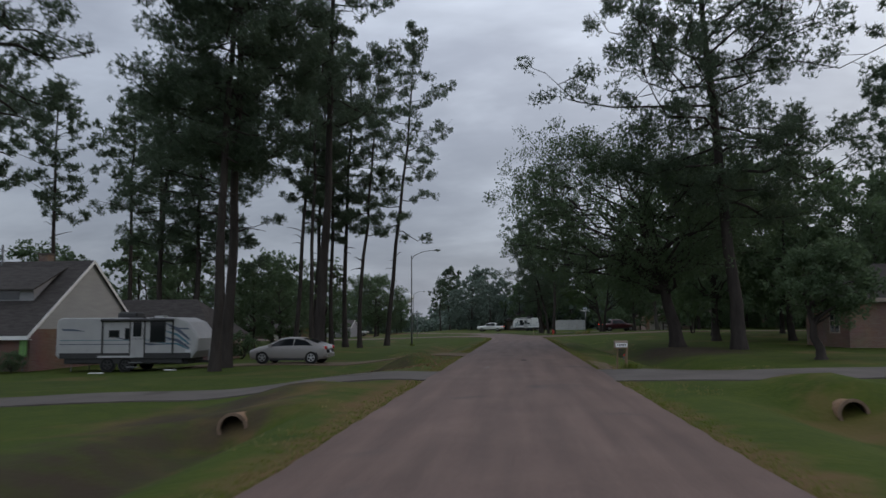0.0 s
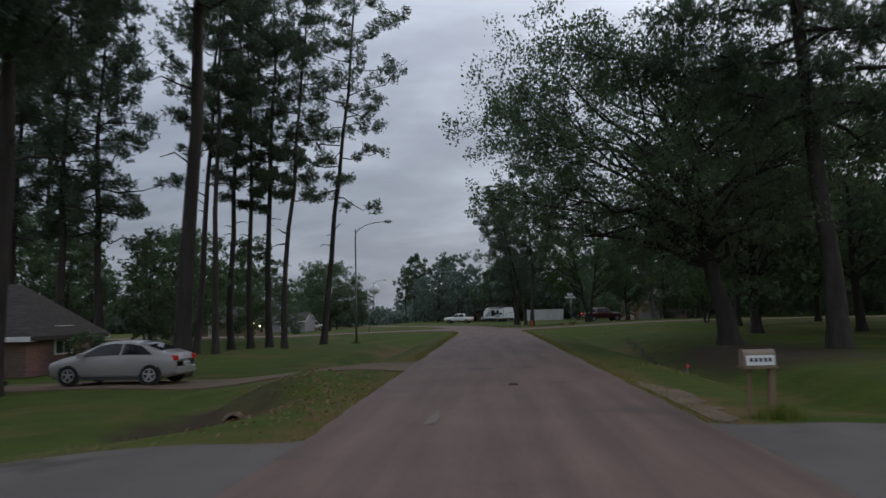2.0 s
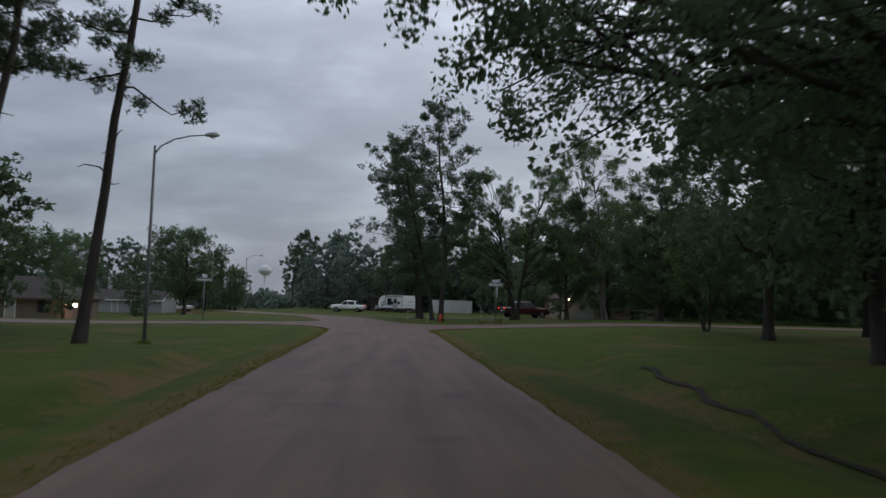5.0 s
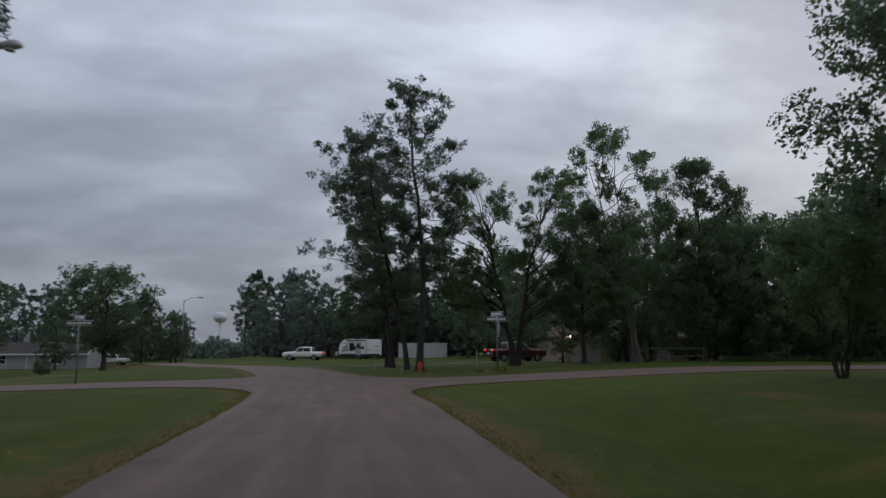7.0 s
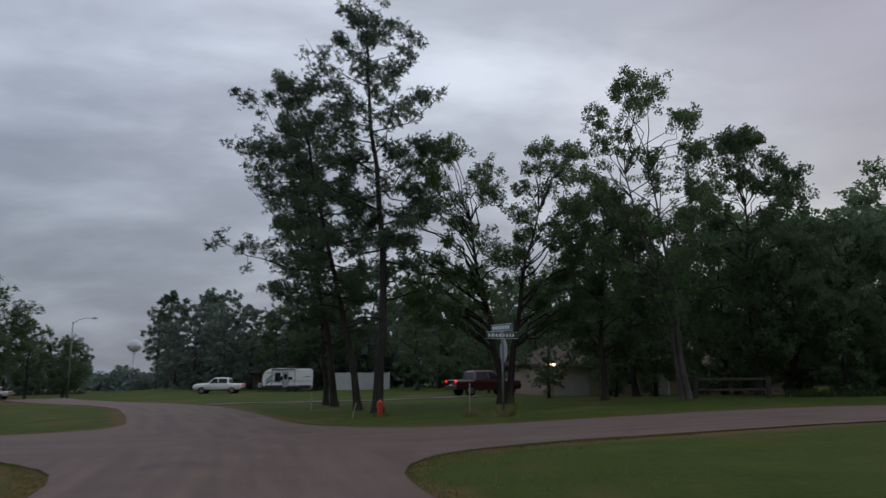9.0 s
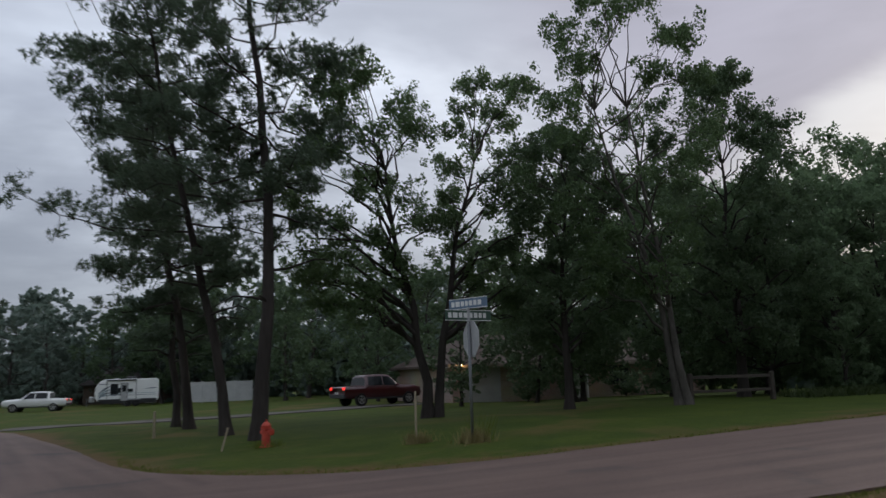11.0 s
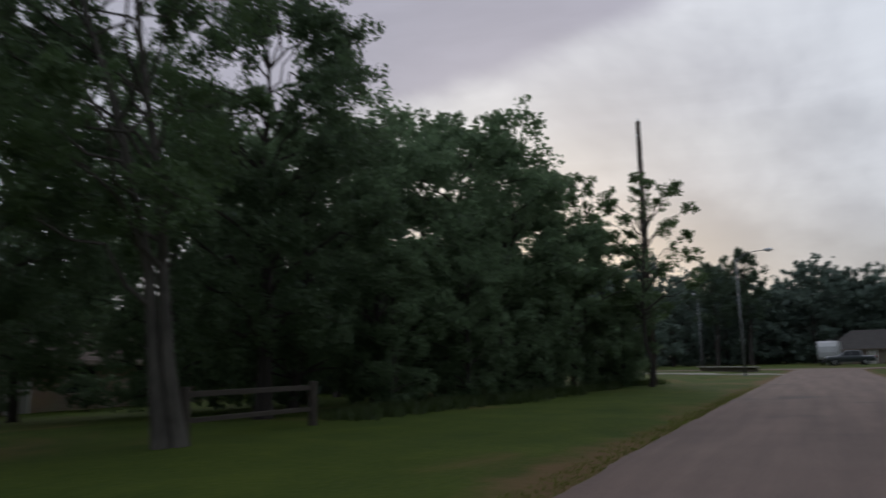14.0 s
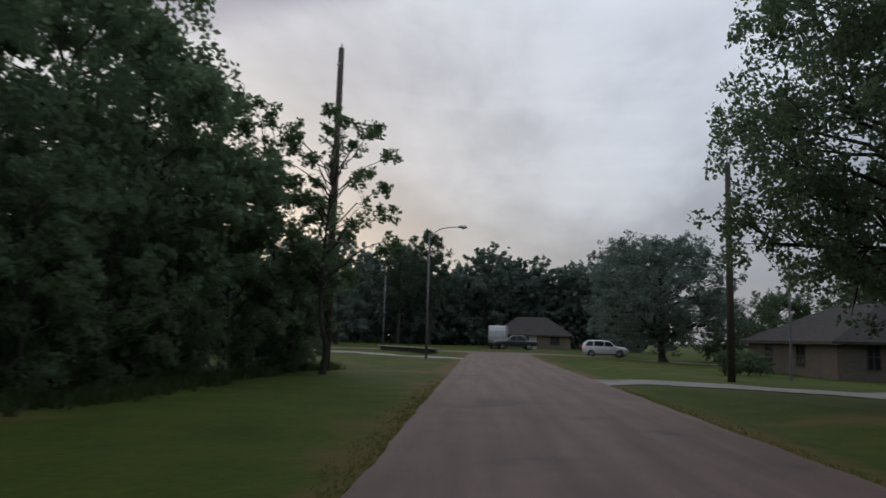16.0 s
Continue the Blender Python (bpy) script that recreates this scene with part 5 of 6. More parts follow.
def screen(prof, x0, x1):
    """Windscreen or rear window, laid on the sloping top."""
    b, k = Build(), 6
    for i in range(k):
        x = x0 + (x1 - x0) * i / (k - 1)
        zb, belt, top, w, wt = station(prof, x)
        for y in (-wt * 0.97, -wt * 0.6, 0, wt * 0.6, wt * 0.97):
            z = top + 0.012 - (0.03 if abs(y) > wt * 0.9 else 0)
            b.v += [(x, y, z), (x, y, z - 0.01)]
    for i in range(k - 1):
        for j in range(4):
            a = (i * 5 + j) * 2
            b.f.append((a, a + 10, a + 12, a + 2) if x1 > x0 else (a, a + 2, a + 12, a + 10))
    return b


def wheel(parent, x, y, r, width, metal=RIM):
    side = 1 if y > 0 else -1
    w = part("wheel", Build().tube([(x, y - width / 2, r), (x, y - width / 2 + 0.03, r), (x, y + width / 2 - 0.03, r), (x, y + width / 2, r)], [r * 0.92, r, r, r * 0.92], 22), BLACK, parent)
    o = y + side * (width / 2 + 0.004)
    rim = part("rim", Build().disc((x, o, r), r * 0.64, "y", 20, 0.02, r * 0.55).disc((x, o, r), r * 0.13, "y", 10, 0.03), metal, w)
    for k in range(5):
        m = pose(x, o, r, 0, 72 * k, 0)
        part("spoke", Build().box(-0.028, -0.01, r * 0.1, 0.028, 0.01, r * 0.58, m), metal, rim)
    part("wheel_arch", Build().disc((x, side * (abs(y) + width / 2 - 0.052), r + 0.02), r + 0.055, "y", 24, 0.03), TRIM, parent)


def vehicle(name, prof, m, mat, label, axles, r, half, panes, front, back, lit=False, bed=None, handles=(), group="parked vehicles"):
    base = thing(name, m, label, "car" if name != "pickup_truck" else "truck", group)
    part("body", body_mesh(prof), mat, base, smooth=True).data.shade_smooth()
    for side in (-1, 1):
        for p in panes:
            part("side_window", side_pane(prof, *p, side), CAR_GLASS, base)
        for x in axles:
            wheel(base, x, side * (half - 0.10), r, 0.22)
        part("sill", Build().box(axles[0] + r + 0.08, side * half * 0.93 - 0.03, prof[4][1] - 0.02, axles[1] - r - 0.08, side * half * 0.93 + 0.03, prof[4][1] + 0.09, c=0.01), TRIM, base)
        zb, belt, top, w, wt = station(prof, prof[-1][0] - 0.14)
        part("headlamp", Build().box(prof[-1][0] - 0.36, side * w * 0.72 - 0.16, belt - 0.16, prof[-1][0] - 0.05, side * w * 0.72 + 0.16, belt - 0.02, c=0.03), HEADLAMP, base)
        zb, belt, top, w, wt = station(prof, prof[0][0] + 0.06)
        part("tail_lamp", Build().box(prof[0][0] - 0.012, side * (w * 0.80) - 0.13, belt - 0.13, prof[0][0] + 0.22, side * (w * 0.80) + 0.14, belt + 0.03, c=0.02), TAIL if lit else TAIL_OFF, base)
        xm = front[0] - 0.25
        zb, belt, top, w, wt = station(prof, xm)
        mir = part("wing_mirror", Build().box(xm - 0.1, side * (w + 0.10) - 0.1, belt + 0.02, xm + 0.08, side * (w + 0.10) + 0.1, belt + 0.16, c=0.03), mat, base)
        for hx in handles:
            zb, belt, top, w, wt = station(prof, hx)
            part("door_handle", Build().box(hx - 0.09, side * w - 0.02, belt - 0.12, hx + 0.09, side * w + 0.022, belt - 0.085, c=0.008), mat, base)
    part("windscreen", screen(prof, *front), CAR_GLASS, base)
    part("rear_window", screen(prof, *back), CAR_GLASS, base)
    zb, belt, top, w, wt = station(prof, prof[-1][0] - 0.03)
    part("grille", Build().box(prof[-1][0] - 0.1, -w * 0.55, zb + 0.06, prof[-1][0] + 0.012, w * 0.55, belt - 0.04, c=0.015), TRIM, base)
    zb, belt, top, w, wt = station(prof, prof[0][0] + 0.02)
    part("rear_bumper", Build().box(prof[0][0] - 0.05, -w * 0.95, zb - 0.05, prof[0][0] + 0.16, w * 0.95, zb + 0.16, c=0.03), TRIM if name != "sedan_car" else mat, base)
    pl = part("number_plate", Build().box(prof[0][0] - 0.062, -0.16, zb + 0.18, prof[0][0] + 0.02, 0.16, zb + 0.30), PLATE, base)
    for k in range(4):
        part("plate_bar", Build().box(prof[0][0] - 0.066, -0.12 + k * 0.065, zb + 0.215, prof[0][0] - 0.06, -0.08 + k * 0.065, zb + 0.27), BLACK, pl)
    if bed:
        part("cargo_bed", Build().box(bed[0], -0.80, 1.19, bed[1], 0.80, 1.204), TRIM, base)
    return base


def sedan(x, y, turn, mat, label, lit=False):
    return vehicle("sedan_car", SEDAN, pose(x, y, gz(x, y) + 0.03, 0, 0, turn) @ Matrix.Scale(0.93, 4), mat, label, (-1.38, 1.36), 0.33, 0.91, [(-1.45, -0.40, -1.0, -0.40), (-0.33, 1.08, -0.33, 0.52)], (1.16, 0.45), (-1.66, -0.85), lit, None, (-0.75, 0.2))


def suv(x, y, turn, mat, label, lit=False):
    return vehicle("suv_car", SUV, pose(x, y, gz(x, y) + 0.06, 0, 0, turn), mat, label, (-1.40, 1.38), 0.36, 0.93, [(-2.0, -1.2, -1.8, -1.2), (-1.12, -0.15, -1.12, -0.15), (-0.07, 0.98, -0.07, 0.5)], (1.10, 0.5), (-2.2, -1.95), lit, None, (-0.9, 0.1))


def pickup(x, y, turn, mat, label, lit=False):
    return vehicle("pickup_truck", PICKUP, pose(x, y, gz(x, y) + 0.02, 0, 0, turn), mat, label, (-1.75, 1.85), 0.40, 0.98, [(-1.2, -0.12, -1.16, -0.12), (-0.04, 1.06, -0.04, 0.60)], (1.16, 0.48), (-1.42, -1.34), lit, (-2.75, -1.4), (-0.75, 0.25))


sedan(-11.5, 37.2, 177, SILVER, "silver four-door sedan with tinted windows parked on the drive")
suv(94.2, 73.5, -96, CAR_WHITE, "white sport utility car with lit tail lamps on the far road", True)
pickup(-5.4, 147.5, 168, CAR_WHITE, "white crew-cab pickup truck with lit tail lamps beyond the crossing", True).scale = (0.88, 0.88, 0.88)
pickup(15.2, 116.5, 15, CAR_RED, "dark red pickup truck parked before the house", True).scale = (0.93, 0.93, 0.93)
pickup(-41.3, 189.0, 178, CAR_WHITE, "distant white pickup truck at the roadside")

# ---- travel trailers ----
RV_WHITE = material("trailer_side_panels", (0.32, 0.32, 0.32), (0.40, 0.40, 0.395), 0.4, 1.2, 40, 0.05, stain=((0.25, 0.245, 0.235), 0.8, 0.6))
RV_TAN = material("trailer_tan_stripe", (0.30, 0.24, 0.20), (0.36, 0.29, 0.24), 0.5, 2, 40, 0.0)
RV_TEAL = material("trailer_teal_stripe", (0.05, 0.13, 0.17), (0.07, 0.17, 0.22), 0.5, 2, 40, 0.0)
RV_BLUE = material("trailer_dark_stripe", (0.05, 0.07, 0.10), (0.08, 0.10, 0.14), 0.5, 2, 40, 0.0)


def trailer(x, y, turn, length, label, z=0.0, floor=0.55, roof=3.0, side_mat=RV_WHITE):
    base = thing("travel_trailer", pose(x, y, gz(x, y) + z, 0, 0, turn), label, "camper trailer", "camper trailers")
    h = length / 2
    prof = [(-h, floor + 0.15), (-h + 0.15, floor), (h - 0.35, floor), (h - 0.08, floor + 0.35), (h, floor + 0.95), (h - 0.12, roof - 0.75), (h - 0.55, roof - 0.22), (h - 1.1, roof), (-h + 0.25, roof), (-h + 0.06, roof - 0.12), (-h, roof - 0.35)]
    n = len(prof)
    b = Build()
    for yy, k in ((-1.22, 0.97), (-1.17, 1.0), (1.17, 1.0), (1.22, 0.97)):
        cx, cz = 0, (floor + roof) / 2
        b.v += [(cx + (px - cx) * k, yy, cz + (pz - cz) * k) for px, pz in prof]
    for i in range(3):
        b.f += [(i * n + s, i * n + (s + 1) % n, (i + 1) * n + (s + 1) % n, (i + 1) * n + s) for s in range(n)]
    b.f += [tuple(reversed(range(n))), tuple(3 * n + s for s in range(n))]
    body = part("body", b, side_mat, base)
    s = -1.222
    for zz, hh, mat in ((floor + 0.66, 0.035, RV_BLUE), (floor + 0.86, 0.03, RV_TEAL), (floor + 0.0, 0.26, TRIM)):
        part("side_stripe", Build().box(-h + 0.2, s - 0.006, zz, h - 0.35, s, zz + hh), mat, body)
    part("swoosh", Build().add([(-0.5, s - 0.007, floor + 0.98), (1.2, s - 0.007, floor + 0.62), (1.9, s - 0.007, floor + 0.66), (1.0, s - 0.007, floor + 0.74), (-0.5, s - 0.001, floor + 1.02)], [(0, 1, 2, 3, 4)]), RV_BLUE, body)
    for x0, x1, z0, z1 in ((-h + 2.7, -h + 3.15, 1.35, 1.62), (-h + 3.5, -h + 4.35, 1.25, 1.72), (h - 2.35, h - 1.65, 1.1, 2.2)):
        z0, z1 = z0 + floor - 0.3, z1 + floor - 0.3
        win = part("window", Build().box(x0, s - 0.012, z0, x1, s + 0.01, z1), CAR_GLASS, body)
        part("window_frame", Build().box(x0 - 0.04, s - 0.02, z0 - 0.04, x1 + 0.04, s - 0.004, z0).box(x0 - 0.04, s - 0.02, z1, x1 + 0.04, s - 0.004, z1 + 0.04).box(x0 - 0.04, s - 0.02, z0, x0, s - 0.004, z1).box(x1, s - 0.02, z0, x1 + 0.04, s - 0.004, z1), TRIM, win)
    door = part("door", Build().box(h - 3.35, s - 0.02, floor + 0.05, h - 2.68, s + 0.005, floor + 1.95, c=0.006), RV_WHITE, body)
    part("door_frame", Build().box(h - 3.41, s - 0.026, floor, h - 3.35, s, floor + 2.0).box(h - 2.68, s - 0.026, floor, h - 2.62, s, floor + 2.0).box(h - 3.41, s - 0.026, floor + 1.95, h - 2.62, s, floor + 2.0), TRIM, door)
    part("door_window", Build().box(h - 3.22, s - 0.03, floor + 1.05, h - 2.81, s - 0.01, floor + 1.75), CAR_GLASS, door)
    for q, (za, zb, wide, mat) in enumerate(((0.95, 1.75, 0.16, RV_BLUE), (0.70, 1.42, 0.10, RV_TEAL), (0.52, 1.10, 0.13, RV_BLUE), (0.44, 0.78, 0.07, RV_TEAL))):
        for side in (-1, 1):
            y = side * 1.226
            sw = [(h - 1.75 - 0.2 * q, floor + zb), (h - 1.0, floor + (za + zb) / 2 + 0.12), (h - 0.42, floor + za), (h - 0.46, floor + za - wide * 0.4), (h - 1.08, floor + (za + zb) / 2 + 0.12 - wide)]
            part("swoosh", Build().add([(x, yy, z) for yy in (y - 0.003, y + 0.003) for x, z in sw], [(0, 1, 2, 3, 4), (9, 8, 7, 6, 5)] + [(k, (k + 1) % 5, 5 + (k + 1) % 5, 5 + k) for k in range(5)]), mat, body)
    part("awning", Build().tube([(-h + 2.3, s - 0.09, roof - 0.12), (h - 1.2, s - 0.09, roof - 0.12)], 0.075, 10), TRIM, base)
    for xx in (-h + 2.35, h - 1.25):
        part("awning_arm", Build().box(xx - 0.03, s - 0.06, floor + 0.2, xx + 0.03, s - 0.01, roof - 0.1), TRIM, base)
    part("air_conditioner", Build().box(-0.9, -0.45, roof, 0.1, 0.45, roof + 0.30, c=0.08), TRIM, base)
    part("roof_vent", Build().box(0.9, -0.25, roof, 1.4, 0.25, roof + 0.10, c=0.03), RV_WHITE, base)
    part("chassis", Build().box(-h + 0.3, -0.95, 0.38, h - 0.6, 0.95, floor + 0.02), TRIM, base)
    part("underbelly", Build().box(-h + 0.5, -1.15, floor - 0.22, h - 0.8, 1.15, floor + 0.01, c=0.02), TRIM, base)
    part("decal", Build().add([(-h + 0.3, s - 0.007, floor + 1.35), (-h + 1.5, s - 0.007, floor + 1.30), (-h + 0.9, s - 0.007, floor + 1.42), (-h + 0.3, s - 0.001, floor + 1.44)], [(0, 1, 2, 3)]), RV_BLUE, body)
    part("decal", Build().add([(h - 1.5, s - 0.007, roof - 0.52), (h - 0.55, s - 0.007, roof - 0.50), (h - 0.4, s - 0.007, roof - 0.58), (h - 1.3, s - 0.001, roof - 0.57)], [(3, 2, 1, 0)]), RV_BLUE, body)
    for side in (-1, 1):
        for xx in (-0.95, -0.05):
            wheel(base, xx, side * 1.05, 0.35, 0.22, TRIM)
        part("fender", Build().box(-1.45, side * 1.20 - 0.05, 0.70, 0.45, side * 1.20 + 0.05, 0.80, c=0.03), RV_WHITE, base)
        part("stabiliser_jack", Build().tube([(-h + 0.6, side * 0.8, 0.42), (-h + 0.6, side * 0.85, 0.0)], 0.03, 6), STEEL, base)
    for k in range(2):
        part("entry_step", Build().box(h - 3.3, s - 0.28 - 0.22 * k, floor - 0.2 - 0.2 * k, h - 2.72, s - 0.05 - 0.22 * k, floor - 0.17 - 0.2 * k), STEEL, base)
    part("tongue", Build().box(h - 0.7, -0.06, 0.40, h + 1.1, 0.06, 0.52), TRIM, base)
    part("propane_cover", Build().box(h + 0.12, -0.35, 0.52, h + 0.62, 0.35, 1.15, c=0.10), RV_WHITE, base)
    part("tongue_jack", Build().tube([(h + 0.85, 0, 0.0), (h + 0.85, 0, 0.95)], 0.04, 8), STEEL, base)
    part("front_lamp", Build().box(h - 0.62, s - 0.02, floor + 0.28, h - 0.36, s, floor + 0.42, c=0.008), HEADLAMP, base)
    part("tail_lamp", Build().box(-h - 0.02, -1.05, floor + 0.5, -h + 0.05, -0.85, floor + 0.7), TAIL_OFF, base)
    return base


trailer(-18.9, 35.6, 2, 7.1, "weathered white camper trailer with dark stripes beside the house", floor=0.66, roof=2.62)
trailer(1.9, 155.0, 176, 6.6, "white camper trailer parked beneath distant trees", roof=3.0, side_mat=CAR_WHITE).scale = (0.88, -0.88, 0.88)
pickup(119.0, 82.6, 100, CAR_DARK, "dark pickup truck before the far house")
trailer(127.0, 85.0, 178, 9.0, "large white trailer parked in front of a far house", floor=0.8, roof=3.3)


# ---- houses ----
def brick_material(name, c1, c2, mortar):
    m = bpy.data.materials.new(name)
    m.use_nodes = True
    n, l = m.node_tree.nodes, m.node_tree.links
    b = n["Principled BSDF"]
    b.inputs["Roughness"].default_value = 0.9
    co = n.new("ShaderNodeTexCoord")
    sp = n.new("ShaderNodeSeparateXYZ")
    l.new(co.outputs["Object"], sp.inputs[0])
    ad = n.new("ShaderNodeMath")
    l.new(sp.outputs["X"], ad.inputs[0])
    l.new(sp.outputs["Y"], ad.inputs[1])
    cb = n.new("ShaderNodeCombineXYZ")
    l.new(ad.outputs[0], cb.inputs[0])
    l.new(sp.outputs["Z"], cb.inputs[1])
    br = n.new("ShaderNodeTexBrick")
    br.inputs["Scale"].default_value = 1.0
    br.inputs["Brick Width"].default_value, br.inputs["Row Height"].default_value, br.inputs["Mortar Size"].default_value = 0.21, 0.075, 0.008
    br.inputs["Color1"].default_value, br.inputs["Color2"].default_value, br.inputs["Mortar"].default_value = (*c1, 1), (*c2, 1), (*mortar, 1)
    l.new(cb.outputs[0], br.inputs["Vector"])
    ns = n.new("ShaderNodeTexNoise")
    ns.inputs["Scale"].default_value = 0.7
    l.new(co.outputs["Object"], ns.inputs["Vector"])
    mx = n.new("ShaderNodeMix")
    mx.data_type, mx.blend_type = "RGBA", "MULTIPLY"
    mx.inputs["Factor"].default_value = 0.5
    l.new(br.outputs["Color"], mx.inputs["A"])
    l.new(ns.outputs["Color"], mx.inputs["B"])
    l.new(mx.outputs["Result"], b.inputs["Base Color"])
    return m


BRICK = brick_material("brown_brick", (0.20, 0.10, 0.075), (0.27, 0.15, 0.11), (0.30, 0.27, 0.23))
BRICK_DARK = brick_material("dark_brown_brick", (0.135, 0.098, 0.074), (0.185, 0.138, 0.104), (0.20, 0.18, 0.155))
BRICK_TAN = brick_material("tan_brick", (0.34, 0.24, 0.17), (0.42, 0.31, 0.22), (0.42, 0.38, 0.33))
SIDING = material("white_siding", (0.31, 0.31, 0.30), (0.38, 0.38, 0.365), 0.7, 0.8, 30, 0.1, stretch=(1, 1, 6))
SIDING_GREY = material("grey_siding", (0.26, 0.26, 0.27), (0.34, 0.34, 0.35), 0.75, 0.8, 30, 0.1, stretch=(1, 1, 6))
SIDING_BROWN = material("dark_brown_siding", (0.075, 0.055, 0.045), (0.12, 0.09, 0.07), 0.8, 0.8, 30, 0.1, stretch=(1, 1, 6))
SHINGLE = material("dark_shingles", (0.038, 0.034, 0.032), (0.078, 0.071, 0.067), 0.95, 2.0, 9, 0.7, stretch=(1, 3, 3))
SHINGLE_BROWN = material("brown_shingles", (0.062, 0.048, 0.041), (0.11, 0.085, 0.072), 0.95, 2.0, 9, 0.7, stretch=(1, 3, 3))
WINDOW_GLASS = glass_material("house_window_glass", (0.02, 0.024, 0.03), 0.05)
GARAGE = material("garage_door_paint", (0.30, 0.30, 0.29), (0.38, 0.38, 0.37), 0.6, 1.5, 30, 0.05)
DOOR_PAINT = material("painted_door", (0.30, 0.28, 0.25), (0.38, 0.36, 0.33), 0.6, 1.5, 30, 0.05)


def roof_mesh(w, d, eave, ridge, over, hip=(0.0, 0.0)):
    """A ridge roof along x with thick slopes; hip sets each end's ridge back."""
    xl, xr, Y = -w / 2 - (over if hip[0] else 0.15), w / 2 + (over if hip[1] else 0.15), d / 2 + over
    drop = (ridge - eave) / (d / 2) * over
    a, b = xl + hip[0], xr - hip[1]
    out = []
    for lift in (0.0, -0.16):
        out += [(xl, -Y, eave - drop + lift), (xr, -Y, eave - drop + lift), (xr, Y, eave - drop + lift), (xl, Y, eave - drop + lift), (a, 0, ridge + lift), (b, 0, ridge + lift)]
    f = [(0, 1, 5, 4), (2, 3, 4, 5), (0, 4, 3), (1, 2, 5)]
    f += [tuple(6 + i for i in reversed(q)) for q in f[:2]] + [(6 + 0, 6 + 3, 6 + 4), (6 + 1, 6 + 5, 6 + 2)]
    if not hip[0]:
        f[2] = (0, 4, 10, 6)
        f += [(4, 3, 9, 10)]
        f.remove((6, 9, 10))
    if not hip[1]:
        f[3] = (5, 1, 7, 11)
        f += [(2, 5, 11, 8)]
        f.remove((7, 11, 8))
    f += [(0, 6, 7, 1), (2, 8, 9, 3)]
    if hip[0]:
        f += [(3, 9, 6, 0)]
    if hip[1]:
        f += [(1, 7, 8, 2)]
    return Build().add(out, f)


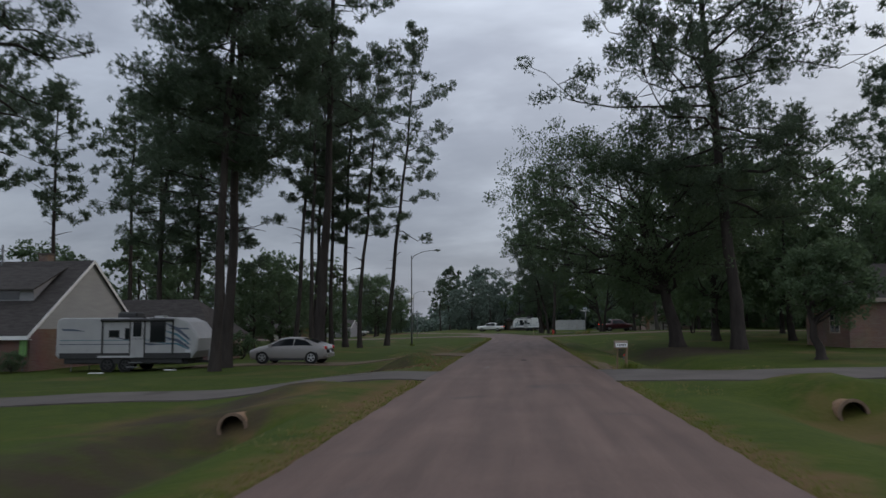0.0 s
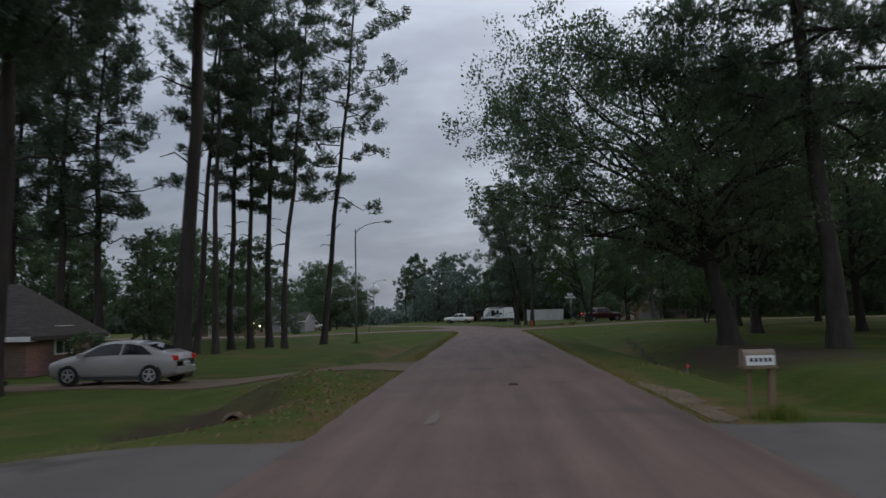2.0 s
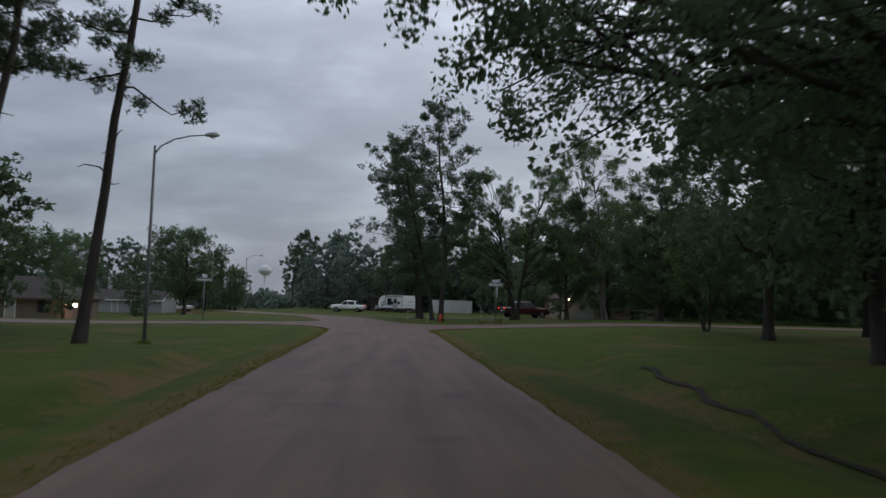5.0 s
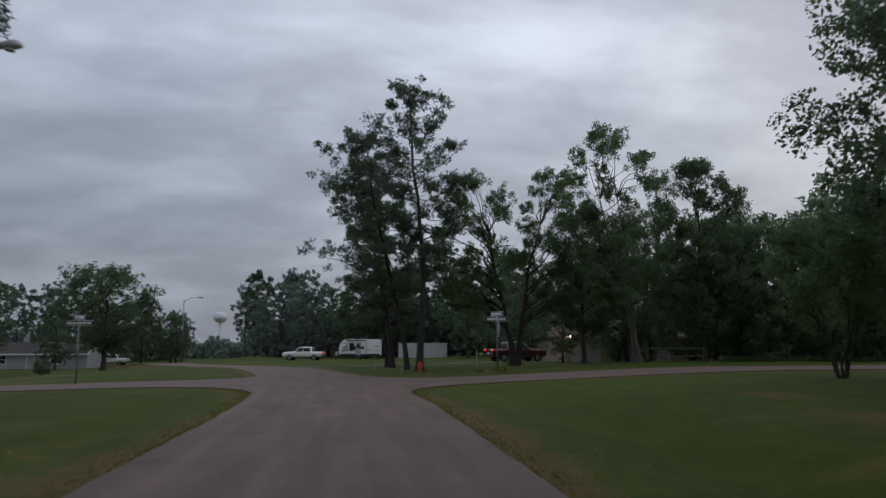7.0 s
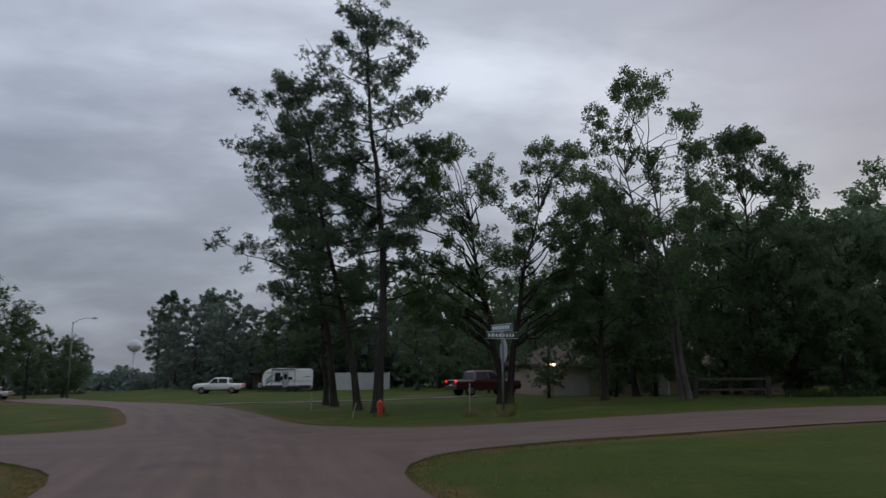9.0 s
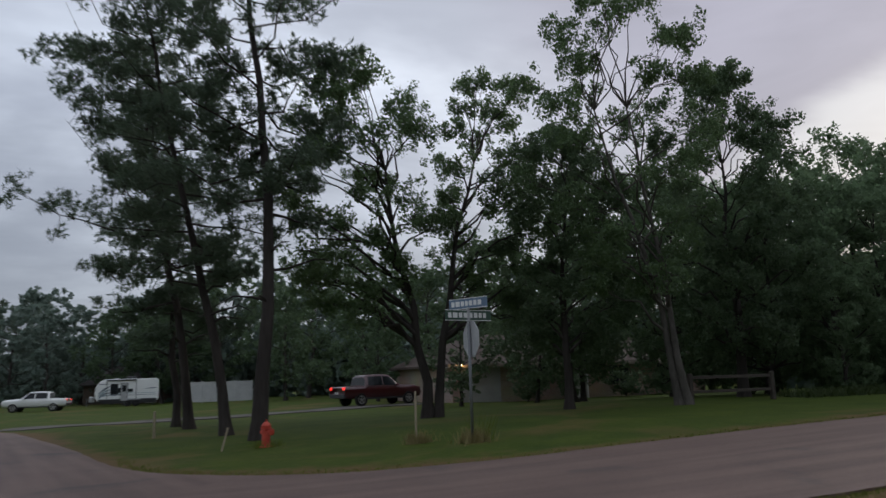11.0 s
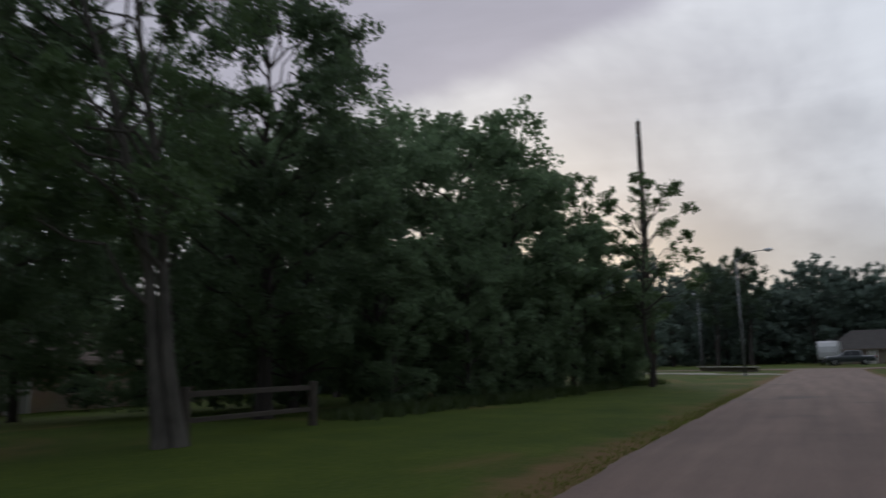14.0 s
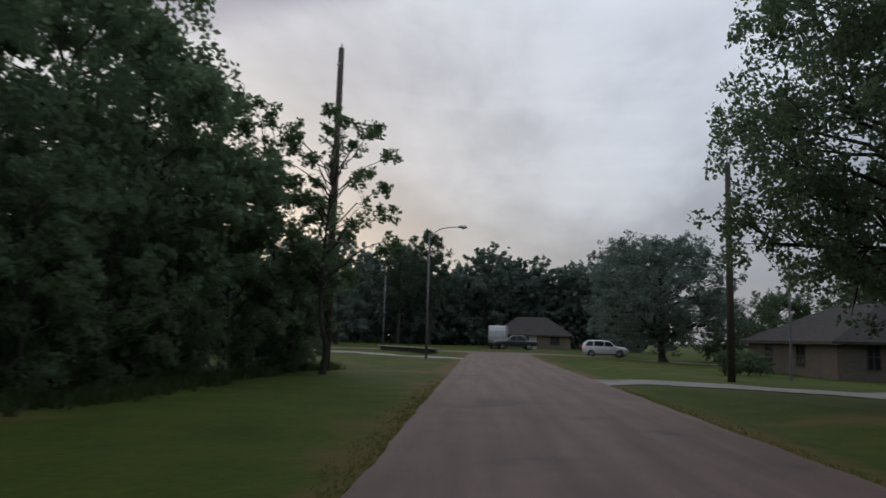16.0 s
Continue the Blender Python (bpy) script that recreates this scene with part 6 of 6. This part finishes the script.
def house(m, w, d, eave, ridge, wall, roof, label, hip=(0, 0), openings=(), over=0.45, fascia=True, chimney=None, trim=WHITE, group="houses"):
    """Walls of four thick slabs, a roof, and doors and windows set into the faces: (face, at, sill, width, height, kind)."""
    base = thing("house", m, label, "house", group)
    t = 0.16
    X, Y = w / 2, d / 2
    for name, b in (("wall_front", Build().box(-X, -Y, -0.6, X, -Y + t, eave)), ("wall_back", Build().box(-X, Y - t, -0.6, X, Y, eave)),):
        part(name, b, wall, base)
    for s, h in ((-1, hip[0]), (1, hip[1])):
        b = Build()
        x0, x1 = (s * X - t, s * X) if s > 0 else (s * X, s * X + t)
        b.box(x0, -Y + t, -0.6, x1, Y - t, eave)
        part("wall_side", b, wall, base)
        if not h:
            top = ridge - 0.17
            g = Build().add([(x, y, z) for x in (x0, x1) for y, z in ((-Y, eave), (Y, eave), (0, top))], [(0, 2, 1), (3, 4, 5), (0, 1, 4, 3), (1, 2, 5, 4), (2, 0, 3, 5)])
            part("gable", g, SIDING if wall in (BRICK, SIDING) else wall, base)
            drop = (ridge - eave) / (d / 2) * over
            xo = s * (X + 0.15)
            for q in (-1, 1):
                ends = [(q * (Y + over), eave - drop), (0.0, ridge)]
                rake = Build().add([(x, y, z + o) for x in (min(xo, xo + s * 0.03), max(xo, xo + s * 0.03)) for y, z in ends for o in (0.01, -0.19)], [(0, 1, 3, 2), (4, 6, 7, 5), (0, 2, 6, 4), (1, 5, 7, 3), (0, 4, 5, 1), (2, 3, 7, 6)])
                part("rake_board", rake, WHITE, base)
    part("roof", roof_mesh(w, d, eave, ridge, over, hip), roof, base)
    if fascia:
        drop = (ridge - eave) / (d / 2) * over
        for s in (-1, 1):
            y = s * (Y + over)
            part("fascia", Build().box(-X - (over if hip[0] else 0.15), min(y, y + s * 0.03), eave - drop - 0.19, X + (over if hip[1] else 0.15), max(y, y + s * 0.03), eave - drop + 0.0), trim, base)
            part("soffit", Build().box(-X - (over if hip[0] else 0.15) + 0.03, min(s * Y, y), eave - drop - 0.2, X + (over if hip[1] else 0.15) - 0.03, max(s * Y, y), eave - drop - 0.175), WHITE, base)
    for face, at, sill, ww, hh, kind in openings:
        turn, dist = {"front": (0, Y), "right": (90, X), "back": (180, Y), "left": (-90, X)}[face]
        mm = pose(0, 0, 0, 0, 0, turn) @ pose(at, -dist, 0)
        if kind == "window":
            win = part("window", Build().box(-ww / 2, -0.012, sill, ww / 2, 0.03, sill + hh, mm), WINDOW_GLASS, base)
            fr = Build()
            for a, b2, c, e in ((-ww / 2 - 0.07, -ww / 2, sill - 0.07, sill + hh + 0.07), (ww / 2, ww / 2 + 0.07, sill - 0.07, sill + hh + 0.07), (-ww / 2, ww / 2, sill + hh, sill + hh + 0.07), (-ww / 2, ww / 2, sill - 0.07, sill), (-0.02, 0.02, sill, sill + hh), (-ww / 2, ww / 2, sill + hh / 2 - 0.02, sill + hh / 2 + 0.02)):
                fr.box(a, -0.04, c, b2, 0.0, e, mm)
            part("window_frame", fr, trim, win)
        elif kind == "door":
            dr = part("door", Build().box(-ww / 2, -0.03, sill, ww / 2, 0.02, sill + hh, mm), DOOR_PAINT, base)
            part("door_frame", Build().box(-ww / 2 - 0.08, -0.05, sill, -ww / 2, 0.0, sill + hh, mm).box(ww / 2, -0.05, sill, ww / 2 + 0.08, 0, sill + hh, mm).box(-ww / 2 - 0.08, -0.05, sill + hh, ww / 2 + 0.08, 0, sill + hh + 0.08, mm), WHITE, dr)
            part("door_knob", Build().disc((0, 0, 0), 0.035, "y", 8, 0.08), STEEL, dr).matrix_basis = mm @ pose(ww / 2 - 0.1, -0.05, sill + 1.0)
        else:
            gd = part("garage_door", Build().box(-ww / 2, -0.02, sill, ww / 2, 0.03, sill + hh, mm), GARAGE, base)
            for k in range(4):
                part("door_panel", Build().box(-ww / 2 + 0.05, -0.045, sill + 0.03 + k * hh / 4, ww / 2 - 0.05, -0.018, sill + (k + 1) * hh / 4 - 0.03, mm), GARAGE, gd)
    if chimney:
        cx, cy, cz = chimney
        ch = part("chimney", Build().box(cx - 0.3, cy - 0.3, eave, cx + 0.3, cy + 0.3, cz, c=0.02), wall if wall is not SIDING else BRICK, base)
        part("chimney_cap", Build().box(cx - 0.35, cy - 0.35, cz, cx + 0.35, cy + 0.35, cz + 0.1), CONCRETE, ch)
    return base


# white-gabled house and its brick wing behind the camper
gh = gz(-30, 40)
h1 = house(pose(-31.9, 40.4, gh), 15.0, 10.4, 2.15, 6.05, BRICK, SHINGLE, "brick house with tall white gable and dark shingle roof", openings=[("front", 4.8, 0.9, 1.6, 1.2, "window"), ("front", 1.2, 0.9, 1.6, 1.2, "window"), ("front", -3.0, 0, 0.95, 2.05, "door"), ("right", 2.4, 0.9, 1.0, 1.1, "window")], chimney=(4.0, 1.0, 6.5))
# long shed dormer low on the front slope
y0, y1 = -3.2, -0.5
z0, z1, z2 = 3.6, 4.35, 5.62
dm = part("dormer", Build().add([(-3, y0, z0), (6.2, y0, z0), (6.2, y0, z1), (-3, y0, z1), (-3, y1, z2 - 0.02), (6.2, y1, z2 - 0.02)], [(0, 1, 2, 3), (1, 5, 2), (0, 3, 4)]), SIDING_GREY, h1)
part("dormer_roof", Build().add([(x, y, z + o) for o in (0.06, -0.02) for x, y, z in ((-3.2, y0 - 0.3, z1 - 0.14), (6.4, y0 - 0.3, z1 - 0.14), (6.4, y1, z2), (-3.2, y1, z2))], [(0, 1, 2, 3), (7, 6, 5, 4), (0, 4, 5, 1), (1, 5, 6, 2), (3, 7, 4, 0)]), SHINGLE, dm)
for x in (-2.0, 1.2, 3.9):
    part("dormer_window", Build().box(x, y0 - 0.03, z0 + 0.12, x + 1.5, y0 + 0.01, z1 - 0.16), WINDOW_GLASS, dm)
part("vent_pipe", Build().tube([(2.15, -0.3, 5.4), (2.15, -0.3, 7.0)], 0.06, 8), STEEL, h1)
house(pose(-25.4, 46.0, gz(-22, 50)), 13.6, 5.2, 2.05, 3.95, BRICK, SHINGLE, "low brown brick wing with white fascia and hipped roof", hip=(0, 2.4), openings=[("front", 3.0, 0.0, 0.95, 2.05, "door"), ("right", 0, 0.95, 1.2, 1.1, "window")])
# house on the shaded right lawn
house(pose(24.7, 45.0, gz(24, 42)), 14, 6.0, 2.9, 4.7, BRICK, SHINGLE, "dark brick house under the trees with low hipped roof", hip=(3.2, 3.2), trim=RV_TAN, openings=[("front", -4.2, 0.8, 1.4, 1.3, "window"), ("front", -1.2, 0, 0.95, 2.05, "door"), ("left", 1.2, 0.8, 1.2, 1.3, "window")])
# house behind the corner trees
house(pose(28.4, 118.4, gz(28, 114)), 19, 9.5, 2.45, 4.3, BRICK_TAN, SHINGLE_BROWN, "low tan brick house half hidden by trees", hip=(4, 4), trim=RV_TAN, openings=[("front", -7.6, 0, 2.6, 2.1, "garage"), ("front", -3.6, 0.8, 1.3, 1.2, "window"), ("front", -0.6, 0, 0.95, 2.05, "door"), ("front", 2.4, 0.8, 1.5, 1.2, "window"), ("front", 6.2, 0.8, 1.5, 1.2, "window")])
# houses beyond the crossing
house(pose(-40.6, 121.0, gz(-38, 117)), 15, 9.0, 2.6, 4.7, BRICK_DARK, SHINGLE, "dark single-storey brick house behind the pines", hip=(3.6, 3.6), trim=SIDING_BROWN, openings=[("front", 5.4, 0.9, 1.3, 1.3, "window"), ("front", 2.0, 0, 0.95, 2.05, "door"), ("front", -3.0, 0.9, 1.5, 1.3, "window"), ("right", 0, 0.9, 1.2, 1.3, "window")])
house(pose(-46.5, 171.0, gz(-46, 167)), 17, 8.5, 2.4, 4.0, SIDING_GREY, SHINGLE, "low grey-sided house with dark shingle roof", openings=[("front", 4.2, 0.8, 1.6, 1.2, "window"), ("front", 0.6, 0, 0.95, 2.05, "door"), ("front", -3.6, 0.8, 1.6, 1.2, "window")], chimney=(-2.0, 0.5, 5.6))
house(pose(4.5, 170.0, gz(4, 165)), 14, 9, 2.4, 4.4, SIDING_BROWN, SHINGLE, "distant low house behind the white pickup", hip=(4, 4), fascia=False, openings=[("front", 3.6, 0.8, 1.5, 1.2, "window"), ("front", 0, 0, 0.95, 2.05, "door")])
# houses of the second road
house(pose(69.5, 59.6, gz(62, 63), 0, 0, 4), 13.5, 9.5, 2.55, 4.9, BRICK_DARK, SHINGLE, "dark tan brick ranch house with brown hipped roof", hip=(4.0, 4.0), trim=SIDING_BROWN, openings=[("left", -2.6, 0.7, 0.75, 1.5, "window"), ("left", 1.2, 0.7, 0.75, 1.5, "window"), ("left", 3.4, 0, 0.95, 2.05, "door"), ("back", -3.0, 0.7, 1.2, 1.3, "window"), ("back", 2.0, 0.7, 1.2, 1.3, "window")])
house(pose(142, 79.6, gz(140, 77), 0, 0, 90), 12, 10, 2.5, 5.2, BRICK_DARK, SHINGLE, "distant brown brick house with dark hipped roof", hip=(4, 4), trim=SIDING_BROWN, openings=[("back", 3.5, 0.7, 1.4, 1.3, "window"), ("back", -3.5, 0.7, 1.4, 1.3, "window"), ("back", 0, 0, 0.95, 2.05, "door")])

# low wall with a pale coping beside the ditch at the end of the road
low_wall = thing("retaining_wall", pose(80.6, 89.6, gz(83, 91) - 0.1, 0, 0, 32), "low dark retaining wall with pale concrete coping", "wall")
for k in range(4):
    part("wall_section", Build().box(3.2 * k + 0.01, -0.12, -0.2, 3.2 * k + 3.19, 0.12, 0.50, c=0.01), BRICK_DARK, low_wall)
    part("coping", Build().box(3.2 * k + 0.005, -0.2, 0.50, 3.2 * k + 3.195, 0.45, 0.60, c=0.015), CONCRETE_PALE, low_wall, "pale concrete coping")
# lit wall lamps
LAMP_WARM = lamp_material("warm_bulb", (1.0, 0.62, 0.28), 60.0)
LAMP_BLUE = lamp_material("white_bulb", (0.85, 0.92, 1.0), 30.0)


def wall_lamp(x, y, z, r, power, mat, colour, label):
    base = thing("wall_lamp", pose(x, y, z), label, "lamp", "outdoor lamps")
    part("bracket", Build().box(-0.05, 0.02, -0.05, 0.05, 0.5, 0.05), TRIM, base)
    prof2 = [(math.cos(q), math.sin(q)) for q in np.linspace(-math.pi / 2, math.pi / 2, 7)]
    part("bulb", Build().tube([(0, 0, r * s) for c, s in prof2], [max(0.01, r * c) for c, s in prof2], 10), mat, base, smooth=True)
    lamp = new("lamp_light", bpy.data.lights.new("lamp_light", "POINT"))
    lamp.data.energy, lamp.data.color, lamp.data.shadow_soft_size = power, colour, r * 1.2
    lamp.parent = base
    lamp.location = (0, -0.28, 0.0)


wall_lamp(-31.9, 116.0, 0.25, 0.2, 45, LAMP_WARM, (1.0, 0.6, 0.28), "bright warm lamp on the house beyond the crossing")
wall_lamp(19.3, 113.1, 2.25, 0.06, 3.0, LAMP_WARM, (1.0, 0.6, 0.28), "small warm lamp on the tan brick house")


# ---- grass and small growth ----
def blades(name, spots, high, wide, mat, label, per=3, seed=1):
    rng = np.random.default_rng(seed)
    c = np.repeat(np.asarray(spots, float), per, 0)
    n = len(c)
    c[:, :2] += rng.normal(size=(n, 2)) * 0.03
    a = rng.uniform(0, 6.283, n)
    s = np.stack([np.cos(a), np.sin(a), np.zeros(n)], 1) * (wide * rng.uniform(0.6, 1.3, n))[:, None]
    tip = c + np.stack([rng.normal(size=n) * 0.35, rng.normal(size=n) * 0.35, np.ones(n)], 1) * (high * rng.uniform(0.5, 1.35, n))[:, None]
    me = fast_mesh(name, np.stack([c - s, c + s, tip], 1).reshape(-1, 3), None, 3)
    return tagged(part(name, me, mat), label, "grass", kind="stuff")


def scatter(n, box, keep, seed):
    rng = np.random.default_rng(seed)
    x, y = rng.uniform(box[0], box[2], n), rng.uniform(box[1], box[3], n)
    k = keep(x, y)
    x, y = x[k], y[k]
    return np.stack([x, y, ground_z(x, y) - 0.01], 1)


def off_pavement(x, y):
    d = np.minimum.reduce([line_dist(x, y, p) - w for p, w in DRIVES.values()])
    return (road_d(x, y) > -0.02) & (d > 0.02)


verge = scatter(330000, (-9, 4, 9.5, 82), lambda x, y: off_pavement(x, y) & (np.random.default_rng(3).random(len(x)) < np.clip(1.2 - 2.0 * road_d(x, y), 0.0, 1)), 2)
blades("verge_grass", verge, 0.045, 0.008, BLADE, "short green grass along the road edges", 3, 4)
corner = scatter(160000, (1, 79, 46, 95), lambda x, y: off_pavement(x, y) & (np.random.default_rng(7).random(len(x)) < np.clip(1.2 - 2.0 * road_d(x, y), 0.0, 1) * np.clip((46 - x) / 14, 0, 1)), 6)
blades("corner_grass", corner, 0.05, 0.009, BLADE, "short green grass of the corner lawn", 3, 5)
dry = scatter(26000, (-8, 4, 8.5, 80), lambda x, y: off_pavement(x, y) & ((road_d(x, y) < 0.35) | (ripple(x, y, 0.5) > 0.45)), 8)
blades("dry_verge_grass", dry, 0.07, 0.007, DRY, "dry straw-coloured grass at the road edges", 2, 9)


def tuft(x, y, n, r, high, mat, label, seed):
    rng = np.random.default_rng(seed)
    p = rng.normal(size=(n, 2)) * r + [x, y]
    blades("grass_tuft", np.stack([p[:, 0], p[:, 1], ground_z(p[:, 0], p[:, 1]) - 0.01], 1), high, 0.008, mat, label, 2, seed)


tuft(7.8, 87.85, 260, 0.16, 0.30, DRY, "tuft of dry uncut grass round the sign post", 31)
tuft(8.1, 88.0, 40, 0.10, 0.65, BLADE, "tall green weed beside the sign post", 32)
tuft(6.9, 88.8, 220, 0.14, 0.24, DRY, "tuft of dry uncut grass round the wooden post", 33)
tuft(3.62, 25.15, 160, 0.15, 0.20, BLADE, "uncut grass round the mailbox post", 34)
tuft(4.25, 91.95, 120, 0.17, 0.16, BLADE, "uncut grass round the hydrant", 35)
tuft(-9.8, 68.2, 160, 0.16, 0.18, BLADE, "uncut grass round the lamp post", 36)

# fallen needles and leaves in the ditch
rngl = np.random.default_rng(12)
lx, ly = -3.5 + rngl.normal(size=900) * 0.7, 28.8 + rngl.normal(size=900) * 2.4
ok = road_d(lx, ly) > 0.05
lx, ly = lx[ok], ly[ok]
litter = leaf_quads(rngl, np.stack([lx, ly, ground_z(lx, ly) + 0.03], 1), 0.05)
tagged(part("leaf_litter", fast_mesh("leaf_litter", litter, None, 4), leaf_material("dead_leaves", (0.11, 0.06, 0.03), (0.24, 0.14, 0.07), 0.1)), "brown fallen leaves lying on the dirt verge", "leaf litter", kind="stuff")

# shrubs against the houses
shrub = [broadleaf(300 + k, 1.5 + 0.2 * k, 0.05, 0.2, 0.95, (0, 0), 9, 12, 16, 0.11, 0.42, low=0.15) for k in range(2)]
grove("shrub", shrub, [(-24.6, 34.2, 0, 0.7), (-26.4, 33.8, 1, 0.75), (-28.5, 33.6, 0, 1.1), (-17.5, 45.8, 1, 1.0), (-20.4, 42.6, 0, 0.8), (57.4, 71.6, 1, 0.9), (58.8, 70.8, 0, 0.9), (60.6, 69.6, 1, 0.85), (22.0, 41.0, 0, 0.9), (25.6, 41.0, 1, 0.9),
                       (23.0, 112.0, 0, 1.0), (26.0, 112.2, 1, 1.1), (30, 112.0, 0, 1.1), (33.5, 112.4, 1, 1.0), (-31.0, 132.4, 1, 1.0), (61.6, 68.6, 0, 0.8)], BARK, LEAF, "low dense green shrub against a house wall", "house shrubs")

# white board fence under the far trees
FENCE_WHITE = material("dull_white_vinyl", (0.40, 0.40, 0.40), (0.50, 0.50, 0.49), 0.6, 1.5, 40, 0.05)
fence = thing("board_fence", pose(6.9, 150.0, gz(10, 150), 0, 0, 1), "long tall white vinyl board fence beneath the trees", "fence")
for i in range(5):
    x = i * 1.6
    part("post", Build().box(x - 0.07, -0.07, -0.3, x + 0.07, 0.07, 2.05, c=0.02), FENCE_WHITE, fence)
    if i < 4:
        for k in range(8):
            part("board", Build().box(x + 0.075 + k * 0.182, -0.012, 0.05, x + 0.25 + k * 0.182, 0.012, 1.9), FENCE_WHITE, fence)
        part("rail", Build().box(x + 0.07, -0.03, 1.9, x + 1.53, 0.03, 1.98), FENCE_WHITE, fence)

# low rail fence inside the thicket
RAIL_WOOD = material("grey_rail_wood", (0.045, 0.038, 0.032), (0.085, 0.072, 0.06), 0.92, 1.5, 20, 0.5, stretch=(0.1, 1, 1))
fence = thing("rail_fence", pose(17.4, 92.0, gz(20, 92) - 0.05, 0, 0, 0), "low weathered wooden rail fence at the thicket edge", "fence")
for i in range(2):
    x = i * 3.45
    part("post", Build().box(x - 0.075, -0.075, -0.1, x + 0.075, 0.075, 0.98, c=0.02), RAIL_WOOD, fence)
    if i < 1:
        part("rail", Build().box(x + 0.075, -0.025, 0.80, x + 3.375, 0.025, 0.90, c=0.012), RAIL_WOOD, fence)
        part("rail", Build().box(x + 0.075, -0.025, 0.36, x + 3.375, 0.025, 0.45, c=0.012), RAIL_WOOD, fence)

# small things on the lawn before the camper
for x, y, turn in ((-19.9, 33.6, 12), (-16.4, 33.9, -20)):
    board = tagged(part("pale_board", Build().box(-0.32, -0.12, 0.01, 0.32, 0.12, 0.05, c=0.01), WHITE), "short pale board lying on the grass by the camper", "board", "boards on the lawn")
    board.matrix_world = pose(x, y, gz(x, y), 0, 0, turn)
cloth = thing("hanging_towel", pose(-24.6, 35.0, gz(-24.6, 35.0)), "pale green towel hung on a thin stand", "towel")
part("stand", Build().tube([(0, 0, -0.05), (0, 0, 1.75)], 0.02, 6).tube([(-0.3, 0, 1.7), (0.3, 0, 1.7)], 0.015, 6), STEEL, cloth)
fold = [(-0.2 + 0.4 * i / 8, 0.03 * math.sin(i * 1.7)) for i in range(9)]
part("cloth", Build().add([(x, y - 0.03 + o, z) for o in (0, 0.012) for z in (1.7, 0.75) for x, y in fold], [(i, i + 9, i + 10, i + 1) for i in range(8)] + [(18 + i, 19 + i, 28 + i, 27 + i) for i in range(8)]), material("green_cloth", (0.16, 0.30, 0.10), (0.22, 0.40, 0.15), 0.9, 4, 60, 0.2), cloth)

WEED = leaf_material("dark_weeds", (0.034, 0.058, 0.014), (0.070, 0.098, 0.026), 0.4)
# uncut weeds along the foot of the thicket
rw = np.random.default_rng(44)
wx = rw.uniform(22, 48, 2600)
wy = 92.0 + 0.35 * ripple(wx, wx * 0, 0.8) + rw.normal(size=2600) * 0.35
wy = np.where(wx > 39, wy - (wx - 39) * 0.12, wy)
blades("tall_weeds", np.stack([wx, wy, ground_z(wx, wy) - 0.02], 1), 0.32, 0.016, WEED, "tall uncut weeds along the foot of the thicket", 4, 45)
